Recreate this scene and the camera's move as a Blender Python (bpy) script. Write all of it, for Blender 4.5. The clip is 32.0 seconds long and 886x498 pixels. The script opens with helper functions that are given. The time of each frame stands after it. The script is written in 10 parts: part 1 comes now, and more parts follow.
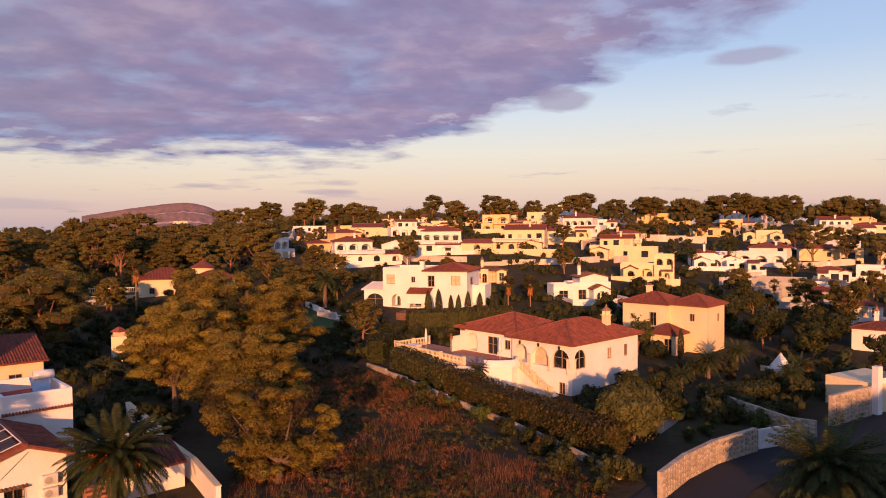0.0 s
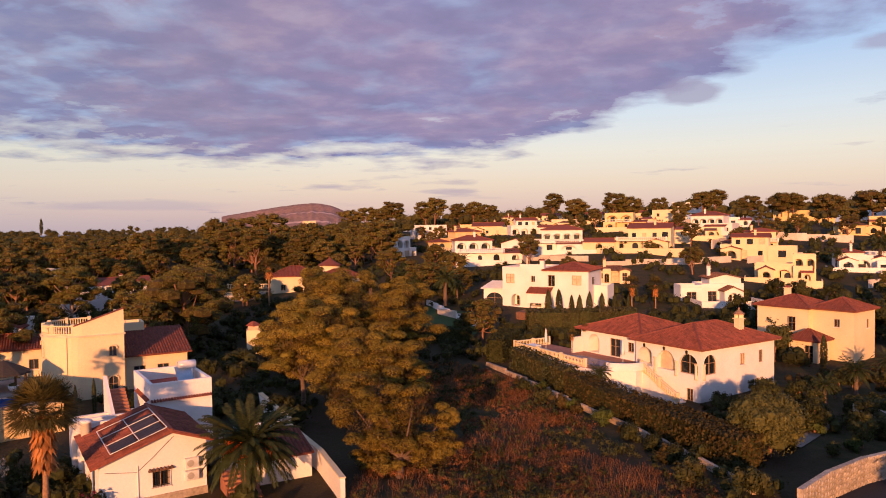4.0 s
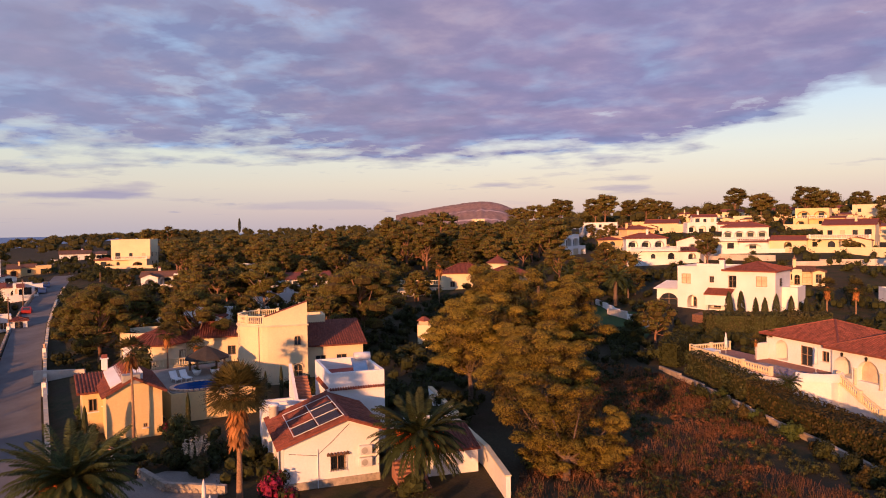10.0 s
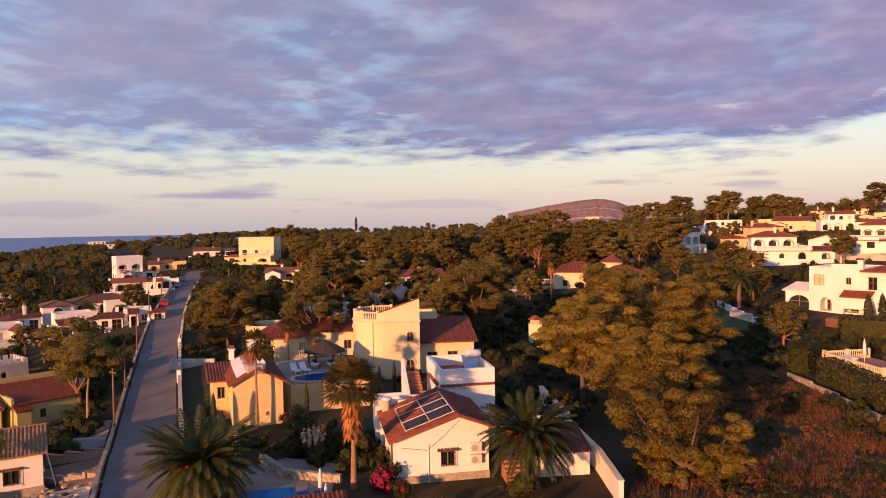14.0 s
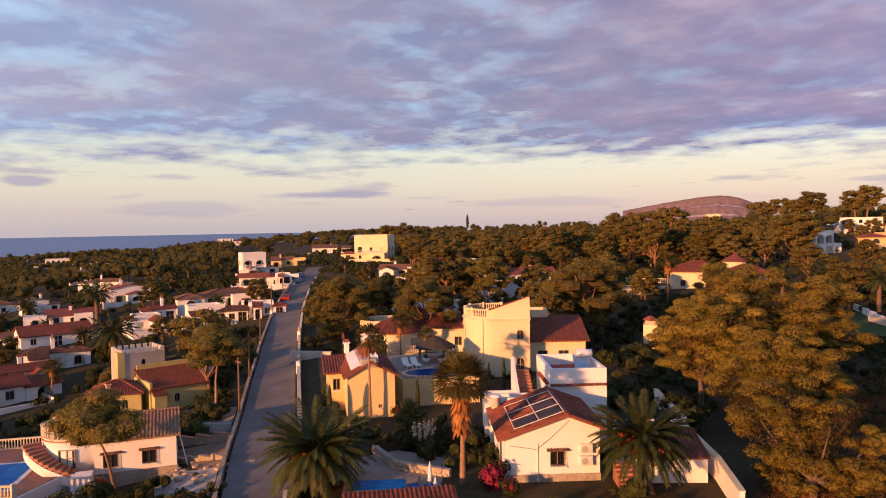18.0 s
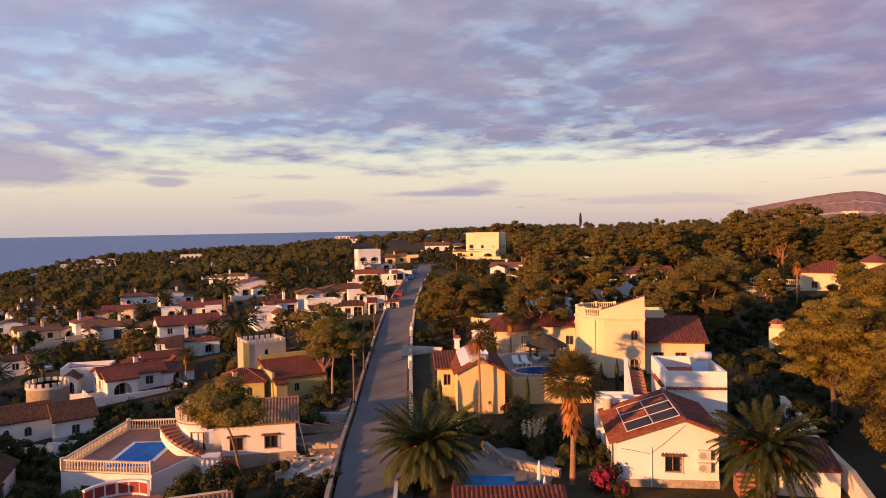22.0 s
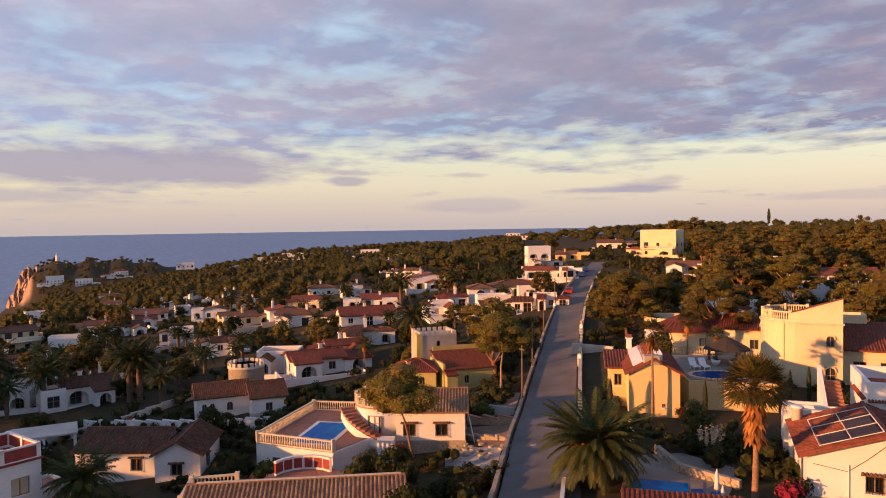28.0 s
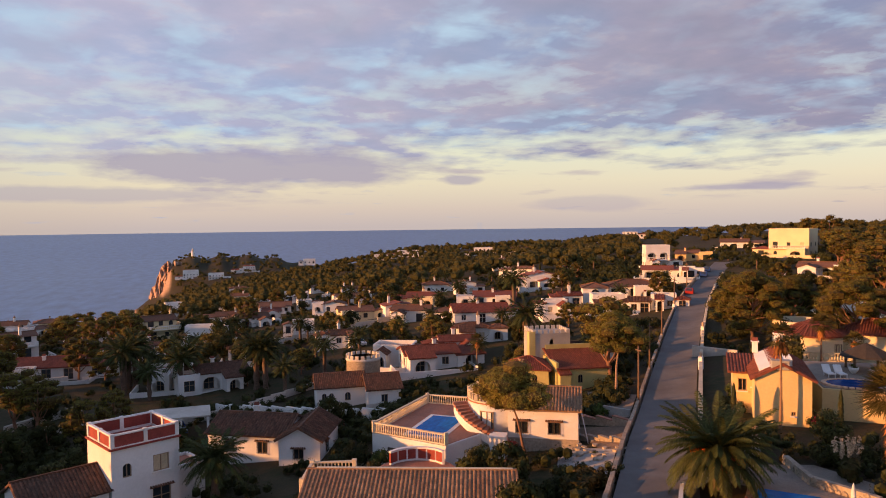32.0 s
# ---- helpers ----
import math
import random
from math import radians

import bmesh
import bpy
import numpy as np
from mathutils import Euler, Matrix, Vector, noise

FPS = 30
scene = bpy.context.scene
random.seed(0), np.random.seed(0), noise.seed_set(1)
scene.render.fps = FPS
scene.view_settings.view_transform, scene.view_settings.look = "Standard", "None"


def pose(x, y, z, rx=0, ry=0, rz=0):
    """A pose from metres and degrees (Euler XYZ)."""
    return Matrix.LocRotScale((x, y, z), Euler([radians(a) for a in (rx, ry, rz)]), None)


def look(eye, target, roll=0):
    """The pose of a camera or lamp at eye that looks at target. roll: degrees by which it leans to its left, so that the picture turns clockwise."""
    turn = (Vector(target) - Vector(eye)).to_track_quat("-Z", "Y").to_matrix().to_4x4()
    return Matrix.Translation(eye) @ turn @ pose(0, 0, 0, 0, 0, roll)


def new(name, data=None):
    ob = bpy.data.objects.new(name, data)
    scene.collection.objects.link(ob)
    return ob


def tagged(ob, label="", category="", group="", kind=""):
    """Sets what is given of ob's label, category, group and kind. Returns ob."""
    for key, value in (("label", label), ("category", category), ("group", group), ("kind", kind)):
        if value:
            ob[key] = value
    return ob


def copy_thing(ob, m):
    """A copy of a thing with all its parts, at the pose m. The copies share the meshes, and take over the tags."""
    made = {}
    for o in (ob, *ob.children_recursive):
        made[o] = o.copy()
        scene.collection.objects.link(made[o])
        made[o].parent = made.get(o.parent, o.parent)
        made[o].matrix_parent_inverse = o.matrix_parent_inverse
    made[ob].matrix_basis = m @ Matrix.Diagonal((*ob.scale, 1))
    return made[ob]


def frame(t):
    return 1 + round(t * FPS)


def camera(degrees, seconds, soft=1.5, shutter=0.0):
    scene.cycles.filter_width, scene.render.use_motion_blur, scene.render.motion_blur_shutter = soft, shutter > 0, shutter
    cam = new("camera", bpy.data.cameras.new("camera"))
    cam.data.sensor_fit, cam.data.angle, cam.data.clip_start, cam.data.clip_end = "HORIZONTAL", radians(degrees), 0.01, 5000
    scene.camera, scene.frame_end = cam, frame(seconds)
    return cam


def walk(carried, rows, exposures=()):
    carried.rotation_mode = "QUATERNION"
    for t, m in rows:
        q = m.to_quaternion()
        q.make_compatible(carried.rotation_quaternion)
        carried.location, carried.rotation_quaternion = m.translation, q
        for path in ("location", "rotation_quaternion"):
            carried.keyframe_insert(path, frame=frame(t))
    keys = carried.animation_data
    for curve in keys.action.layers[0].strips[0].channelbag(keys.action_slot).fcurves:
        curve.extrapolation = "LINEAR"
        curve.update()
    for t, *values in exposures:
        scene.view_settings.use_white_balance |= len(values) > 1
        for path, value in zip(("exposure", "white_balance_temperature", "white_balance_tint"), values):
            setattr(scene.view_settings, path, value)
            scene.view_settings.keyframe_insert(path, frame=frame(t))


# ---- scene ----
cam = camera(64.07, 32.0, soft=1.0)
PATH = [  # seconds; x, y, z; heading, tilt, lean in degrees
    (0, 0.00, 0.00, 0.00, -0.00, -1.82, -0.50),
    (1, -0.00, 0.07, 0.01, 2.47, -1.82, -0.55),
    (2, -0.00, 0.14, 0.03, 4.92, -1.82, -0.60),
    (3.5, -0.00, 0.23, 0.04, 8.51, -1.82, -0.67),
    (5, -0.00, 0.32, 0.05, 11.97, -1.82, -0.73),
    (6.5, 0.00, 0.40, 0.06, 15.35, -1.82, -0.79),
    (8, 0.01, 0.48, 0.06, 18.72, -1.82, -0.83),
    (9.5, 0.02, 0.55, 0.06, 22.11, -1.82, -0.87),
    (11, 0.03, 0.61, 0.06, 25.51, -1.82, -0.91),
    (12.5, 0.05, 0.66, 0.05, 28.91, -1.82, -0.94),
    (14, 0.07, 0.71, 0.04, 32.30, -1.82, -0.96),
    (15.5, 0.09, 0.75, 0.02, 35.68, -1.82, -0.97),
    (17, 0.11, 0.78, -0.00, 39.05, -1.82, -0.98),
    (18.5, 0.13, 0.81, -0.03, 42.41, -1.83, -0.98),
    (20, 0.16, 0.83, -0.06, 45.78, -1.83, -0.97),
    (21.5, 0.19, 0.84, -0.09, 49.17, -1.83, -0.96),
    (23, 0.23, 0.85, -0.13, 52.59, -1.84, -0.94),
    (24.5, 0.26, 0.84, -0.17, 56.02, -1.84, -0.92),
    (26, 0.30, 0.83, -0.21, 59.46, -1.84, -0.88),
    (27.5, 0.34, 0.82, -0.26, 62.89, -1.85, -0.84),
    (29, 0.39, 0.80, -0.32, 66.32, -1.85, -0.80),
    (30.5, 0.43, 0.77, -0.37, 69.75, -1.86, -0.75),
    (32, 0.48, 0.73, -0.43, 73.17, -1.87, -0.69),
]


def aim(heading, tilt, lean):
    turn = Matrix.Rotation(radians(heading), 4, "Z") @ Matrix.Rotation(radians(90 + tilt), 4, "X")
    return turn @ Matrix.Rotation(radians(lean), 4, "Z")


walk(cam, [(t, Matrix.Translation((x, y, z)) @ aim(h, p, r)) for t, x, y, z, h, p, r in PATH],
     [(0, 0.72, 6250, 20), (6, 0.75, 6000, 17), (12, 0.82, 5900, 13), (18, 0.90, 6150, 12), (25, 0.91, 6500, 10), (32, 0.90, 6600, 7)])

# ---- sky, clouds, sun ----
SUN_AZ, SUN_EL = 179.0, 9.0


def nd(tree, kind, **values):
    n = tree.nodes.new(kind)
    for key, value in values.items():
        n.inputs[key].default_value = value
    return n


def math_node(tree, op, a, b=None, c=None, clamp=False):
    n = tree.nodes.new("ShaderNodeMath")
    n.operation, n.use_clamp = op, clamp
    for i, v in enumerate((a, b, c)):
        if v is None:
            continue
        if isinstance(v, (int, float)):
            n.inputs[i].default_value = v
        else:
            tree.links.new(v, n.inputs[i])
    return n.outputs[0]


def mix_rgb(tree, fac, a, b, blend="MIX"):
    n = tree.nodes.new("ShaderNodeMix")
    n.data_type, n.blend_type = "RGBA", blend
    for i, v in ((0, fac), (6, a), (7, b)):
        if isinstance(v, (int, float)):
            n.inputs[i].default_value = v
        elif isinstance(v, tuple):
            n.inputs[i].default_value = (*v[:3], 1)
        else:
            tree.links.new(v, n.inputs[i])
    return n.outputs[2]


def ramp(tree, fac, stops, mode="LINEAR"):
    n = tree.nodes.new("ShaderNodeValToRGB")
    n.color_ramp.interpolation = mode
    while len(n.color_ramp.elements) < len(stops):
        n.color_ramp.elements.new(0.5)
    for e, (p, c) in zip(n.color_ramp.elements, stops):
        e.position = p
        e.color = (*c, 1) if isinstance(c, tuple) else (c, c, c, 1)
    tree.links.new(fac, n.inputs[0])
    return n.outputs[0]


def make_world():
    w = bpy.data.worlds.new("sky")
    w.use_nodes = True
    scene.world = w
    t = w.node_tree
    t.nodes.clear()
    link = t.links.new
    co = t.nodes.new("ShaderNodeTexCoord").outputs["Generated"]
    sky = t.nodes.new("ShaderNodeTexSky")
    sky.sky_type, sky.sun_disc = "NISHITA", False
    sky.sun_elevation, sky.sun_rotation = radians(SUN_EL), radians(-SUN_AZ)
    sky.air_density, sky.dust_density, sky.ozone_density = 1.0, 1.5, 2.0
    base = mix_rgb(t, 1.0, sky.outputs[0], (0.32, 0.32, 0.32), "MULTIPLY")
    sep = t.nodes.new("ShaderNodeSeparateXYZ")
    link(co, sep.inputs[0])
    east, north, up = sep.outputs
    # evening glow low over the horizon, pale blue above
    glow = ramp(t, up, [(0.0, (0.66, 0.47, 0.45)), (0.025, (0.82, 0.56, 0.46)), (0.06, (0.93, 0.72, 0.50)), (0.10, (0.93, 0.84, 0.63)), (0.15, (0.76, 0.82, 0.78)),
                        (0.22, (0.50, 0.66, 0.82)), (0.36, (0.33, 0.48, 0.76)), (0.6, (0.20, 0.32, 0.58)), (1.0, (0.14, 0.25, 0.50))])
    # over the sea the light is cooler; in the east the sky is already blue with dusk
    sea_glow = ramp(t, up, [(0.0, (0.60, 0.50, 0.50)), (0.025, (0.70, 0.56, 0.50)), (0.06, (0.82, 0.69, 0.52)), (0.10, (0.80, 0.76, 0.58)), (0.15, (0.58, 0.69, 0.68)),
                            (0.22, (0.42, 0.55, 0.72)), (0.36, (0.33, 0.48, 0.76)), (0.6, (0.20, 0.32, 0.58)), (1.0, (0.14, 0.25, 0.50))])
    dusk = ramp(t, up, [(0.0, (0.50, 0.60, 0.84)), (0.1, (0.62, 0.75, 1.0)), (0.3, (0.44, 0.62, 0.98)), (0.6, (0.20, 0.32, 0.58)), (1.0, (0.14, 0.25, 0.50))])
    glow = mix_rgb(t, ramp(t, math_node(t, "MULTIPLY", east, -1.0), [(0.3, 0.0), (0.75, 1.0)]), glow, sea_glow)
    glow = mix_rgb(t, ramp(t, east, [(0.52, 0.0), (0.78, 1.0)]), glow, dusk)
    south = math_node(t, "MULTIPLY", north, -1.0)
    rear = ramp(t, up, [(0.0, (0.56, 0.44, 0.36)), (0.12, (0.46, 0.50, 0.56)), (0.3, (0.30, 0.44, 0.68)), (0.6, (0.20, 0.32, 0.58)), (1.0, (0.14, 0.25, 0.50))])
    glow = mix_rgb(t, ramp(t, south, [(0.1, 0.0), (0.6, 1.0)]), glow, rear)
    clear = mix_rgb(t, 0.9, base, glow)
    # cloud deck: a plane high above, seen in perspective
    rise = math_node(t, "ADD", math_node(t, "MAXIMUM", up, 0.004), 0.05)
    px, py = math_node(t, "DIVIDE", east, rise), math_node(t, "DIVIDE", north, rise)
    plane = t.nodes.new("ShaderNodeCombineXYZ")
    link(px, plane.inputs[0])
    link(py, plane.inputs[1])
    big = nd(t, "ShaderNodeTexNoise", Scale=0.7, Detail=9, Roughness=0.56, Distortion=0.25)
    fine = nd(t, "ShaderNodeTexNoise", Scale=4.2, Detail=9, Roughness=0.56, Distortion=0.15)
    link(plane.outputs[0], big.inputs["Vector"])
    lift = math_node(t, "ADD", math_node(t, "MAXIMUM", up, 0.004), 0.13)
    puff = t.nodes.new("ShaderNodeCombineXYZ")
    link(math_node(t, "DIVIDE", east, lift), puff.inputs[0])
    link(math_node(t, "DIVIDE", north, lift), puff.inputs[1])
    link(puff.outputs[0], fine.inputs["Vector"])
    # the deck ends along a line in the east, and thins out towards the sea
    edge = math_node(t, "ADD", math_node(t, "MULTIPLY", px, 0.917), math_node(t, "MULTIPLY", py, 0.4))
    cover = ramp(t, math_node(t, "MULTIPLY_ADD", edge, 0.1, 0.5), [(0.0, 0.44), (0.35, 0.46), (0.64, 0.50), (0.715, 0.36), (0.77, 0.0)])
    seaward = ramp(t, math_node(t, "MULTIPLY", east, -1.0), [(0.3, 1.0), (0.6, 0.98), (1.0, 0.86)])
    low = ramp(t, up, [(0.0, 0.0), (0.07, 0.15), (0.10, 0.62), (0.135, 0.9), (0.19, 1.0), (0.42, 1.0), (0.62, 0.6), (1.0, 0.45)])
    dens = math_node(t, "ADD", math_node(t, "MULTIPLY", big.outputs[0], 0.85), math_node(t, "MULTIPLY", fine.outputs[0], 0.45))
    dens = math_node(t, "ADD", dens, math_node(t, "MULTIPLY", math_node(t, "MULTIPLY", cover, low), seaward))
    mask = ramp(t, dens, [(0.80, 0.0), (0.92, 0.5), (1.04, 0.9), (1.16, 1.0)])
    mask = math_node(t, "MULTIPLY", mask, ramp(t, south, [(0.1, 1.0), (0.6, 0.3)]))
    body = math_node(t, "ADD", math_node(t, "MULTIPLY", fine.outputs[0], 0.55), math_node(t, "MULTIPLY", big.outputs[0], 0.45))
    warm = ramp(t, body, [(0.36, (0.46, 0.385, 0.475)), (0.5, (0.325, 0.280, 0.405)), (0.64, (0.262, 0.242, 0.365))])
    cool = ramp(t, body, [(0.36, (0.55, 0.50, 0.56)), (0.5, (0.40, 0.40, 0.53)), (0.64, (0.35, 0.37, 0.50))])
    shade = mix_rgb(t, ramp(t, math_node(t, "MULTIPLY", east, -1.0), [(0.3, 0.0), (0.97, 1.0)]), warm, cool)
    # wide drifts of rose and of slate blue through the deck
    hue = nd(t, "ShaderNodeTexNoise", Scale=1.1, Detail=3, Roughness=0.5, Distortion=0.3)
    link(puff.outputs[0], hue.inputs["Vector"])
    shade = mix_rgb(t, 1.0, shade, ramp(t, hue.outputs[0], [(0.34, (0.84, 0.99, 1.10)), (0.45, (0.92, 0.98, 1.04)), (0.54, (1.01, 0.98, 1.0)), (0.64, (1.07, 1.0, 0.98)), (0.76, (1.03, 0.98, 1.0))]), "MULTIPLY")
    az = math_node(t, "MULTIPLY", math_node(t, "ARCTAN2", math_node(t, "MULTIPLY", east, -1.0), north), 57.2958)
    broad = ramp(t, math_node(t, "MULTIPLY_ADD", az, 1 / 180, 0.25), [(0.05, 1.0), (0.25, 1.06), (0.32, 1.07), (0.385, 0.99), (0.45, 0.88), (0.52, 0.90), (0.6, 0.95), (0.7, 1.10), (0.82, 1.2)])
    shade = mix_rgb(t, 1.0, shade, broad, "MULTIPLY")
    # thin places let the pale blue above shine through
    thin = nd(t, "ShaderNodeTexNoise", Scale=4.6, Detail=4, Roughness=0.5, Distortion=0.2)
    link(puff.outputs[0], thin.inputs["Vector"])
    veil = math_node(t, "MULTIPLY", ramp(t, thin.outputs[0], [(0.48, 0.0), (0.62, 0.5), (0.72, 0.85)]), ramp(t, hue.outputs[0], [(0.42, 1.0), (0.58, 0.2)]))
    veil = math_node(t, "MULTIPLY", veil, ramp(t, math_node(t, "MULTIPLY", east, -1.0), [(-0.2, 0.35), (0.35, 0.75), (0.8, 1.0)]))
    shade = mix_rgb(t, veil, shade, (0.50, 0.66, 0.82))
    col = mix_rgb(t, mask, clear, shade)
    # thin streaks of cloud low over the horizon
    flat = t.nodes.new("ShaderNodeMapping")
    flat.inputs["Scale"].default_value = (3.4, 3.4, 30.0)
    link(co, flat.inputs[0])
    streak = nd(t, "ShaderNodeTexNoise", Scale=1.6, Detail=6, Roughness=0.55)
    link(flat.outputs[0], streak.inputs["Vector"])
    band = ramp(t, up, [(0.02, 0.0), (0.045, 1.0), (0.10, 0.9), (0.14, 0.0)])
    sm = math_node(t, "MULTIPLY", ramp(t, streak.outputs[0], [(0.60, 0.0), (0.68, 0.5), (0.76, 0.7)]), band)
    col = mix_rgb(t, sm, col, (0.45, 0.37, 0.45))
    # single clouds: middle (azimuth, height), half width, half height, weight
    rag = nd(t, "ShaderNodeTexNoise", Scale=1.0, Detail=7, Roughness=0.6)
    torn = t.nodes.new("ShaderNodeMapping")
    torn.inputs["Scale"].default_value = (9.0, 9.0, 42.0)
    link(co, torn.inputs[0])
    link(torn.outputs[0], rag.inputs["Vector"])
    for a0, u0, wa, wu, k in ((87.0, 0.083, 17.0, 0.032, 0.85), (50.3, 0.046, 5.2, 0.0075, 0.75), (71.6, 0.064, 2.2, 0.009, 0.7), (61.5, 0.028, 6.0, 0.012, 0.35), (-9.6, 0.170, 2.4, 0.020, 0.7), (-23.5, 0.212, 3.4, 0.012, 0.6), (100.0, 0.045, 14.0, 0.012, 0.5), (33.0, 0.032, 7.0, 0.008, 0.3)):
        da = math_node(t, "DIVIDE", math_node(t, "SUBTRACT", az, a0), wa)
        du = math_node(t, "DIVIDE", math_node(t, "SUBTRACT", up, u0), wu)
        far = math_node(t, "SQRT", math_node(t, "ADD", math_node(t, "MULTIPLY", da, da), math_node(t, "MULTIPLY", du, du)))
        puffed = math_node(t, "SUBTRACT", math_node(t, "MULTIPLY_ADD", rag.outputs[0], 1.5, 0.25), far)
        col = mix_rgb(t, math_node(t, "MULTIPLY", ramp(t, puffed, [(0.0, 0.0), (0.45, 1.0)]), k), col, (0.40, 0.355, 0.46))
    bg = t.nodes.new("ShaderNodeBackground")
    bg.inputs[1].default_value = 0.55
    link(col, bg.inputs[0])
    out = t.nodes.new("ShaderNodeOutputWorld")
    link(bg.outputs[0], out.inputs[0])


make_world()
sun = new("sun", bpy.data.lights.new("sun", "SUN"))
sun.data.energy, sun.data.angle, sun.data.color = 4.3, radians(0.6), (1.0, 0.42, 0.145)
sa, se = radians(SUN_AZ), radians(SUN_EL)
sun.matrix_world = look((0, 0, 0), (math.sin(sa) * math.cos(se), -math.cos(sa) * math.cos(se), -math.sin(se)))

# ---- materials ----
def material(name, base, rough=0.8, scale=(0.6, 9.0), vary=0.25, bump=0.25, metal=0.0, second=None, spots=0.0, per_object=0.0, spec=0.3, island=0.0):
    """A surface with stains at one scale, grain at another and fine relief. second: a colour that large patches lean to."""
    m = bpy.data.materials.new(name)
    m.use_nodes = True
    t = m.node_tree
    b = t.nodes["Principled BSDF"]
    co = t.nodes.new("ShaderNodeTexCoord").outputs["Object"]
    if per_object >= 0 and second is None:
        second = tuple(c * 0.72 for c in base)
    large = nd(t, "ShaderNodeTexNoise", Scale=scale[0], Detail=5, Roughness=0.6)
    small = nd(t, "ShaderNodeTexNoise", Scale=scale[1], Detail=6, Roughness=0.65)
    for n in (large, small):
        t.links.new(co, n.inputs["Vector"])
    f = ramp(t, large.outputs[0], [(0.38, 0.0), (0.66, 1.0)])
    col = mix_rgb(t, math_node(t, "MULTIPLY", f, 0.9), base, second)
    g = ramp(t, small.outputs[0], [(0.3, 1.0 - vary), (0.7, 1.0 + vary)])
    col = mix_rgb(t, 1.0, col, g, "MULTIPLY")
    if per_object:
        r = t.nodes.new("ShaderNodeObjectInfo").outputs["Random"]
        g = ramp(t, r, [(0.0, 1.0 - per_object), (1.0, 1.0 + per_object)])
        col = mix_rgb(t, 1.0, col, g, "MULTIPLY")
    if island:
        r = t.nodes.new("ShaderNodeNewGeometry").outputs["Random Per Island"]
        g = ramp(t, r, [(0.0, 1.0 - island), (1.0, 1.0 + island)])
        col = mix_rgb(t, 1.0, col, g, "MULTIPLY")
    t.links.new(col, b.inputs["Base Color"])
    b.inputs["Roughness"].default_value, b.inputs["Metallic"].default_value = rough, metal
    b.inputs["Specular IOR Level"].default_value = spec
    if bump:
        bp = nd(t, "ShaderNodeBump", Strength=bump, Distance=0.03)
        t.links.new(small.outputs[0], bp.inputs["Height"])
        t.links.new(bp.outputs[0], b.inputs["Normal"])
    return m


def leafy(name, base, second, through_light=0.25, island=0.45):
    """Foliage: colour shifts from tree to tree, from clump to clump and from leaf to leaf; some light shines through."""
    m = material(name, base, 0.75, (0.35, 3.0), 0.3, 0.0, second=second, per_object=0.25, spec=0.15, island=island)
    t = m.node_tree
    b, out = t.nodes["Principled BSDF"], t.nodes["Material Output"]
    tr = t.nodes.new("ShaderNodeBsdfTranslucent")
    t.links.new(b.inputs["Base Color"].links[0].from_socket, tr.inputs[0])
    mx = t.nodes.new("ShaderNodeMixShader")
    mx.inputs[0].default_value = through_light
    t.links.new(b.outputs[0], mx.inputs[1])
    t.links.new(tr.outputs[0], mx.inputs[2])
    t.links.new(mx.outputs[0], out.inputs[0])
    return m


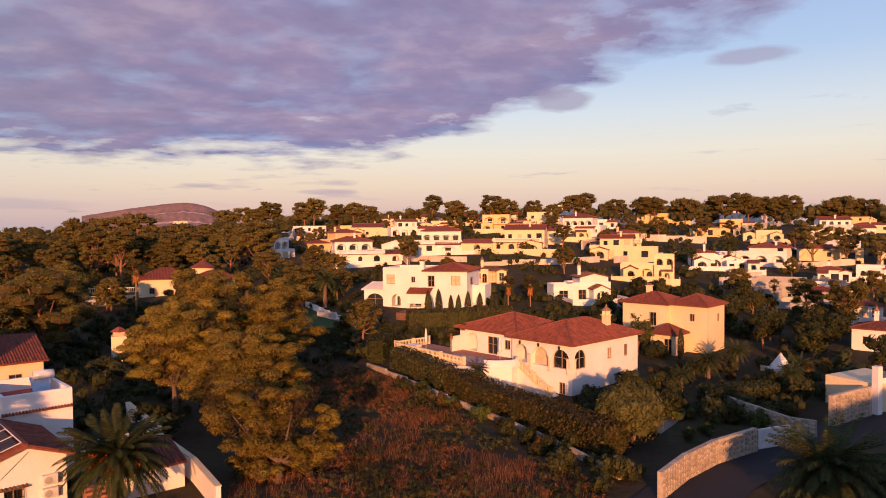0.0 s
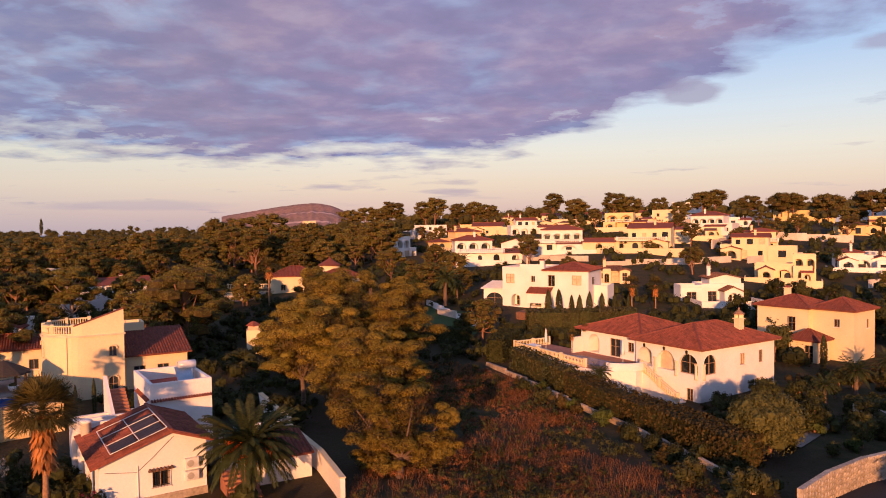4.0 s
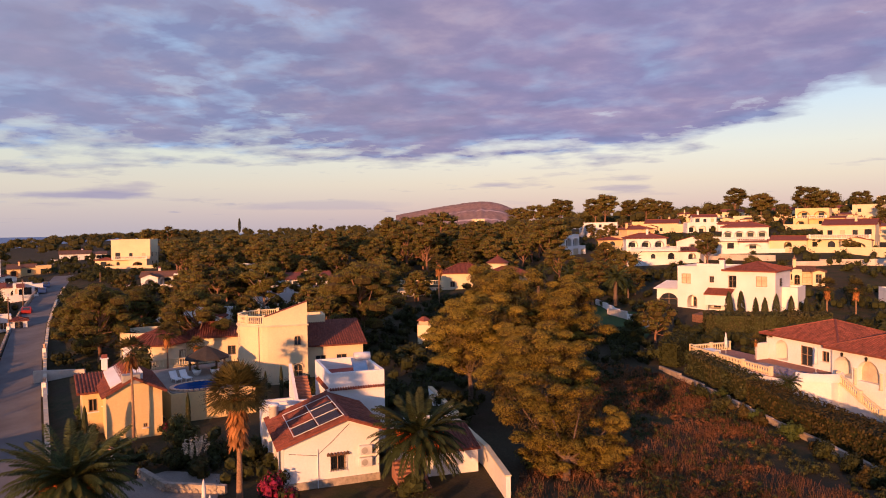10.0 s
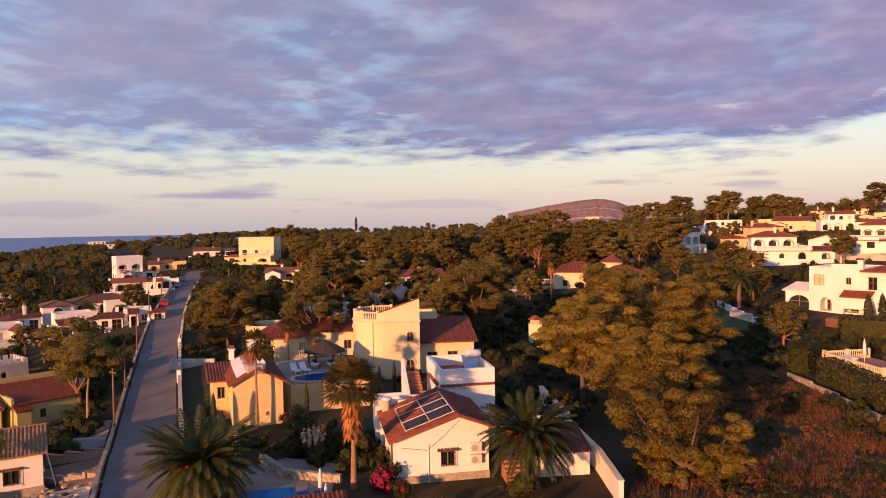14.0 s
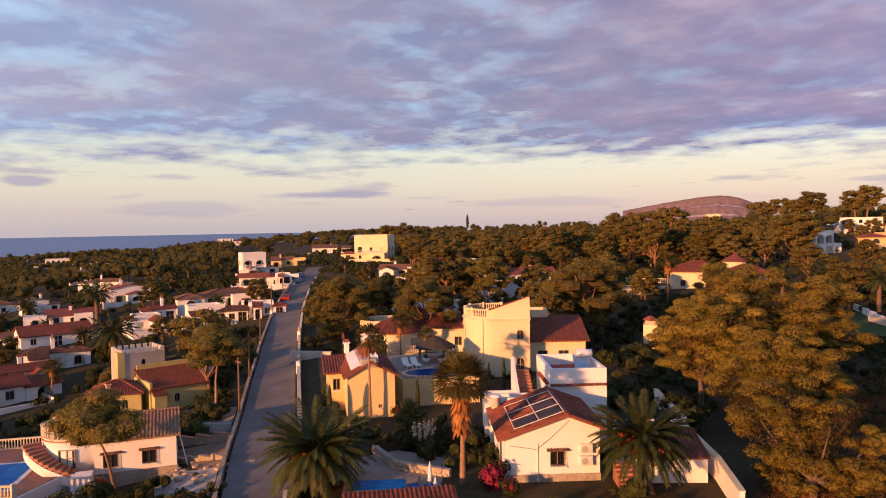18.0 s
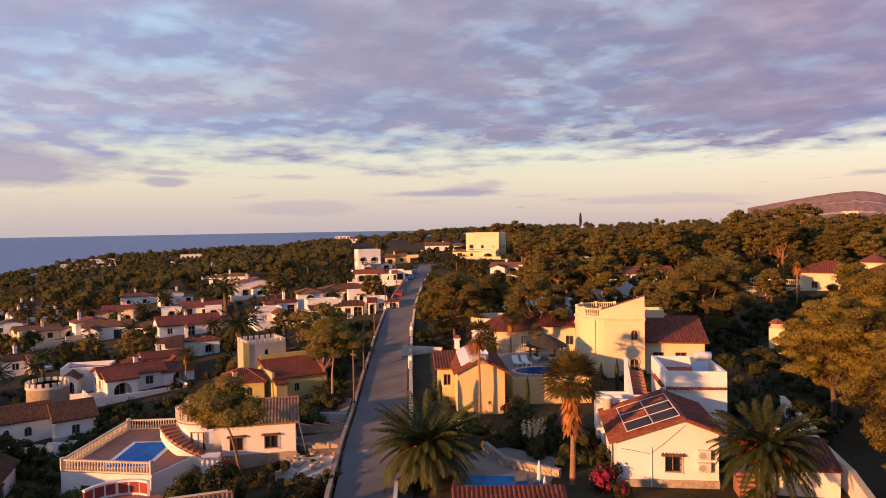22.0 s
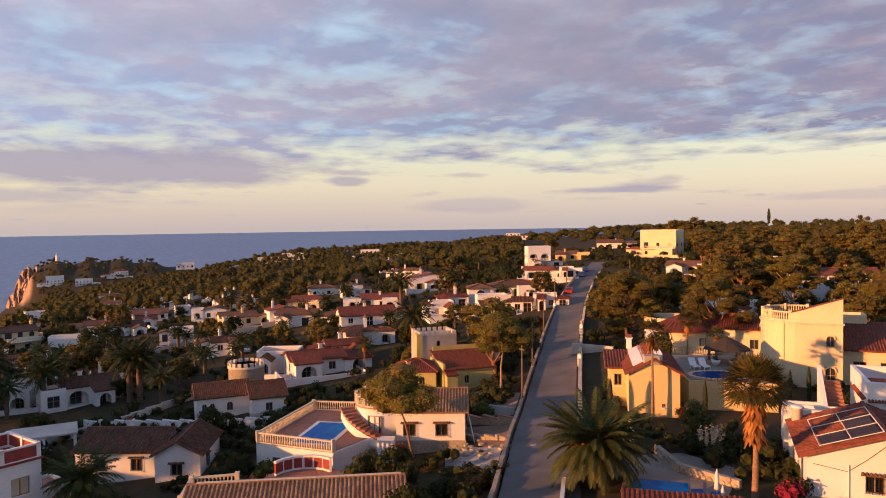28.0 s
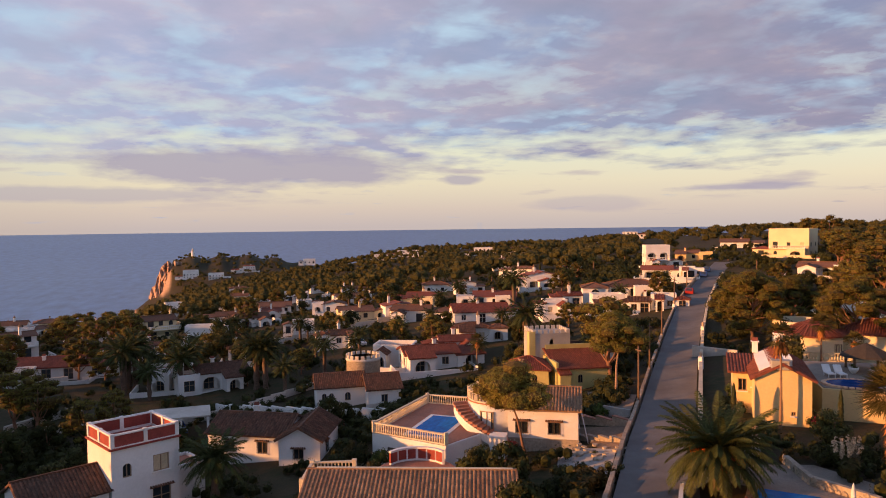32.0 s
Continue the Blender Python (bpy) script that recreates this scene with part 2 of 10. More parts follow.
M = {
    "white": material("white_render", (0.80, 0.78, 0.74), 0.85, (0.25, 6.0), 0.05, 0.15, second=(0.70, 0.67, 0.62), per_object=0.04),
    "cream": material("cream_render", (0.76, 0.63, 0.39), 0.85, (0.25, 6.0), 0.06, 0.15, second=(0.67, 0.55, 0.34), per_object=0.05),
    "ochre": material("ochre_render", (0.74, 0.55, 0.26), 0.85, (0.25, 6.0), 0.06, 0.15, second=(0.63, 0.46, 0.22), per_object=0.05),
    "peach": material("peach_render", (0.70, 0.46, 0.30), 0.85, (0.25, 6.0), 0.06, 0.15, second=(0.6, 0.38, 0.24)),
    "olive": material("yellow_green_render", (0.58, 0.50, 0.20), 0.85, (0.25, 6.0), 0.06, 0.15),
    "grey": material("grey_render", (0.42, 0.40, 0.37), 0.9, (0.25, 6.0), 0.1, 0.15, per_object=0.1),
    "tile": material("red_roof_tiles", (0.195, 0.056, 0.033), 0.8, (0.5, 5.0), 0.35, 0.4, second=(0.165, 0.052, 0.032), per_object=0.18, island=0.3),
    "oldtile": material("weathered_roof_tiles", (0.150, 0.070, 0.042), 0.9, (0.4, 5.0), 0.4, 0.4, second=(0.095, 0.058, 0.038), per_object=0.25, island=0.35),
    "paletile": material("pale_roof_tiles", (0.27, 0.165, 0.095), 0.85, (0.4, 5.0), 0.4, 0.4, second=(0.22, 0.115, 0.065), island=0.3),
    "terra": material("terracotta_paving", (0.38, 0.17, 0.11), 0.8, (0.5, 6.0), 0.25, 0.2),
    "glass": material("window_glass", (0.03, 0.035, 0.04), 0.08, (0.5, 2.0), 0.2, 0.0, spec=0.6, per_object=0.5),
    "frame": material("window_frame", (0.35, 0.24, 0.15), 0.6, (1.0, 12.0), 0.2, 0.1),
    "wframe": material("white_frame", (0.75, 0.74, 0.72), 0.6, (1.0, 12.0), 0.1, 0.1),
    "iron": material("dark_iron", (0.03, 0.03, 0.032), 0.5, (1.0, 12.0), 0.2, 0.1, metal=0.6),
    "dark": material("shaded_interior", (0.10, 0.08, 0.06), 0.9, (1.0, 5.0), 0.2, 0.0),
    "shutter": material("rolled_shutter", (0.62, 0.50, 0.33), 0.7, (1.0, 12.0), 0.1, 0.1),
    "stone": material("rubble_stone", (0.40, 0.33, 0.25), 0.9, (0.5, 4.0), 0.35, 0.6, second=(0.30, 0.25, 0.19), per_object=0.22),
    "stucco": material("garden_wall_render", (0.62, 0.56, 0.48), 0.9, (0.3, 5.0), 0.12, 0.25, second=(0.45, 0.39, 0.32), per_object=0.08),
    "oldwall": material("weathered_boundary_wall", (0.44, 0.35, 0.26), 0.95, (0.4, 4.0), 0.3, 0.5, second=(0.25, 0.19, 0.13), per_object=0.2),
    "cliff": material("cliff_rock", (0.46, 0.30, 0.20), 0.95, (0.02, 0.12), 0.4, 0.5, second=(0.28, 0.19, 0.14)),
    "concrete": material("concrete", (0.38, 0.36, 0.33), 0.9, (0.4, 6.0), 0.15, 0.3),
    "balus": material("cast_stone_balusters", (0.68, 0.58, 0.42), 0.85, (0.5, 8.0), 0.12, 0.2),
    "asphalt": material("pale_worn_asphalt", (0.145, 0.140, 0.135), 0.9, (0.25, 20.0), 0.18, 0.3, second=(0.10, 0.092, 0.088)),
    "newasphalt": material("dark_asphalt", (0.024, 0.024, 0.026), 0.85, (0.25, 20.0), 0.2, 0.3),
    "bark": material("pine_bark", (0.26, 0.135, 0.08), 0.95, (0.8, 6.0), 0.35, 0.6),
    "palebark": material("pale_bark", (0.34, 0.23, 0.17), 0.95, (0.8, 6.0), 0.3, 0.5),
    "datebark": material("date_palm_trunk", (0.15, 0.10, 0.07), 0.95, (2.0, 9.0), 0.4, 0.7),
    "palmbark": material("palm_trunk", (0.30, 0.175, 0.10), 0.95, (2.0, 9.0), 0.4, 0.7),
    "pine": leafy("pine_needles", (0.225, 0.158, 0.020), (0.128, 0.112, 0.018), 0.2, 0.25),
    # dry brown inner needles, with the crown's inner shade put into the colour
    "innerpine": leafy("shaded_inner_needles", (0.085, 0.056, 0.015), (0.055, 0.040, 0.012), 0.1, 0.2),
    "wood_leaf": leafy("far_pine_needles", (0.092, 0.080, 0.021), (0.056, 0.054, 0.016), 0.25, 0.3),
    "belt": leafy("wood_pine_needles", (0.165, 0.140, 0.027), (0.110, 0.104, 0.022), 0.2, 0.2),
    "topiary": leafy("clipped_ball_leaves", (0.120, 0.112, 0.030), (0.085, 0.088, 0.026), 0.2, 0.3),
    "fresh": leafy("fresh_green_leaves", (0.070, 0.090, 0.020), (0.050, 0.070, 0.018), 0.2, 0.3),
    "darkleaf": leafy("dark_evergreen_leaves", (0.044, 0.048, 0.014), (0.034, 0.038, 0.012)),
    "shrub": leafy("garden_shrub_leaves", (0.065, 0.072, 0.022), (0.075, 0.062, 0.024)),
    "hedge": leafy("clipped_hedge_leaves", (0.080, 0.056, 0.016), (0.050, 0.044, 0.014)),
    "cypress": leafy("cypress_leaves", (0.05, 0.058, 0.022), (0.075, 0.06, 0.022)),
    "palm": leafy("palm_fronds", (0.040, 0.056, 0.017), (0.062, 0.062, 0.019), 0.15),
    "fanleaf": leafy("fan_palm_leaves", (0.105, 0.084, 0.024), (0.070, 0.062, 0.019), 0.15),
    "deadpalm": leafy("dry_palm_skirt", (0.46, 0.20, 0.06), (0.32, 0.13, 0.045)),
    "fruit": leafy("palm_fruit_stalks", (0.60, 0.12, 0.02), (0.46, 0.08, 0.02)),
    "flower": leafy("bougainvillea_flowers", (0.27, 0.02, 0.05), (0.17, 0.02, 0.04)),
    "drygrass": leafy("dry_grass", (0.25, 0.115, 0.046), (0.17, 0.072, 0.030)),
    "plume": leafy("pampas_plumes", (0.60, 0.50, 0.36), (0.5, 0.4, 0.28)),
    "lawn": material("lawn", (0.045, 0.085, 0.02), 0.95, (0.3, 12.0), 0.3, 0.6),
    "earth": material("dry_earth", (0.22, 0.15, 0.10), 0.95, (0.2, 3.0), 0.3, 0.7, second=(0.14, 0.10, 0.065)),
    "gravel": material("pale_gravel", (0.27, 0.225, 0.18), 0.95, (0.5, 14.0), 0.3, 0.7),
    "thatch": material("grey_thatch", (0.055, 0.044, 0.034), 0.95, (1.0, 10.0), 0.4, 0.8),
    "fabric": material("white_fabric", (0.78, 0.75, 0.70), 0.9, (1.0, 9.0), 0.05, 0.1),
    "bluefabric": material("blue_fabric", (0.04, 0.10, 0.32), 0.9, (1.0, 9.0), 0.1, 0.1),
    "panel": material("solar_panel", (0.034, 0.018, 0.016), 0.45, (1.0, 9.0), 0.5, 0.0, spec=0.2, per_object=0.4),
    "metal": material("bare_metal", (0.6, 0.6, 0.6), 0.35, (1.0, 9.0), 0.1, 0.1, metal=1.0),
    "red": material("red_paint", (0.40, 0.03, 0.02), 0.45, (1.0, 9.0), 0.1, 0.1),
    "oxide": material("oxide_red_infill", (0.30, 0.06, 0.045), 0.8, (1.0, 9.0), 0.2, 0.2),
    "blue": material("blue_car_paint", (0.03, 0.07, 0.22), 0.25, (1.0, 9.0), 0.1, 0.0, spec=0.6),
    "carwhite": material("white_car_paint", (0.7, 0.7, 0.7), 0.25, (1.0, 9.0), 0.05, 0.0, spec=0.6),
    "tyre": material("tyre_rubber", (0.02, 0.02, 0.02), 0.8, (1.0, 9.0), 0.1, 0.1),
    "wood": material("weathered_wood", (0.20, 0.12, 0.07), 0.85, (0.6, 8.0), 0.3, 0.4),
}


def water(name, base, rough, scale, bump):
    m = bpy.data.materials.new(name)
    m.use_nodes = True
    t = m.node_tree
    b = t.nodes["Principled BSDF"]
    co = t.nodes.new("ShaderNodeTexCoord").outputs["Object"]
    mp = t.nodes.new("ShaderNodeMapping")
    mp.inputs["Scale"].default_value = (scale, scale * 3, 1)
    t.links.new(co, mp.inputs[0])
    n = nd(t, "ShaderNodeTexNoise", Scale=1.0, Detail=8, Roughness=0.6)
    t.links.new(mp.outputs[0], n.inputs["Vector"])
    t.links.new(ramp(t, n.outputs[0], [(0.3, tuple(c * 0.65 for c in base)), (0.7, tuple(c * 1.35 for c in base))]), b.inputs["Base Color"])
    b.inputs["Roughness"].default_value, b.inputs["IOR"].default_value = rough, 1.33
    b.inputs["Specular IOR Level"].default_value = 0.5 if scale < 0.1 else 0.04
    bp = nd(t, "ShaderNodeBump", Strength=bump, Distance=0.3)
    t.links.new(n.outputs[0], bp.inputs["Height"])
    t.links.new(bp.outputs[0], b.inputs["Normal"])
    return m


M["sea"] = water("sea_water", (0.075, 0.145, 0.30), 0.38, 0.02, 0.9)
M["pool"] = water("pool_water", (0.002, 0.12, 0.42), 0.12, 0.8, 0.05)
M["pooldark"] = water("dark_pool_water", (0.01, 0.05, 0.18), 0.06, 0.8, 0.05)


def ground_material():
    m = bpy.data.materials.new("garden_ground")
    m.use_nodes = True
    t = m.node_tree
    b = t.nodes["Principled BSDF"]
    co = t.nodes.new("ShaderNodeTexCoord").outputs["Object"]
    patch = nd(t, "ShaderNodeTexNoise", Scale=0.05, Detail=6, Roughness=0.6)
    mid = nd(t, "ShaderNodeTexNoise", Scale=0.5, Detail=6, Roughness=0.65)
    fine = nd(t, "ShaderNodeTexNoise", Scale=6.0, Detail=5, Roughness=0.7)
    for n in (patch, mid, fine):
        t.links.new(co, n.inputs["Vector"])
    soil = mix_rgb(t, ramp(t, mid.outputs[0], [(0.35, 0.0), (0.65, 1.0)]), (0.062, 0.044, 0.028), (0.042, 0.038, 0.019))
    green = mix_rgb(t, ramp(t, mid.outputs[0], [(0.4, 0.0), (0.6, 1.0)]), (0.038, 0.042, 0.017), (0.07, 0.052, 0.028))
    col = mix_rgb(t, ramp(t, patch.outputs[0], [(0.42, 0.0), (0.56, 1.0)]), soil, green)
    col = mix_rgb(t, 1.0, col, ramp(t, fine.outputs[0], [(0.3, 0.7), (0.7, 1.3)]), "MULTIPLY")
    # bare rock where the land is steep
    geo = t.nodes.new("ShaderNodeNewGeometry")
    sep = t.nodes.new("ShaderNodeSeparateXYZ")
    t.links.new(geo.outputs["Normal"], sep.inputs[0])
    steep = ramp(t, sep.outputs[2], [(0.62, 1.0), (0.82, 0.0)])
    rock = mix_rgb(t, ramp(t, mid.outputs[0], [(0.4, 0.0), (0.6, 1.0)]), (0.46, 0.31, 0.20), (0.32, 0.22, 0.16))
    t.links.new(mix_rgb(t, steep, col, rock), b.inputs["Base Color"])
    b.inputs["Roughness"].default_value = 0.95
    b.inputs["Specular IOR Level"].default_value = 0.1
    bp = nd(t, "ShaderNodeBump", Strength=0.8, Distance=0.15)
    t.links.new(mid.outputs[0], bp.inputs["Height"])
    t.links.new(bp.outputs[0], b.inputs["Normal"])
    return m


M["ground"] = ground_material()
M["hill"] = material("scrub_hillside", (0.27, 0.165, 0.14), 0.95, (0.01, 0.08), 0.35, 0.0, second=(0.20, 0.14, 0.115))
M["hillrock"] = material("terraced_rock", (0.56, 0.39, 0.33), 0.95, (0.02, 0.1), 0.3, 0.0)
# the blue of distance haze is put into this mountain's base colour
M["hazehill"] = material("far_mountain", (0.13, 0.14, 0.20), 1.0, (0.002, 0.02), 0.2, 0.0)
# ---- lie of the land: heights by direction (degrees from +Y towards -X) and distance ----
DIST = (0, 45, 70, 100, 140, 200, 300, 450, 700, 1000)
LAND = {
    -45: (-17, -18, -18.5, -18, -17.5, -15, -6, -3, -8, -14),
    -20: (-17, -18, -18, -17.5, -16.5, -11.5, -2.5, 0, -8, -14),
    -6: (-17, -17.6, -18.3, -17.5, -13.5, -6.5, 0.5, 1, -6, -12),
    10: (-17, -17, -17.5, -16.5, -13, -8.5, -4, -3, -5, -10),
    26: (-17, -17, -17, -16.5, -15, -12, -9, -8, -4, -6),
    50: (-17, -17, -17.4, -17, -16, -13, -11.5, -10, -9, -12),
    63: (-18, -19, -21, -21.5, -20, -18, -18.5, -22, -20, -40),
    76: (-18, -20.5, -22.5, -23, -23.5, -24, -26.5, -31, -26, -55),
    92: (-19, -22, -25, -26, -27, -29, -35, -47, -62, -66),
    99: (-19, -22, -25, -26, -27.5, -30, -38.5, -58, -92, -112),
}


def smooth(a, b, v):
    u = min(1.0, max(0.0, (v - a) / (b - a)))
    return u * u * (3 - 2 * u)


def level(heights, d):
    for i in range(len(DIST) - 1):
        if d <= DIST[i + 1]:
            return heights[i] + (heights[i + 1] - heights[i]) * (d - DIST[i]) / (DIST[i + 1] - DIST[i])
    return heights[-1] - (d - 1000) * 0.06


def land(x, y):
    """Height of the ground at x, y."""
    a, d = math.degrees(math.atan2(-x, y)), math.hypot(x, y)
    if a < -130:
        a += 360
    keys = list(LAND)
    if a <= keys[0]:
        z = level(LAND[keys[0]], d)
    elif a >= keys[-1]:
        z = level(LAND[keys[-1]], d)
    else:
        for lo, hi in zip(keys, keys[1:]):
            if a <= hi:
                u = (a - lo) / (hi - lo)
                z = level(LAND[lo], d) * (1 - u) + level(LAND[hi], d) * u
                break
    # a rise added out of view, to keep the low sun off the gardens
    back = smooth(104, 128, a) * (1 - smooth(265, 300, a))
    z += back * smooth(25, 85, d) * 11
    # shore: the land falls to the sea past this distance
    shore = 640 if a > 97 else 760 + 240 * smooth(60, 70, a) if a > 40 else 4000
    if 40 < a <= 97:
        shore = 4000 - 2900 * smooth(40, 62, a)
    if 97 < a < 320:
        shore = 640 + 3400 * smooth(125, 150, a)
    z -= smooth(shore - 60, shore + 190, d) * 110 * smooth(38, 60, a) if 38 < a < 150 else 0
    # the headland with its cliff
    cape = smooth(80, 88, a) * (1 - smooth(94.0, 95.0, a)) * smooth(800, 1030, d) * (1 - smooth(1160, 1190, d))
    z = z * (1 - cape) + cape * (-43 + 3 * math.sin(a * 3) - (d - 1000) * 0.01)
    return z

# ---- building blocks ----
def mesh(name, verts, faces, mat, smooth_shade=False):
    """A mesh from corners and faces; mat is one material or a list, then faces hold (corners, slot)."""
    me = bpy.data.meshes.new(name)
    if isinstance(mat, (list, tuple)):
        me.from_pydata([tuple(v) for v in verts], [], [f for f, _ in faces])
        for m in mat:
            me.materials.append(m)
        me.polygons.foreach_set("material_index", [s for _, s in faces])
    else:
        me.from_pydata([tuple(v) for v in verts], [], faces)
        me.materials.append(mat)
    if smooth_shade:
        me.polygons.foreach_set("use_smooth", [True] * len(me.polygons))
    me.update()
    return me


def quads(name, corners, mat):
    """Fast mesh of loose quads (or triangles): corners is an array (n, per, 3)."""
    n, per = corners.shape[:2]
    me = bpy.data.meshes.new(name)
    me.vertices.add(n * per)
    me.vertices.foreach_set("co", np.ascontiguousarray(corners, dtype=np.float32).ravel())
    me.loops.add(n * per)
    me.loops.foreach_set("vertex_index", np.arange(n * per, dtype=np.int32))
    me.polygons.add(n)
    me.polygons.foreach_set("loop_start", np.arange(0, n * per, per, dtype=np.int32))
    me.materials.append(mat)
    me.update(calc_edges=True)
    return me


def two_tone(name, outer, inner, mat, inner_mat):
    """Leaf cards of one material over inner growth of another, in one mesh."""
    me = quads(name, np.concatenate([outer, inner]), mat)
    me.materials.append(inner_mat)
    me.polygons.foreach_set("material_index", [0] * len(outer) + [1] * len(inner))
    return me


def put(name, me, parent=None, m=None, label=""):
    ob = new(name, me)
    if parent is not None:
        ob.parent = parent
    if m is not None:
        ob.matrix_basis = m
    return tagged(ob, label=label)


def base(name, x, y, z, heading=0, label="", category="", group="", kind=""):
    """An Empty at a thing's foot."""
    ob = new(name)
    ob.empty_display_size = 0.3
    ob.matrix_basis = pose(x, y, z, 0, 0, heading)
    return tagged(ob, label, category, group, kind)


class Solid:
    """Collects boxes, prisms and lathed shapes into one mesh."""

    def __init__(self):
        self.v, self.f = [], []

    def add(self, verts, faces):
        k = len(self.v)
        self.v += [tuple(p) for p in verts]
        self.f += [tuple(i + k for i in f) for f in faces]
        return self

    def box(self, x0, y0, z0, x1, y1, z1, bevel=0.0):
        if bevel:
            b = bevel
            return self.prism([(x0 + b, y0), (x1 - b, y0), (x1, y0 + b), (x1, y1 - b), (x1 - b, y1), (x0 + b, y1), (x0, y1 - b), (x0, y0 + b)], z0, z1)
        return self.prism([(x0, y0), (x1, y0), (x1, y1), (x0, y1)], z0, z1)

    def prism(self, ring, z0, z1):
        n = len(ring)
        v = [(x, y, z0) for x, y in ring] + [(x, y, z1) for x, y in ring]
        f = [tuple(range(n))[::-1], tuple(range(n, 2 * n))] + [(i, (i + 1) % n, n + (i + 1) % n, n + i) for i in range(n)]
        return self.add(v, f)

    def beam(self, a, b, w, h=None):
        """A square bar from a to b."""
        a, b, h = Vector(a), Vector(b), h or w
        d = (b - a).normalized()
        s = d.cross(Vector((0, 0, 1)))
        s = s.normalized() if s.length > 1e-4 else Vector((1, 0, 0))
        u = s.cross(d)
        v = [p + s * i * w / 2 + u * j * h / 2 for p in (a, b) for i, j in ((-1, -1), (1, -1), (1, 1), (-1, 1))]
        return self.add(v, [(3, 2, 1, 0), (4, 5, 6, 7), (0, 1, 5, 4), (1, 2, 6, 5), (2, 3, 7, 6), (3, 0, 4, 7)])

    def lathe(self, profile, n=10, x=0, y=0, start=0.0, sweep=2 * math.pi):
        """profile: (radius, height) from the foot up."""
        full = sweep > 6.28
        m = n if full else n + 1
        v = [(x + r * math.cos(start + sweep * i / n), y + r * math.sin(start + sweep * i / n), z) for r, z in profile for i in range(m)]
        f = []
        for j in range(len(profile) - 1):
            for i in range(n):
                a, b = j * m + i, j * m + (i + 1) % m
                f.append((a, b, b + m, a + m))
        if full:
            f += [tuple(range(n))[::-1], tuple(range((len(profile) - 1) * m, len(profile) * m))]
        return self.add(v, f)

    def tube(self, pts, radii, n=6):
        k0 = None
        for i, (p, r) in enumerate(zip(pts, radii)):
            p = Vector(p)
            d = (Vector(pts[min(i + 1, len(pts) - 1)]) - Vector(pts[max(i - 1, 0)])).normalized()
            s = d.cross(Vector((0.3, 1, 0.1))).normalized()
            u = s.cross(d)
            k = len(self.v)
            self.v += [tuple(p + s * r * math.cos(6.283 * j / n) + u * r * math.sin(6.283 * j / n)) for j in range(n)]
            if k0 is not None:
                self.f += [(k0 + j, k0 + (j + 1) % n, k + (j + 1) % n, k + j) for j in range(n)]
            k0 = k
        self.f.append(tuple(range(k0, k0 + n)))
        return self

    def weld(self):
        """Joins corners that meet, so that the faces hang together."""
        seen, keep, where = {}, [], []
        for p in self.v:
            key = tuple(round(c, 4) for c in p)
            if key not in seen:
                seen[key] = len(keep)
                keep.append(p)
            where.append(seen[key])
        faces = [tuple(dict.fromkeys(where[i] for i in f)) for f in self.f]
        self.v, self.f = keep, [f for f in faces if len(f) > 2]
        return self

    def done(self, name, mat, smooth_shade=False):
        return mesh(name, self.v, self.f, mat, smooth_shade)


# ---- ground, sea, far hills ----
def make_ground():
    angles = [i * 0.4 for i in range(-115, 285)] + [114.0 + i * 4 for i in range(50)]
    angles = sorted(a for a in set(round(a, 2) for a in angles) if -46 <= a < 314)
    radii = [6 + i * 3 for i in range(52)] + [162 + i * 8 for i in range(40)] + [482 + i * 22 for i in range(36)] + [1300, 1500, 1800, 2300, 3000, 3900, 4900]
    v, f = [(0, 0, land(0, 0.1))], []
    n = len(angles)
    for d in radii:
        for a in angles:
            x, y = -d * math.sin(radians(a)), d * math.cos(radians(a))
            z = land(x, y)
            if d > 60:
                z += 0.7 * noise.noise((x * 0.03, y * 0.03, 0)) * smooth(60, 200, d)
            v.append((x, y, max(z, -130) if d < 1290 else max(z, -125)))
    for i in range(n):
        f.append((0, 1 + i, 1 + (i + 1) % n))
    for j in range(len(radii) - 1):
        for i in range(n):
            p, q = 1 + j * n + i, 1 + j * n + (i + 1) % n
            f.append((p, p + n, q + n, q))
    me = mesh("ground", v, f, M["ground"], True)
    me.flip_normals()
    tagged(put("ground", me), "dry earth and scrub of the gardens and hillside", "ground", kind="structure")


SEA = -90.0


def make_sea():
    """The sea, out to the horizon; its far rim lies where the eye sees the horizon."""
    radii = (300, 500, 700, 900, 1200, 1600, 2200, 3000, 3800, 4950)
    angles = [20 + 3 * i for i in range(50)]
    v = [(-d * math.sin(radians(a)), d * math.cos(radians(a)), SEA + 64 * (max(0, d - 2200) / 2750) ** 1.0) for d in radii for a in angles]
    n = len(angles)
    f = [(j * n + i, j * n + i + 1, (j + 1) * n + i + 1, (j + 1) * n + i) for j in range(len(radii) - 1) for i in range(n - 1)]
    me = mesh("sea", v, f, M["sea"], True)
    me.flip_normals()
    tagged(put("sea", me), "calm grey-blue evening sea out to the horizon", "sea", kind="structure")


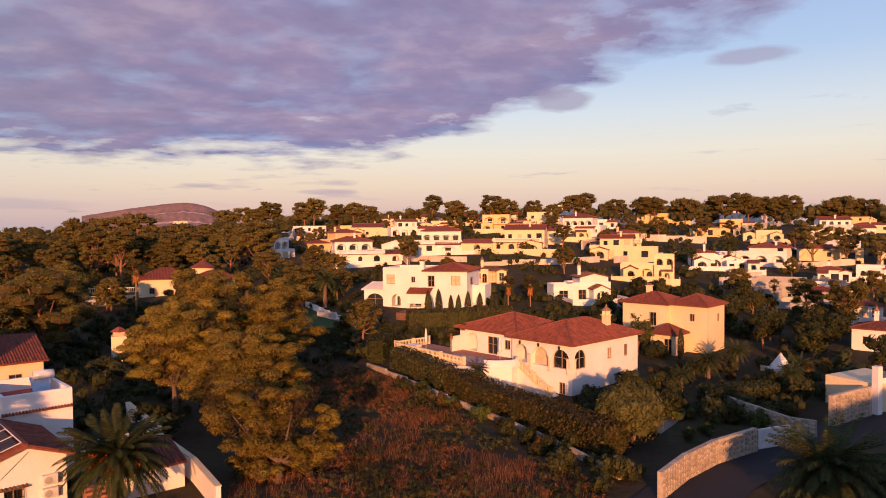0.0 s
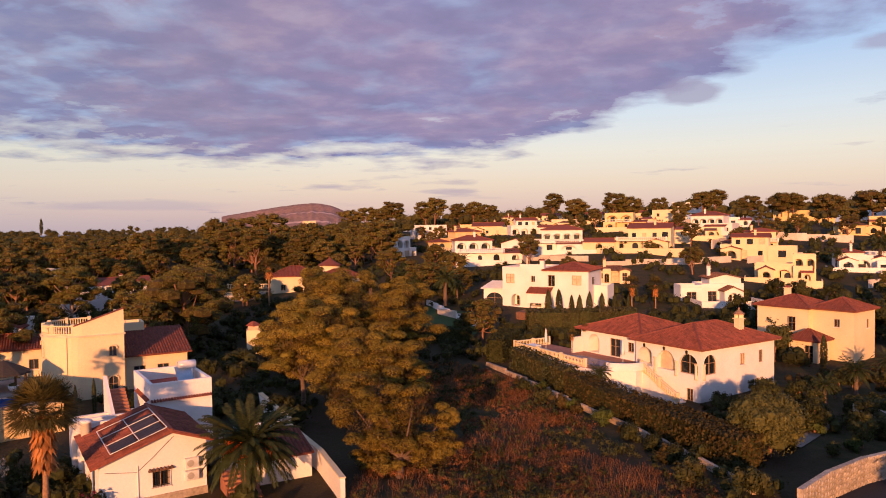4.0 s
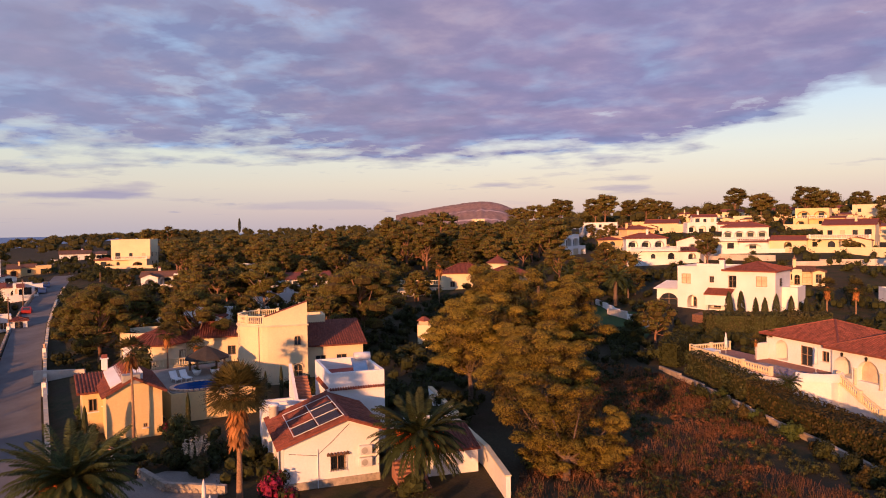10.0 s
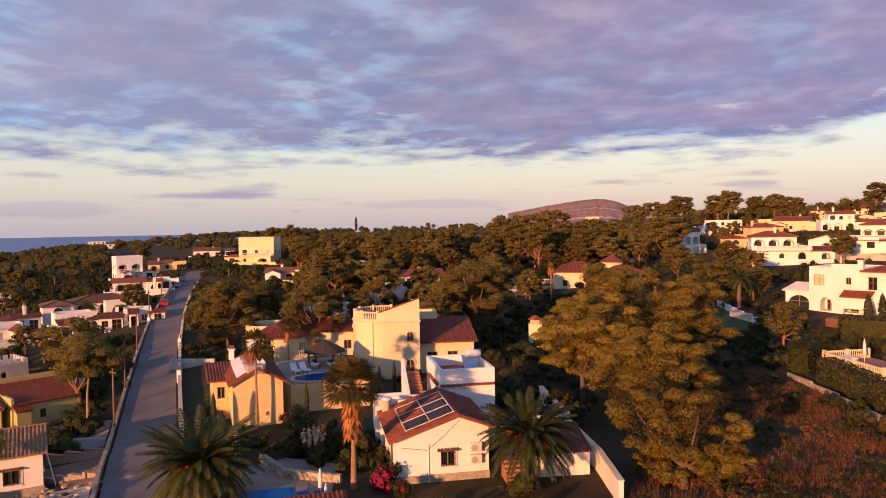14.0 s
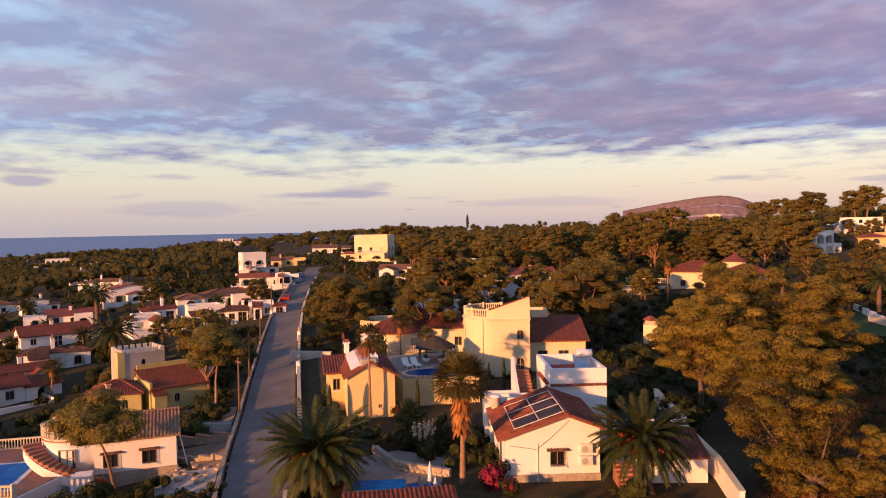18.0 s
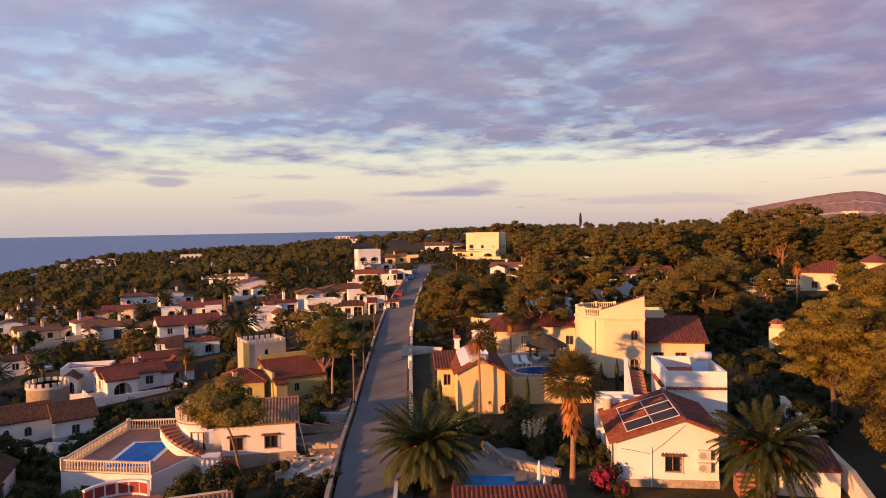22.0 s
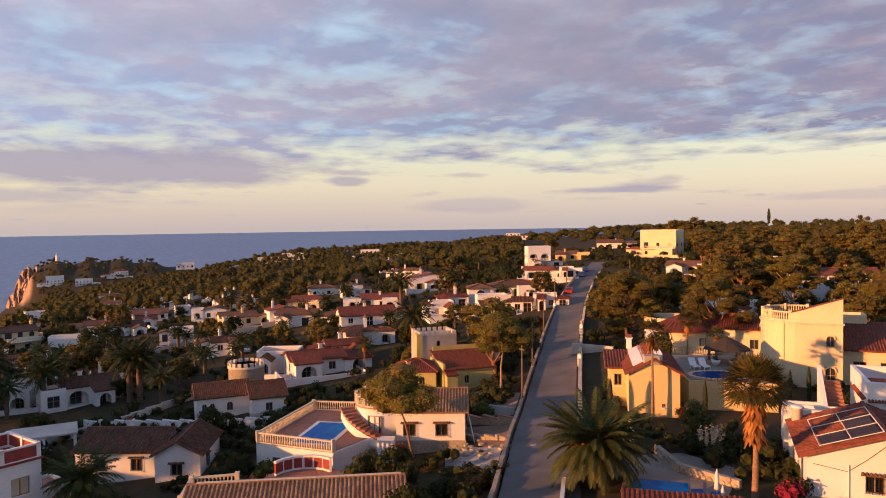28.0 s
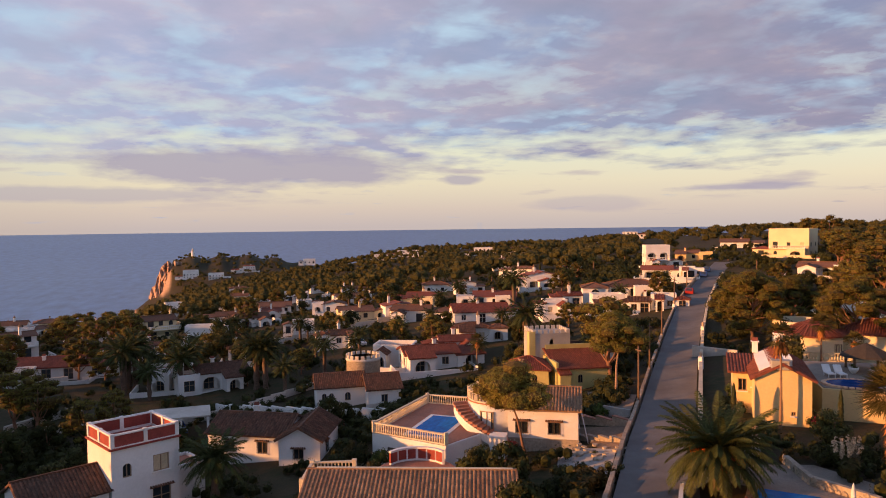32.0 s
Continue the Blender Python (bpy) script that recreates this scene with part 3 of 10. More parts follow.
def far_ridge(name, az0, az1, dist, profile, mat, label, terraces=0):
    """A distant hill as a solid ridge: profile(u) gives its height over eye level along its length."""
    n, m = 90, 14
    v, f = [], []
    for i in range(n + 1):
        u = i / n
        a = radians(az0 + (az1 - az0) * u)
        top = profile(u)
        for j in range(m + 1):
            w = j / m
            d = dist - 900 * (1 - w) * 0.6
            z = -60 + (top + 60) * w ** 0.8
            if terraces:
                z += 9 * math.sin(w * terraces) * w
            z += 10 * noise.noise((u * 30, w * 6, 2)) * w * (1 - w) * 2
            v.append((-d * math.sin(a), d * math.cos(a), z))
        v.append((-(dist + 500) * math.sin(a), (dist + 500) * math.cos(a), -80))
    k = m + 2
    for i in range(n):
        for j in range(k - 1):
            p = i * k + j
            band = terraces and 0.25 < j / m < 0.7 and j % 3 == 0 and 0.12 < i / n < 0.75
            f.append(((p, p + 1, p + k + 1, p + k), 1 if band else 0))
    me = mesh(name, v, f, [mat, M["hillrock"]], True)
    tagged(put(name, me), label, "hill", kind="structure")


make_ground()
make_sea()


# ---- houses ----
RNG = random.Random(7)
SIDES = {"f": (-1, -1, 1, 0), "r": (1, -1, 0, 1), "b": (1, 1, -1, 0), "l": (-1, 1, 0, -1)}
CACHE = {}


def wall_shell(w, d, h, openings, gable=None, rise=0.0, thick=0.28, shed=0.0):
    """Outer walls with real openings and reveals. openings: (side, centre, sill, width, height, kind); kind a or o has an arched head.
    gable: 'x' or 'y' is the ridge's direction."""
    s = Solid()
    for side, (sx, sy, dx, dy) in SIDES.items():
        length = w if dx else d
        ox, oy = sx * w / 2, sy * d / 2
        nx, ny = dy, -dx

        def P(u, z, k=0.0):
            return (ox + dx * u - nx * k, oy + dy * u - ny * k, z)

        ops = [(c + length / 2 - ww / 2, c + length / 2 + ww / 2, z0, z0 + hh, kind) for sd, c, z0, ww, hh, kind in openings if sd == side]
        us = sorted({0.0, length, *[o[0] for o in ops], *[o[1] for o in ops]})
        zs = sorted({-1.5, h, *[o[2] for o in ops], *[o[3] for o in ops]})
        for u0, u1 in zip(us, us[1:]):
            for z0, z1 in zip(zs, zs[1:]):
                um, zm = (u0 + u1) / 2, (z0 + z1) / 2
                if any(o[0] < um < o[1] and o[2] < zm < o[3] for o in ops):
                    continue
                s.add([P(u0, z0), P(u1, z0), P(u1, z1), P(u0, z1)], [(0, 1, 2, 3)])
        for u0, u1, z0, z1, kind in ops:
            deep = 2.0 if kind == "o" else thick * 0.6
            ring = [(u0, z0), (u1, z0), (u1, z1), (u0, z1)]
            if kind in "ao":
                r, um, n = (u1 - u0) / 2, (u0 + u1) / 2, 8
                sp = z1 - min(r, (z1 - z0) * 0.6)
                arc = [(um + r * math.cos(math.pi * i / n), sp + (z1 - sp) * math.sin(math.pi * i / n)) for i in range(n + 1)]
                ring = [(u0, z0), (u1, z0)] + arc
                for i in range(n):
                    a, b = arc[i], arc[i + 1]
                    cu = u1 if i < n / 2 else u0
                    s.add([P(*a), P(cu, z1), P(*b)] if i < n / 2 else [P(*a), P(cu, z1), P(*b)], [(0, 1, 2)])
                s.add([P(*arc[n // 2]), P(u1, z1), P(u0, z1)], [(0, 1, 2)])
            m = len(ring)
            s.add([P(u, z) for u, z in ring] + [P(u, z, deep) for u, z in ring], [(i, i + m, (i + 1) % m + m, (i + 1) % m) for i in range(m)])
            if kind == "o":
                s.add([P(u0, z0, deep), P(u1, z0, deep), P(u1, z1, deep), P(u0, z1, deep)], [(0, 1, 2, 3)])
    if gable == "x":
        for q in (-1, 1):
            s.add([(q * w / 2, -d / 2, h), (q * w / 2, d / 2, h), (q * w / 2, 0, h + rise)], [(0, 1, 2)])
    elif gable == "y":
        for q in (-1, 1):
            s.add([(-w / 2, q * d / 2, h), (w / 2, q * d / 2, h), (0, q * d / 2, h + rise)], [(0, 1, 2)])
    elif gable == "shed":
        s.add([(-w / 2, d / 2, h), (w / 2, d / 2, h), (w / 2, d / 2, h + rise), (-w / 2, d / 2, h + rise)], [(0, 1, 2, 3)])
        for q in (-1, 1):
            s.add([(q * w / 2, -d / 2, h), (q * w / 2, d / 2, h), (q * w / 2, d / 2, h + rise)], [(0, 1, 2)])
    elif gable == "flat":
        s.add([(-w / 2, -d / 2, h), (w / 2, -d / 2, h), (w / 2, d / 2, h), (-w / 2, d / 2, h)], [(0, 1, 2, 3)])
    return s


def slope(s, ribs, poly, near, thick=0.14, step=0.28, tile=0.45):
    """One roof slope: a slab, and rows of barrel tiles on it. poly: eave corner, eave corner, then up and round."""
    n = len(poly)
    p = [Vector(q) for q in poly]
    s.add([q for q in p] + [q - Vector((0, 0, thick)) for q in p],
          [tuple(range(n)), tuple(range(2 * n - 1, n - 1, -1))] + [(i, i + n, (i + 1) % n + n, (i + 1) % n) for i in range(n)])
    if not near:
        return
    e = (p[1] - p[0]).normalized()
    nrm = e.cross(p[2] - p[0]).normalized()
    up = nrm.cross(e)
    flat = [((q - p[0]).dot(e), (q - p[0]).dot(up)) for q in p]
    u, top = 0.1, max(f[0] for f in flat)
    while u < top:
        hits = []
        for i in range(n):
            a, b = flat[i], flat[(i + 1) % n]
            if (a[0] - u) * (b[0] - u) < 0:
                hits.append(a[1] + (b[1] - a[1]) * (u - a[0]) / (b[0] - a[0]))
        if len(hits) >= 2:
            v0, v1 = min(hits) - 0.05, max(hits)
            k = max(1, int((v1 - v0) / tile))
            for i in range(k):
                a, b = v0 + (v1 - v0) * i / k, v0 + (v1 - v0) * (i + 1) / k
                lift = 0.02
                c = []
                for v, hh in ((a, lift), (b, 0.0)):
                    o = p[0] + up * v + nrm * hh
                    c += [o + e * (u - 0.09), o + e * (u - 0.045) + nrm * 0.075, o + e * (u + 0.045) + nrm * 0.075, o + e * (u + 0.09)]
                ribs.add(c, [(0, 4, 5, 1), (1, 5, 6, 2), (2, 6, 7, 3), (0, 1, 2, 3)])
        u += step


def roof_shape(kind, w, d, h, rise, over, near):
    s, ribs = Solid(), Solid()
    W, D, o = w / 2 + over, d / 2 + over, rise / (d / 2 if kind in ("gx", "hip") and w >= d else w / 2) * over
    z0, zr = h + 0.14 - o * 0.0, h + rise + 0.14
    if kind == "gx":
        z0 = h + 0.14 - rise / (d / 2) * over
        slope(s, ribs, [(-W, -D, z0), (W, -D, z0), (W, 0, zr), (-W, 0, zr)], near)
        slope(s, ribs, [(W, D, z0), (-W, D, z0), (-W, 0, zr), (W, 0, zr)], near)
    elif kind == "gy":
        z0 = h + 0.14 - rise / (w / 2) * over
        slope(s, ribs, [(W, -D, z0), (W, D, z0), (0, D, zr), (0, -D, zr)], near)
        slope(s, ribs, [(-W, D, z0), (-W, -D, z0), (0, -D, zr), (0, D, zr)], near)
    elif kind == "hip":
        z0 = h + 0.06
        if w >= d:
            r = max(0.05, W - D)
            a, b = (-r, 0, zr), (r, 0, zr)
            slope(s, ribs, [(-W, -D, z0), (W, -D, z0), b, a], near)
            slope(s, ribs, [(W, D, z0), (-W, D, z0), a, b], near)
            slope(s, ribs, [(W, -D, z0), (W, D, z0), b], near)
            slope(s, ribs, [(-W, D, z0), (-W, -D, z0), a], near)
            hips = [(a, (-W, -D, z0)), (a, (-W, D, z0)), (b, (W, -D, z0)), (b, (W, D, z0)), (a, b)]
        else:
            r = max(0.05, D - W)
            a, b = (0, -r, zr), (0, r, zr)
            slope(s, ribs, [(W, -D, z0), (W, D, z0), b, a], near)
            slope(s, ribs, [(-W, D, z0), (-W, -D, z0), a, b], near)
            slope(s, ribs, [(-W, -D, z0), (W, -D, z0), a], near)
            slope(s, ribs, [(W, D, z0), (-W, D, z0), b], near)
            hips = [(a, (-W, -D, z0)), (a, (W, -D, z0)), (b, (-W, D, z0)), (b, (W, D, z0)), (a, b)]
        for p, q in hips:
            ribs.beam((p[0], p[1], p[2] + 0.05), (q[0], q[1], q[2] + 0.05), 0.2, 0.14)
    elif kind == "shed":
        z0 = h + 0.14 - rise / d * over
        slope(s, ribs, [(-W, -D, z0), (W, -D, z0), (W, D, h + rise + 0.14), (-W, D, h + rise + 0.14)], near)
    if kind in ("gx", "gy"):
        q = ((-W, 0, zr + 0.04), (W, 0, zr + 0.04)) if kind == "gx" else ((0, -D, zr + 0.04), (0, D, zr + 0.04))
        ribs.beam(*q, 0.22, 0.14)
    return s, ribs


def lattice(s, xs, zs, filled, y0, y1):
    """A frame cut out of one board: cells between the lines xs and zs, of this thickness, where filled(i, j) says so."""
    n, m = len(xs), len(zs)
    v = [(x, y, z) for y in (y0, y1) for z in zs for x in xs]
    k, f = n * m, []
    solid = lambda i, j: 0 <= i < n - 1 and 0 <= j < m - 1 and filled(i, j)
    for j in range(m - 1):
        for i in range(n - 1):
            if not solid(i, j):
                continue
            a, b, c, d = j * n + i, j * n + i + 1, (j + 1) * n + i + 1, (j + 1) * n + i
            f += [(a, b, c, d), (d + k, c + k, b + k, a + k)]
            for (p, q), o in (((b, a), (i, j - 1)), ((c, b), (i + 1, j)), ((d, c), (i, j + 1)), ((a, d), (i - 1, j))):
                if not solid(*o):
                    f.append((p, q, q + k, p + k))
    used = sorted({i for q in f for i in q})
    new_id = {o: i for i, o in enumerate(used)}
    s.add([v[i] for i in used], [tuple(new_id[i] for i in q) for q in f])


def window_mesh(ww, hh, arch, far):
    """Frame with a mullion, and its pane, for an opening of this size; they lie in the x-z plane."""
    key = ("win", round(ww, 2), round(hh, 2), arch)
    if key not in CACHE:
        s, g = Solid(), Solid()
        b = 0.07
        xs, zs = [-ww / 2, -ww / 2 + b, -b / 2, b / 2, ww / 2 - b, ww / 2], [0, b, hh * 0.55, hh * 0.55 + 0.05, hh - b, hh]
        lattice(s, xs, zs, lambda i, j: i in (0, 2, 4) or j in (0, 4) or (j == 2 and hh > 1.5), -0.04, 0.04)
        g.box(-ww / 2, 0.045, 0, ww / 2, 0.055, hh)
        sill = Solid().box(-ww / 2 - 0.1, -0.26, -0.09, ww / 2 + 0.1, 0.0, -0.004)
        CACHE[key] = s, g, sill
    return CACHE[key]


def cached(key, build):
    if key not in CACHE:
        CACHE[key] = build()
    return CACHE[key]


def fit_window(house, m, ww, hh, kind, frame_mat, far, blind=False):
    arch = kind in "ao"
    s, g, sill = window_mesh(ww, hh, arch, far)
    k = (round(ww, 2), round(hh, 2), frame_mat)
    name = "door" if kind == "d" else "window"
    if far:
        return put(name, cached(("wfar", round(ww, 2), round(hh, 2), blind), lambda: Solid().box(-ww / 2, -0.02, 0, ww / 2, 0.05, hh).done("window", M["shutter" if blind else "glass"])), house, m)
    win = put(name, cached(("wf", *k), lambda: s.done("window_frame", M[frame_mat])), house, m)
    pane = "shutter" if blind else "glass"
    put("roller_blind" if blind else "pane", cached(("wp", *k, pane), lambda: g.done("pane", M[pane])), win)
    if kind == "w" and not far:
        put("sill", cached(("ws", *k), lambda: sill.done("sill", M["white"])), win)
    return win


def grille(house, m, ww, hh):
    def build():
        s = Solid()
        n = max(3, int(ww / 0.16))
        for i in range(n + 1):
            x = -ww / 2 + ww * i / n
            s.box(x - 0.012, -0.26, 0, x + 0.012, -0.236, hh)
        for z in (0.1, hh / 2, hh - 0.1):
            s.box(-ww / 2, -0.262, z, ww / 2, -0.238, z + 0.03)
        return s.done("grille", M["iron"])
    return put("window_grille", cached(("gr", round(ww, 2), round(hh, 2)), build), house, m)


def hood(house, m, ww, hh):
    def build():
        s = Solid()
        n = int((ww + 0.5) / 0.2)
        for i in range(n):
            x = -(ww + 0.5) / 2 + (ww + 0.5) * (i + 0.5) / n
            s.add([(x - 0.09, -0.36, hh + 0.1), (x, -0.36, hh + 0.18), (x + 0.09, -0.36, hh + 0.1), (x - 0.09, 0.1, hh + 0.22), (x, 0.1, hh + 0.3), (x + 0.09, 0.1, hh + 0.22)],
                  [(0, 1, 4, 3), (1, 2, 5, 4), (0, 2, 1)])
        s.box(-(ww + 0.5) / 2, -0.34, hh + 0.04, (ww + 0.5) / 2, -0.16, hh + 0.1)
        return s.done("tile_hood", M["oldtile"])
    return put("tile_hood", cached(("hood", round(ww, 2), round(hh, 2)), build), house, m)


def wing(house, ox, oy, oz, rot, w, d, h, roof="hip", rise=None, wall="white", tile="tile", ops=(), near=True, over=0.45, frame_mat="frame", parapet=0.0, extras="", floor_mat="terra", plinth=None):
    """One block of a house: walls with openings, windows and doors, and its roof."""
    rise = (min(w, d) / 2 * 0.42) if rise is None else rise
    gable = {"gx": "x", "gy": "y", "shed": "shed", "hip": "flat", "flat": "flat"}[roof]
    m0 = pose(ox, oy, oz, 0, 0, rot)
    s = wall_shell(w, d, h, ops, gable, rise)
    body = put("wall", s.weld().done("wall", M[wall]), house, m0)
    for side, c, z0, ww, hh, kind in ops:
        sx, sy, dx, dy = SIDES[side]
        length = w if dx else d
        nx, ny = dy, -dx
        deep = 1.95 if kind == "o" else 0.13
        u = c + length / 2
        m = m0 @ pose(sx * w / 2 + dx * u - nx * deep, sy * d / 2 + dy * u - ny * deep, z0, 0, 0, {"f": 0, "r": 90, "b": 180, "l": 270}[side])
        if kind == "o" and ww > 1.2:
            fit_window(house, m @ pose(0, 0, 0.0), min(ww * 0.6, 1.6), hh * 0.78, "d", frame_mat, not near)
        else:
            fit_window(house, m, ww, hh, {"x": "w"}.get(kind, kind), frame_mat, not near, kind == "x")
            if kind == "w" and near and "g" in extras:
                grille(house, m, ww, hh)
            if kind == "w" and near and "h" in extras:
                hood(house, m, ww, hh)
    if roof == "flat":
        if parapet:
            q = Solid()
            a, b, t = w / 2, d / 2, 0.25
            q.box(-a, -b, h + 0.003, a, -b + t, h + parapet).box(-a, b - t, h + 0.003, a, b, h + parapet)
            q.box(-a, -b + t, h + 0.003, -a + t, b - t, h + parapet).box(a - t, -b + t, h + 0.003, a, b - t, h + parapet)
            put("parapet", q.done("parapet", M[wall]), house, m0)
            put("roof_terrace", Solid().box(-a + t, -b + t, h + 0.004, a - t, b - t, h + 0.06).done("roof_terrace", M[floor_mat]), house, m0)
        else:
            put("roof", Solid().box(-w / 2 - 0.2, -d / 2 - 0.2, h + 0.004, w / 2 + 0.2, d / 2 + 0.2, h + 0.22).done("roof", M["concrete"]), house, m0)
    else:
        r, ribs = roof_shape(roof, w, d, h, rise, over, near)
        top = put("roof", r.done("roof", M[tile]), house, m0)
        if ribs.v:
            tagged(put("roof_tiling", ribs.done("roof_tiling", M[tile]), top), kind="stuff")
    if plinth:
        put("stone_base", Solid().box(-w / 2 - 0.06, -d / 2 - 0.06, -1.5, w / 2 + 0.06, d / 2 + 0.06, plinth).done("stone_base", M["stone"]), house, m0)
    return m0


def chimney(house, x, y, z, h, w=0.6, style="pot", wall="white"):
    s = Solid().box(-w / 2, -w / 2, 0, w / 2, w / 2, h, 0.03)
    c = put("chimney", s.done("chimney", M[wall]), house, pose(x, y, z))
    k = Solid().box(-w / 2 - 0.1, -w / 2 - 0.1, h + 0.003, w / 2 + 0.1, w / 2 + 0.1, h + 0.1)
    put("cap", k.done("cap", M[wall]), c)
    if style == "lantern":
        q, b = w * 0.62, 0.09
        arms = [(q, -b), (q, b), (b, b), (b, q), (-b, q), (-b, b), (-q, b), (-q, -b), (-b, -b), (-b, -q), (b, -q), (b, -b)]
        g = Solid().prism([((i - j) * 0.7071, (i + j) * 0.7071) for i, j in arms], h + 0.1, h + 0.55)
        put("lantern", g.done("lantern", M[wall]), c)
        t = Solid().lathe([(w * 0.85, h + 0.55), (w * 0.8, h + 0.62), (w * 0.25, h + 0.95), (0.1, h + 1.0), (0.13, h + 1.15), (0.02, h + 1.3)], 8)
        put("chimney_roof", t.done("chimney_roof", M["paletile"]), c)
    else:
        t = Solid().add([(-w / 2, -w / 2, h + 0.1), (w / 2, -w / 2, h + 0.1), (w / 2, w / 2, h + 0.1), (-w / 2, w / 2, h + 0.1), (-w / 2, 0, h + 0.42), (w / 2, 0, h + 0.42)],
                        [(0, 1, 5, 4), (2, 3, 4, 5), (1, 2, 5), (3, 0, 4)])
        put("chimney_roof", t.done("chimney_roof", M["tile"]), c)
    return c


def bent_bar(pts, w, z0, z1):
    """One unbroken bar along a bent line."""
    v, f = [], []
    n = len(pts)
    for i, p in enumerate(pts):
        a, b = Vector(pts[max(0, i - 1)]), Vector(pts[min(n - 1, i + 1)])
        d = Vector((b.x - a.x, b.y - a.y, 0)).normalized() * (w / 2)
        v += [(p[0] + d.y * k, p[1] - d.x * k, p[2] + z) for k, z in ((-1, z0), (1, z0), (1, z1), (-1, z1))]
    for i in range(n - 1):
        f += [(4 * i + j, 4 * i + (j + 1) % 4, 4 * i + 4 + (j + 1) % 4, 4 * i + 4 + j) for j in range(4)]
    return Solid().add(v, f + [(3, 2, 1, 0), (4 * n - 4, 4 * n - 3, 4 * n - 2, 4 * n - 1)])


def balustrade(house, pts, height=0.95, mat="balus", step=0.24, name="balustrade"):
    """Rail, plinth and posts along a line of points, with a turned baluster at each step."""
    rail = put(name, bent_bar(pts, 0.24, 0.0, 0.12).done(name, M[mat]), house)
    put("handrail", bent_bar(pts, 0.26, height - 0.12, height).done("handrail", M[mat]), rail)
    ends = [Vector(p) for p in pts]
    post = cached(("post", height, mat), lambda: Solid().box(-0.16, -0.16, 0, 0.16, 0.16, height + 0.12, 0.02).done("post", M[mat]))
    for p in ends[:: max(1, len(ends) // 5)] if len(ends) > 6 else ends:
        put("post", post, rail, Matrix.Translation(p))
    shape = cached(("bal", height, mat), lambda: Solid().lathe([(0.06, 0.12), (0.085, height * 0.32), (0.04, height * 0.62), (0.07, height - 0.12)], 6).done("baluster", M[mat], True))
    for a, b in zip(pts, pts[1:]):
        a, b = Vector(a), Vector(b)
        n = max(1, int((b - a).length / step))
        for i in range(n):
            q = a + (b - a) * ((i + 0.5) / n)
            put("baluster", shape, rail, Matrix.Translation(q))
    return rail


def home(x, y, heading, label, z=None, name="house", group="villas"):
    return base(name, x, y, land(x, y) if z is None else z, heading, label, "house", group)


COLOURS = {"white": "white", "cream": "cream", "ochre": "ochre yellow", "peach": "peach", "olive": "pale green-yellow", "grey": "grey"}
ROOFS = {"hip": "hipped red-tiled roof", "gx": "gabled red-tiled roof", "gy": "gabled red-tiled roof", "flat": "flat roof", "shed": "sloping tiled roof"}


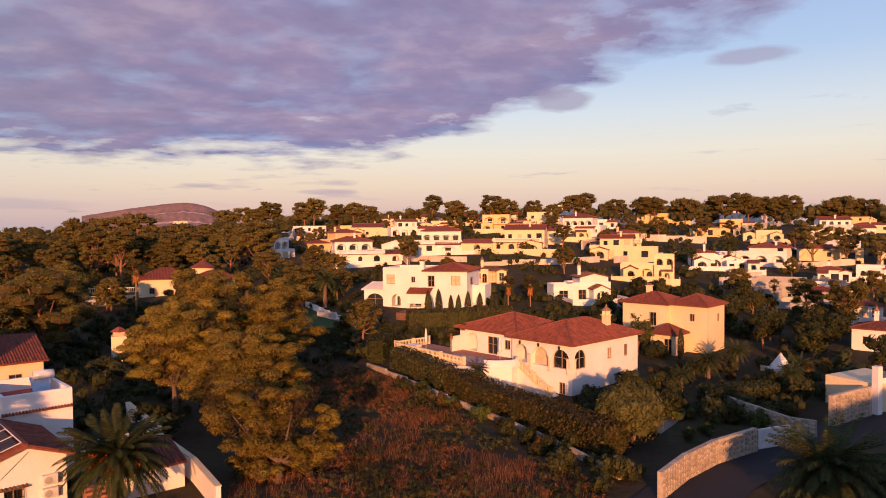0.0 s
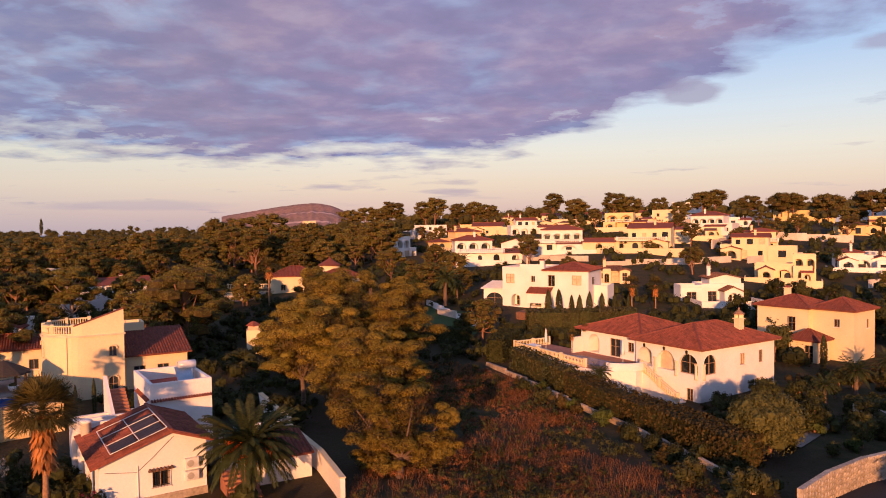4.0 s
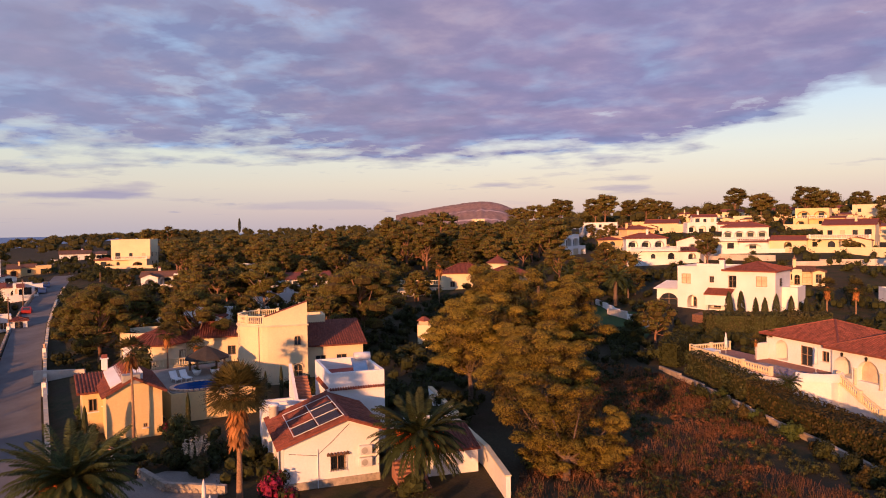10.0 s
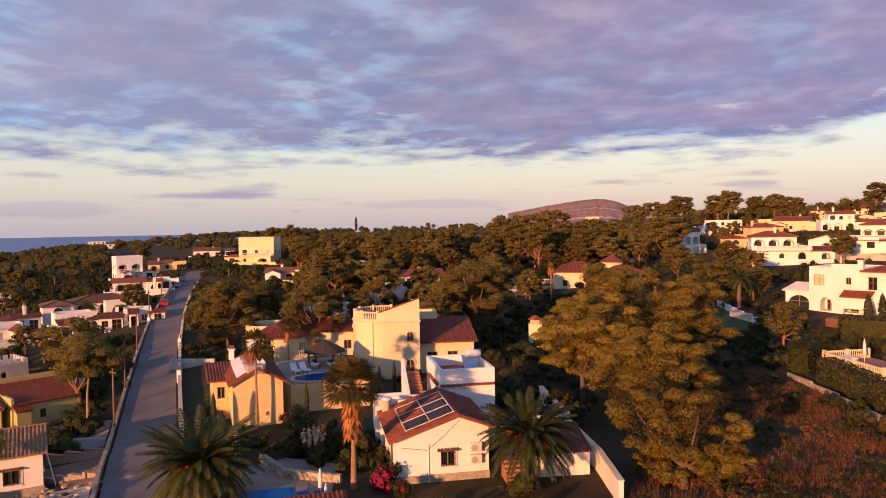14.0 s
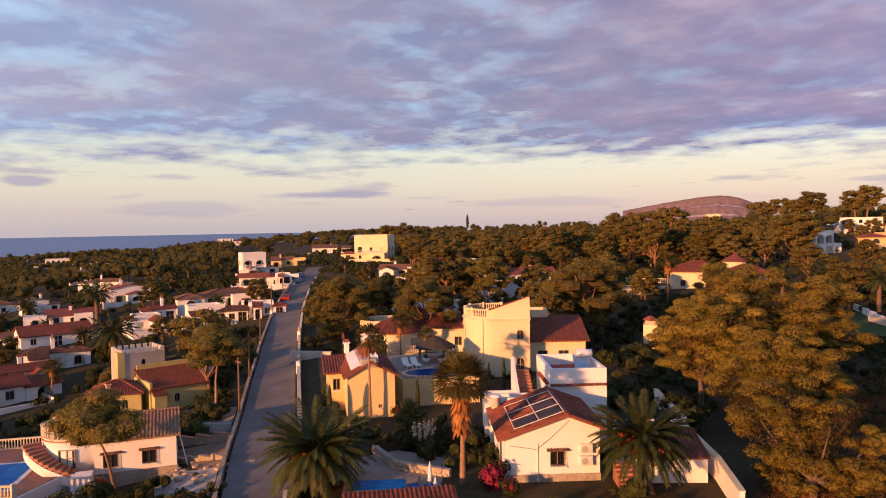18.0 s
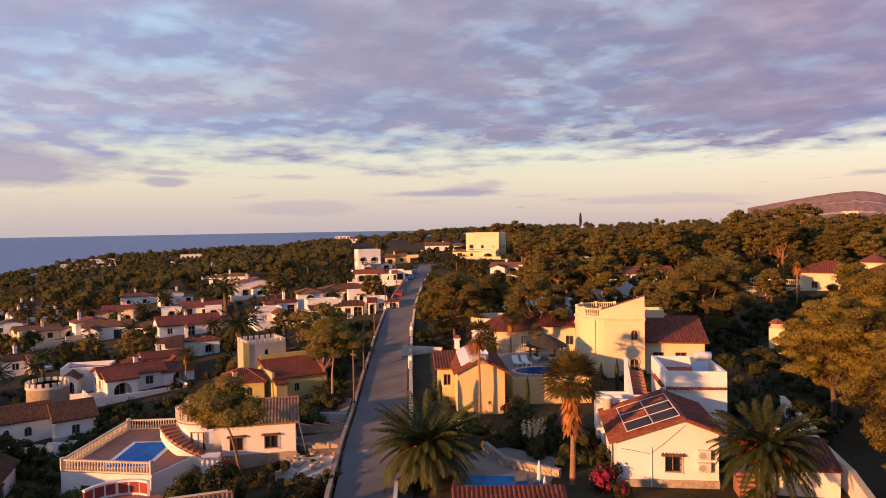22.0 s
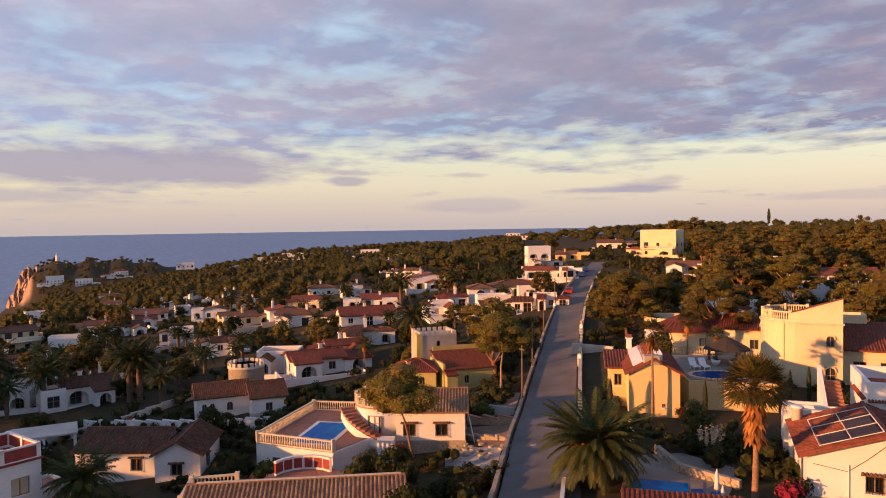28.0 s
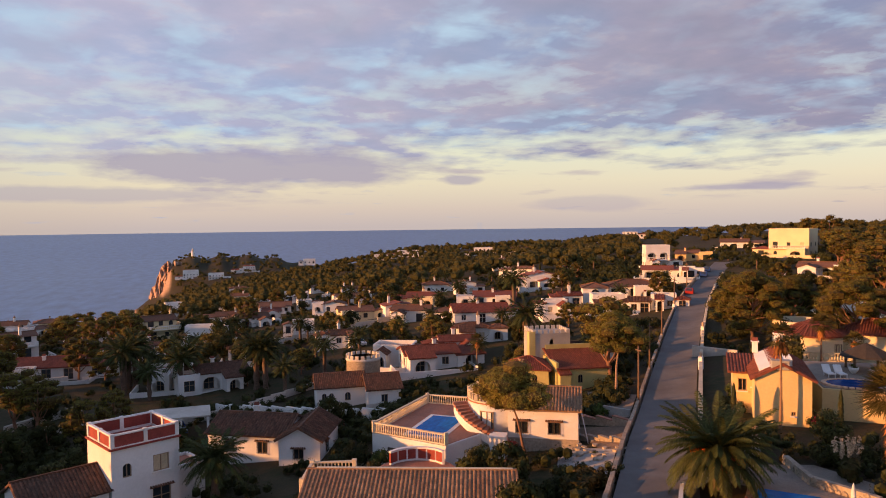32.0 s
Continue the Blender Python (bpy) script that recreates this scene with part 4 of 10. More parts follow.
def simple_house(x, y, heading, w, d, h, roof="gx", wall="white", tile="oldtile", style=0, near=False, z=None):
    """A villa seen from some way off: a main block, a side wing or porch, a chimney, and windows in rows."""
    r = random.Random(int(x * 13 + y * 7))
    near = near or math.hypot(x, y) < 165
    if x < -100 and y < 0.9 * -x:
        # the village: smaller blocks, whiter walls
        w, d = w * 0.88, d * 0.88
        wall = "white" if wall in ("grey", "peach") or wall == "cream" and r.random() < 0.6 else wall
        tile = r.choice(("oldtile", "oldtile", "tile"))
    two = h > 4.2
    label = f"{COLOURS[wall]} rendered {'two-storey' if two else 'single-storey'} villa with a {ROOFS[roof]}"
    hs = home(x, y, heading, label, z)
    ops = []
    rows = [0.9, 3.7] if two else [0.9]
    n = max(2, int(w / 3.4))
    for side, length, k in (("f", w, n), ("r", d, 2), ("l", d, 2)):
        for zi, z0 in enumerate(rows):
            for i in range(k):
                c = -length / 2 + length * (i + 0.5) / k
                kind = r.choice("wwwwxa") if side == "f" else r.choice("wwx ")
                if style == 1 and side == "f" and zi == 0:
                    ops.append((side, c, 0.15, length / k * 0.72, 2.3, "o"))
                elif style == 2 and side == "f" and zi == len(rows) - 1 and two:
                    ops.append((side, c, z0 - 0.6, length / k * 0.74, 2.2, "o"))
                elif kind != " ":
                    big = side == "f" and r.random() < 0.3
                    ops.append((side, c, z0 - (0.6 if big else 0), 1.6 if big else 1.1, 2.0 if big else 1.2, kind))
    pitch = min(w, d) / 2 * r.uniform(0.26, 0.34)
    trim = r.choice(("frame", "wframe"))
    if two and roof != "flat":
        # lower storey with a terrace, the upper one set back under a low roof
        low = [o for o in ops if o[2] < 2.4]
        high = [(sd, c * (0.74 if sd == "f" else 0.8), z0 - 2.95, min(ww, 1.5 if kind != "o" else 2.4), min(hh, h - 3.2 if kind != "o" else 2.2), kind) for sd, c, z0, ww, hh, kind in ops if z0 > 2.4]
        high = [o for o in high if o[2] + o[4] < h - 2.98 and o[2] > 0]
        wing(hs, 0, 0, 0, 0, w, d, 2.95, "flat", None, wall, tile, low, near, 0.2, trim, parapet=0.75)
        wing(hs, w * r.choice((-0.11, 0.11)), d * 0.09, 2.955, 0, w * 0.76, d * 0.8, h - 2.95, roof, pitch * 0.8, wall, tile, high, near, 0.4, trim)
    else:
        wing(hs, 0, 0, 0, 0, w, d, h, roof, pitch, wall, tile, ops, near, 0.35, trim, parapet=0.7 if roof == "flat" else 0)
    sx = r.choice((-1, 1))
    ww, dd, hh = w * r.uniform(0.4, 0.6), d * r.uniform(0.5, 0.8), min(h, 2.9) * r.uniform(0.85, 1.0)
    rf = r.choice(("gy", "gx", "shed", "flat", "hip"))
    wing(hs, sx * (w / 2 + ww / 2 - 0.2), -d * r.uniform(0.05, 0.4), 0, 0, ww, dd, hh, rf, min(ww, dd) / 2 * 0.3, wall, tile, [("f", 0, 0.5, min(1.8, ww * 0.5), 1.7, r.choice("wao"))], near, 0.3, parapet=0.6 if rf == "flat" else 0)
    if r.random() < 0.7 and math.hypot(x, y) < 330:
        ww, dd = w * r.uniform(0.3, 0.5), r.uniform(2.4, 3.6)
        wing(hs, -sx * w * r.uniform(0.1, 0.3), -d / 2 - dd / 2 + 0.15, 0, 0, ww, dd, 2.5, r.choice(("flat", "shed", "gy")), 0.7, wall, tile, [("f", 0, 0.15, ww * 0.6, 2.0, "o")], near, 0.25, parapet=0.5)
    if r.random() < 0.65:
        x0, x1, y0 = -w * 0.75, w * 0.75, -d / 2 - r.uniform(4.5, 6.5)
        put("terrace_wall", bent_bar([(x0, -d * 0.2, 0), (x0, y0, 0), (x1, y0, 0), (x1, -d * 0.3, 0)], 0.22, -1.5, 1.0).done("terrace_wall", M[wall if wall != "ochre" else "cream"]), hs)
    if roof != "flat":
        chimney(hs, r.uniform(-0.3, 0.3) * w, r.uniform(-0.2, 0.25) * d, h + 0.2, 1.5, 0.55, r.choice(("pot", "lantern")), wall)
    if two and style in (0, 2) and r.random() < 0.6:
        sl = Solid().box(-w * 0.45, -d / 2 - 1.5, 2.75, w * 0.45, -d / 2 - 0.003, 2.93)
        put("balcony", sl.done("balcony", M[wall]), hs)
        balustrade(hs, [(-w * 0.45 + 0.15, -d / 2 - 1.35, 2.93), (w * 0.45 - 0.15, -d / 2 - 1.35, 2.93)], 0.9, "white", 0.5)
    return hs


# ---- plants ----
def leaf_cloud(rng, centres, radii, count, size, outward=0.7, long=2.1, hollow=0.55, top=0.0):
    """Small leaf cards gathered on clumps. centres (n,3), radii (n,3)."""
    k = rng.integers(0, len(centres), count)
    d = rng.normal(size=(count, 3))
    d /= np.linalg.norm(d, axis=1)[:, None]
    if top:
        d[:, 2] = np.where((d[:, 2] < -0.15) & (rng.uniform(0, 1, count) < top), -d[:, 2], d[:, 2])
    r = rng.uniform(hollow, 1.05, count)[:, None] ** 0.7
    p = centres[k] + d * r * radii[k]
    nrm = d * outward * 1.5 + np.array([0, 0, 0.25]) + rng.normal(size=(count, 3)) * 0.42
    nrm /= np.linalg.norm(nrm, axis=1)[:, None]
    a = np.cross(nrm, rng.normal(size=(count, 3)))
    a /= np.linalg.norm(a, axis=1)[:, None]
    b = np.cross(nrm, a)
    s = (size * rng.uniform(0.6, 1.35, count))[:, None]
    w = s / long
    return np.stack([p - a * s * 0.5 + b * w * 0.5, p + a * s * 0.6, p - a * s * 0.4 - b * w * 0.55], axis=1)


def cores(centres, radii, scale=0.74):
    """Rounded dark inner masses of the clumps, as loose quads."""
    th = np.linspace(0, 2 * np.pi, 6)
    ph = np.linspace(-np.pi / 2, np.pi / 2, 4)
    g = np.array([[[np.cos(p) * np.cos(t), np.cos(p) * np.sin(t), np.sin(p)] for t in th] for p in ph])
    q = np.array([[g[j, i], g[j, i + 1], g[j + 1, i + 1], g[j + 1, i]] for j in range(3) for i in range(5)])
    q = np.concatenate([q[:, (0, 1, 2)], q[:, (0, 2, 3)]])
    return (q[None] * (radii * scale)[:, None, None, :] + centres[:, None, None, :]).reshape(-1, 3, 3)


def pine_parts(seed, height, spread, flat, clumps, count, size, bare=0.45, lean=0.0, leaf="pine", bark="bark", clump=0.26):
    """An Aleppo pine: leaning, forked trunk with limbs that end in clumps of needles."""
    rng = np.random.default_rng(seed)
    s = Solid()
    top = Vector((lean, lean * 0.3, height * 0.82))
    bend = 0.3 if bare > 0.6 else 1.0
    n = 6
    pts = [Vector((0, 0, -0.6)).lerp(top, i / n) + Vector((math.sin(i * 1.7 + seed) * 0.05 * bend * height * (i / n), math.cos(i * 1.3 + seed) * 0.04 * bend * height * (i / n), 0)) for i in range(n + 1)]
    rad = [height * (0.022 if bare > 0.6 else 0.034) * (1 - 0.82 * i / n) for i in range(n + 1)]
    s.tube(pts, rad, 7)
    cs, rs = [], []
    for c in range(clumps):
        u = (c + 0.5) / clumps
        a = c * 2.399 + rng.uniform(-0.5, 0.5)
        zz = bare + (1 - bare) * u ** 0.8
        wide = math.sin(math.pi * min(1, max(0.12, (zz - bare) / (1 - bare) * 0.75 + 0.22))) ** 0.7 if flat < 0.5 else (0.55 + 0.45 * math.sin(math.pi * u)) 
        d = spread * wide * math.sqrt(rng.uniform(0.12, 1.0))
        z = height * zz * (1 - flat * 0.10 * (d / spread) ** 2) * rng.uniform(0.94, 1.03)
        p = Vector((math.cos(a) * d + lean * zz, math.sin(a) * d, z))
        cs.append(p)
        q = spread * clump * rng.uniform(0.75, 1.35)
        rs.append((q * 1.15, q * 1.15, q * (0.72 - 0.2 * flat)))
        if c % 2 == 0:
            st = pts[n - 1 if bare > 0.6 else min(n - 1, 2 + int(u * 3))]
            mid = st.lerp(p, 0.55) + Vector((0, 0, -0.04 * height))
            s.tube([st, mid, p], [height * 0.012, height * 0.008, height * 0.003], 5)
    cs, rs = np.array([tuple(c) for c in cs]), np.array(rs)
    tufts, size_of = tufted(rng, cs, rs)
    outer = np.concatenate([leaf_cloud(rng, tufts, size_of, count // 2, size, 1.1, 2.4, 0.7, 0.6), leaf_cloud(rng, cs, rs, count // 2, size, 1.1, 2.4, 0.75, 0.7)])
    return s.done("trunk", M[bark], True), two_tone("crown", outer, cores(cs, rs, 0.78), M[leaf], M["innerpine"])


def tufted(rng, cs, rs, k=5):
    """Smaller tufts over the outside of each clump, fewer below than above."""
    d = rng.normal(size=(len(cs) * k, 3))
    d[:, 2] = d[:, 2] * 0.8 + 0.35
    d /= np.linalg.norm(d, axis=1)[:, None]
    r = np.repeat(rs, k, axis=0)
    return np.repeat(cs, k, axis=0) + d * r * 0.72, r * rng.uniform(0.3, 0.52, (len(d), 1))


def lobed_pine(seed, lobes, count, size, bark="bark"):
    """A large bushy pine: a short forked trunk, limbs to each mass of the crown, and tufts of needles over the masses."""
    rng = np.random.default_rng(seed)
    s = Solid()
    big = np.array([p[:3] for p in lobes])
    rad = np.array([(p[3], p[3], p[3] * 0.78) for p in lobes])
    heart = Vector(big.mean(axis=0))
    fork = Vector((heart.x * 0.5, heart.y * 0.5, max(1.0, heart.z * 0.45)))
    s.tube([(0, 0, -0.6), (fork.x * 0.5 + 0.1, fork.y * 0.5, fork.z * 0.5), fork], [0.3, 0.24, 0.19], 7)
    for p in big:
        q = Vector(p)
        s.tube([fork, fork.lerp(q, 0.5) + Vector((0, 0, -0.3)), q], [0.13, 0.09, 0.04], 5)
    n = max(6, 66 // len(lobes) + 4)
    cs, rs = tufted(rng, big, rad, n)
    rs = np.clip(rs, 0.45, 1.0) * np.array([1.1, 1.1, 0.7])
    cs = cs + (cs - np.repeat(big, n, axis=0)) * rng.uniform(0.15, 0.8, (len(cs), 1))
    tufts, sizes = tufted(rng, cs, rs, 5)
    outer = np.concatenate([leaf_cloud(rng, tufts, sizes, count // 2, size, 1.5, 3.0, 0.75, 0.75), leaf_cloud(rng, cs, rs, count // 2, size, 1.6, 3.0, 0.85, 0.8)])
    # inner needles whose darker colour holds the shade within the crown
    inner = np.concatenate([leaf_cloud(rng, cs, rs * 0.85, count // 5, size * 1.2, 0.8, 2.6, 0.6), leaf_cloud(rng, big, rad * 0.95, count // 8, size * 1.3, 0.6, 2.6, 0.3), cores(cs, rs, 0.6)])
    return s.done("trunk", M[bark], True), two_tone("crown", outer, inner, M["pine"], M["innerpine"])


def tree_thing(name, label, parts, category="tree", group="trees"):
    ob = base(name, 0, 0, -500, 0, label, category, group)
    for n, me in parts:
        put(n, me, ob)
    return ob


def broad_parts(seed, height, spread, clumps, count, size, leaf, bare=0.18):
    rng = np.random.default_rng(seed)
    s = Solid()
    s.tube([(0, 0, -0.5), (0.05 * height, 0, height * 0.3), (0, 0.04 * height, height * 0.75)], [height * 0.035, height * 0.025, height * 0.01], 6)
    d = rng.normal(size=(clumps, 3))
    d /= np.linalg.norm(d, axis=1)[:, None]
    c = d * np.array([spread, spread, height * (1 - bare) / 2]) * rng.uniform(0.35, 0.8, (clumps, 1)) + np.array([0, 0, height * (1 + bare) / 2])
    r = np.repeat(rng.uniform(0.26, 0.44, (clumps, 1)) * spread, 3, axis=1) * np.array([1, 1, 0.85])
    for p in c[:5]:
        s.tube([(0, 0, height * 0.3), tuple(p)], [height * 0.014, height * 0.004], 4)
    return s.done("trunk", M["bark"], True), quads("crown", np.concatenate([leaf_cloud(rng, c, r, count, size, 1.0, 1.7, 0.7), cores(c, r, 0.55)]), M[leaf])


def shrub_mesh(seed, w, h, count, size, leaf):
    rng = np.random.default_rng(seed)
    n = 9
    c = np.column_stack([rng.uniform(-0.6, 0.6, n) * w / 2, rng.uniform(-0.6, 0.6, n) * w / 2, rng.uniform(0.15, 0.72, n) * h])
    r = np.column_stack([rng.uniform(0.3, 0.55, n) * w / 2, rng.uniform(0.3, 0.55, n) * w / 2, rng.uniform(0.25, 0.4, n) * h])
    return quads("shrub", np.concatenate([leaf_cloud(rng, c, r, count, size, 1.0, 1.7, 0.7), cores(c, r, 0.6)]), M[leaf])


def cypress_parts(seed, height, w, count, size, leaf="cypress"):
    rng = np.random.default_rng(seed)
    z = rng.uniform(0.02, 1, count)
    rad = w / 2 * np.sin(np.clip(z * 0.9 + 0.1, 0, 1) * math.pi) ** 0.55 * rng.uniform(0.75, 1.1, count)
    a = rng.uniform(0, 6.283, count)
    p = np.column_stack([np.cos(a) * rad, np.sin(a) * rad, z * height])
    n = np.column_stack([np.cos(a), np.sin(a), np.full(count, 0.35)]) + rng.normal(size=(count, 3)) * 0.35
    t = np.column_stack([-np.sin(a), np.cos(a), np.zeros(count)])
    u = np.cross(n, t)
    u /= np.linalg.norm(u, axis=1)[:, None]
    s = (size * rng.uniform(0.7, 1.4, count))[:, None]
    cards = np.stack([p - u * s * 0.6, p + t * s * 0.28, p + u * s * 0.8, p - t * s * 0.28], axis=1)
    trunk = Solid().tube([(0, 0, -0.4), (0, 0, height * 0.5)], [0.14, 0.05], 6).done("trunk", M["bark"], True)
    return trunk, quads("crown", cards, M[leaf])


def frond(length, droop, leaflets, width, lift):
    """Cards of one feather frond along +X: a stem and rows of leaflets on either side."""
    out = []
    broad = 0.85 if leaflets > 60 else max(1.0, 34 / leaflets)

    def at_(u):
        return Vector((length * u * (1 - 0.18 * u * droop), 0, lift * length * u - droop * length * 0.62 * u * u))
    for i in range(5):
        a, b = at_(i / 5), at_((i + 1) / 5)
        w = 0.05 * (1 - i / 6)
        out.append([a + Vector((0, -w, 0)), a + Vector((0, w, 0)), b + Vector((0, w * 0.8, 0)), b + Vector((0, -w * 0.8, 0))])
    for i in range(leaflets):
        u = 0.14 + 0.86 * i / leaflets
        p, q = at_(u), at_(min(1, u + 0.06))
        d = (q - p).normalized()
        ln = width * math.sin(math.pi * (0.12 + 0.82 * u)) ** 0.6
        for sgn in (-1, 1):
            k = 1 + 0.25 * math.sin(i * 5.3 + sgn)
            tip = p + d * ln * 0.66 * k + Vector((0, sgn * ln * 0.66, -ln * 0.34 * (2 - k)))
            out.append([p, p.lerp(tip, 0.45) + d * 0.045 * broad, tip, p.lerp(tip, 0.4) - d * 0.034 * broad])
    return np.array([[tuple(v) for v in c] for c in out])


def turned(cards, m):
    r = np.array(m.to_3x3())
    return cards @ r.T + np.array(m.translation)


def date_palm_parts(seed, trunk_h, length, fronds, leaflets, width=0.55, fruit=True):
    """A Canary date palm: stout trunk, arching feather fronds, orange fruit stalks."""
    rng = random.Random(seed)
    s = Solid()
    n = 9
    prof = []
    for i in range(n):
        u = i / (n - 1)
        r = 0.34 + 0.05 * math.sin(i * 2.6) + 0.12 * max(0, u - 0.75) * 4
        prof.append((r, -0.4 + (trunk_h + 0.4) * u))
    s.lathe(prof, 10)
    cards = []
    for i in range(fronds):
        u = (i + 0.5) / fronds
        a = i * 2.39996
        lift = 1.25 - 1.38 * u + rng.uniform(-0.12, 0.12)
        droop = 0.62 + 0.38 * u + rng.uniform(-0.1, 0.15)
        c = frond(length * rng.uniform(0.85, 1.08) * (0.8 + 0.2 * math.sin(3.1 * u)), droop, leaflets, width, max(-0.4, lift))
        cards.append(turned(c, Matrix.Translation((0, 0, trunk_h)) @ Matrix.Rotation(a, 4, "Z") @ Matrix.Rotation(rng.uniform(-0.2, 0.2), 4, "X")))
    parts = [("trunk", s.done("trunk", M["datebark"], True)), ("frond_crown", quads("frond_crown", np.concatenate(cards), M["palm"]))]
    if fruit:
        g = np.random.default_rng(seed)
        m = 16
        an = np.arange(m) * 0.3927
        c = np.column_stack([np.cos(an) * 1.25, np.sin(an) * 1.25, np.full(m, trunk_h - 0.3) + g.uniform(-0.4, 0.3, m)])
        parts.append(("fruit_stalk", quads("fruit_stalk", leaf_cloud(g, c, np.full((m, 3), 0.55), 2600, 0.24, 0.3, 3.0, 0.1), M["fruit"])))
    return parts


def fan_palm_parts(seed, trunk_h, r, leaves, skirt=1.0, blades=11, girth=0.75):
    """A fan palm: thin trunk, a skirt of dead leaves, round fan leaves on stalks."""
    rng = random.Random(seed)
    s = Solid().tube([(0, 0, -0.4), (0.05, 0.02, trunk_h * 0.4), (0, 0, trunk_h)], [0.30 * girth, 0.2 * girth, 0.17 * girth], 9)
    live, dead = [], []
    for i in range(leaves):
        u = (i + 0.5) / leaves
        a = i * 2.39996
        pitch = 1.3 - 1.75 * u + rng.uniform(-0.15, 0.15)
        stalk = r * 0.5
        d = Vector((math.cos(a) * math.cos(pitch), math.sin(a) * math.cos(pitch), math.sin(pitch)))
        o = Vector((0, 0, trunk_h)) + d * stalk
        side = d.cross(Vector((0, 0, 1))).normalized()
        live.append([Vector((0, 0, trunk_h)) - side * 0.02, Vector((0, 0, trunk_h)) + side * 0.02, o + side * 0.02, o - side * 0.02])
        up = side.cross(d)
        for j in range(blades):
            b = -1.35 + 2.7 * j / (blades - 1)
            v = d * math.cos(b) + side * math.sin(b)
            tip = o + v * r * rng.uniform(0.48, 0.64) * (1 - 0.12 * abs(b)) - Vector((0, 0, r * rng.uniform(0.04, 0.2)))
            e = (v.cross(up)).normalized() * r * 0.022 * (17 / blades) ** 1.2
            live.append([o, o.lerp(tip, 0.55) + e, tip, o.lerp(tip, 0.55) - e])
    for i in range(int(190 * skirt)):
        a, z = rng.uniform(0, 6.283), trunk_h - rng.uniform(0.0, 1.7 * skirt + 0.3)
        o = Vector((math.cos(a) * 0.2, math.sin(a) * 0.2, z))
        t = o + Vector((math.cos(a) * rng.uniform(0.2, 0.75), math.sin(a) * rng.uniform(0.2, 0.75), -rng.uniform(0.7, 1.2)))
        e = Vector((-math.sin(a), math.cos(a), 0)) * 0.13
        dead.append([o - e * 0.4, o.lerp(t, 0.6) - e, t, o.lerp(t, 0.6) + e])
    arr = lambda q: np.array([[tuple(v) for v in c] for c in q])
    return [("trunk", s.done("trunk", M["palmbark"], True)), ("foliage", quads("foliage", arr(live), M["fanleaf"])), ("dead_skirt", quads("dead_skirt", arr(dead), M["deadpalm"]))]


PROTO = {}


def proto(key, name, label, parts, category="tree", group="trees"):
    PROTO.setdefault(key, []).append(tree_thing(name, label, parts, category, group))


def plant(key, x, y, size=1.0, turn=None, z=None, label="", pick=None, tall=1.0):
    r = random.Random(int(x * 31 + y * 17))
    p = PROTO[key][r.randrange(len(PROTO[key])) if pick is None else pick]
    ob = copy_thing(p, pose(x, y, land(x, y) if z is None else z, 0, 0, r.uniform(0, 360) if turn is None else turn) @ Matrix.Diagonal((size, size, size * tall, 1)))
    return tagged(ob, label=label)


def two(parts):
    return [("trunk", parts[0]), ("crown", parts[1])]


for i in range(4):
    proto("pine", "pine_tree", "tall umbrella pine with a rounded olive-green crown", two(pine_parts(20 + i, 11, 4.4, 0.6, 26, 2800, 0.41, 0.45, (i - 1.5) * 0.5, leaf="belt", clump=0.27)), group="pines")
for i in range(3):
    proto("lowpine", "pine_tree", "bushy pine with its crown near the ground", two(pine_parts(40 + i, 8.5, 4.0, 0.2, 30, 2800, 0.39, 0.22, leaf="belt", clump=0.25)), group="pines")
for i in range(3):
    proto("farpine", "pine_tree", "umbrella pine on the skyline", two(pine_parts(60 + i, 9 + i, 5.8 - i * 0.4, 0.55, 26, 2100, 0.62, 0.26 + 0.06 * i, (i - 1) * 0.7, leaf="belt", clump=0.32)), group="pines")
for i in range(3):
    proto("tree", "garden_tree", "dark evergreen garden tree", two(broad_parts(80 + i, 5.5, 2.6, 15, 1400, 0.37, ("darkleaf", "shrub", "darkleaf")[i])))
for i in range(4):
    proto("shrub", "shrub", "rounded evergreen garden shrub", [("foliage", shrub_mesh(100 + i, 2.6, 1.9, 900, 0.25, ("shrub", "darkleaf", "fresh", "hedge")[i]))], "shrub", "shrubs")
proto("flower", "bougainvillea", "bougainvillea bush covered in magenta flowers", [("foliage", shrub_mesh(120, 2.4, 1.9, 380, 0.3, "darkleaf")), ("blossom", shrub_mesh(121, 2.5, 2.1, 420, 0.2, "flower"))], "shrub", "shrubs")
for i in range(2):
    proto("cypress", "cypress", "slim dark cypress tree in a garden", two(cypress_parts(130 + i, 5, 1.1, 700, 0.3)), group="cypresses")
for i in range(2):
    proto("datepalm", "date_palm", "stout date palm with arching feather fronds", date_palm_parts(140 + i, 4.2, 3.6, 54, 32, 0.6, False), "palm", "palms")
proto("fardate", "date_palm", "date palm with arching fronds in a garden", date_palm_parts(150, 5.0, 3.2, 40, 12, 0.62, False), "palm", "palms")
for i in range(2):
    proto("fanpalm", "fan_palm", "tall fan palm with a skirt of dry leaves", fan_palm_parts(160 + i, 7.5, 2.4, 42, 1.0), "palm", "palms")
proto("farfan", "fan_palm", "thin fan palm above the roofs", fan_palm_parts(170, 7.5, 2.2, 34, 0.6, 8), "palm", "palms")


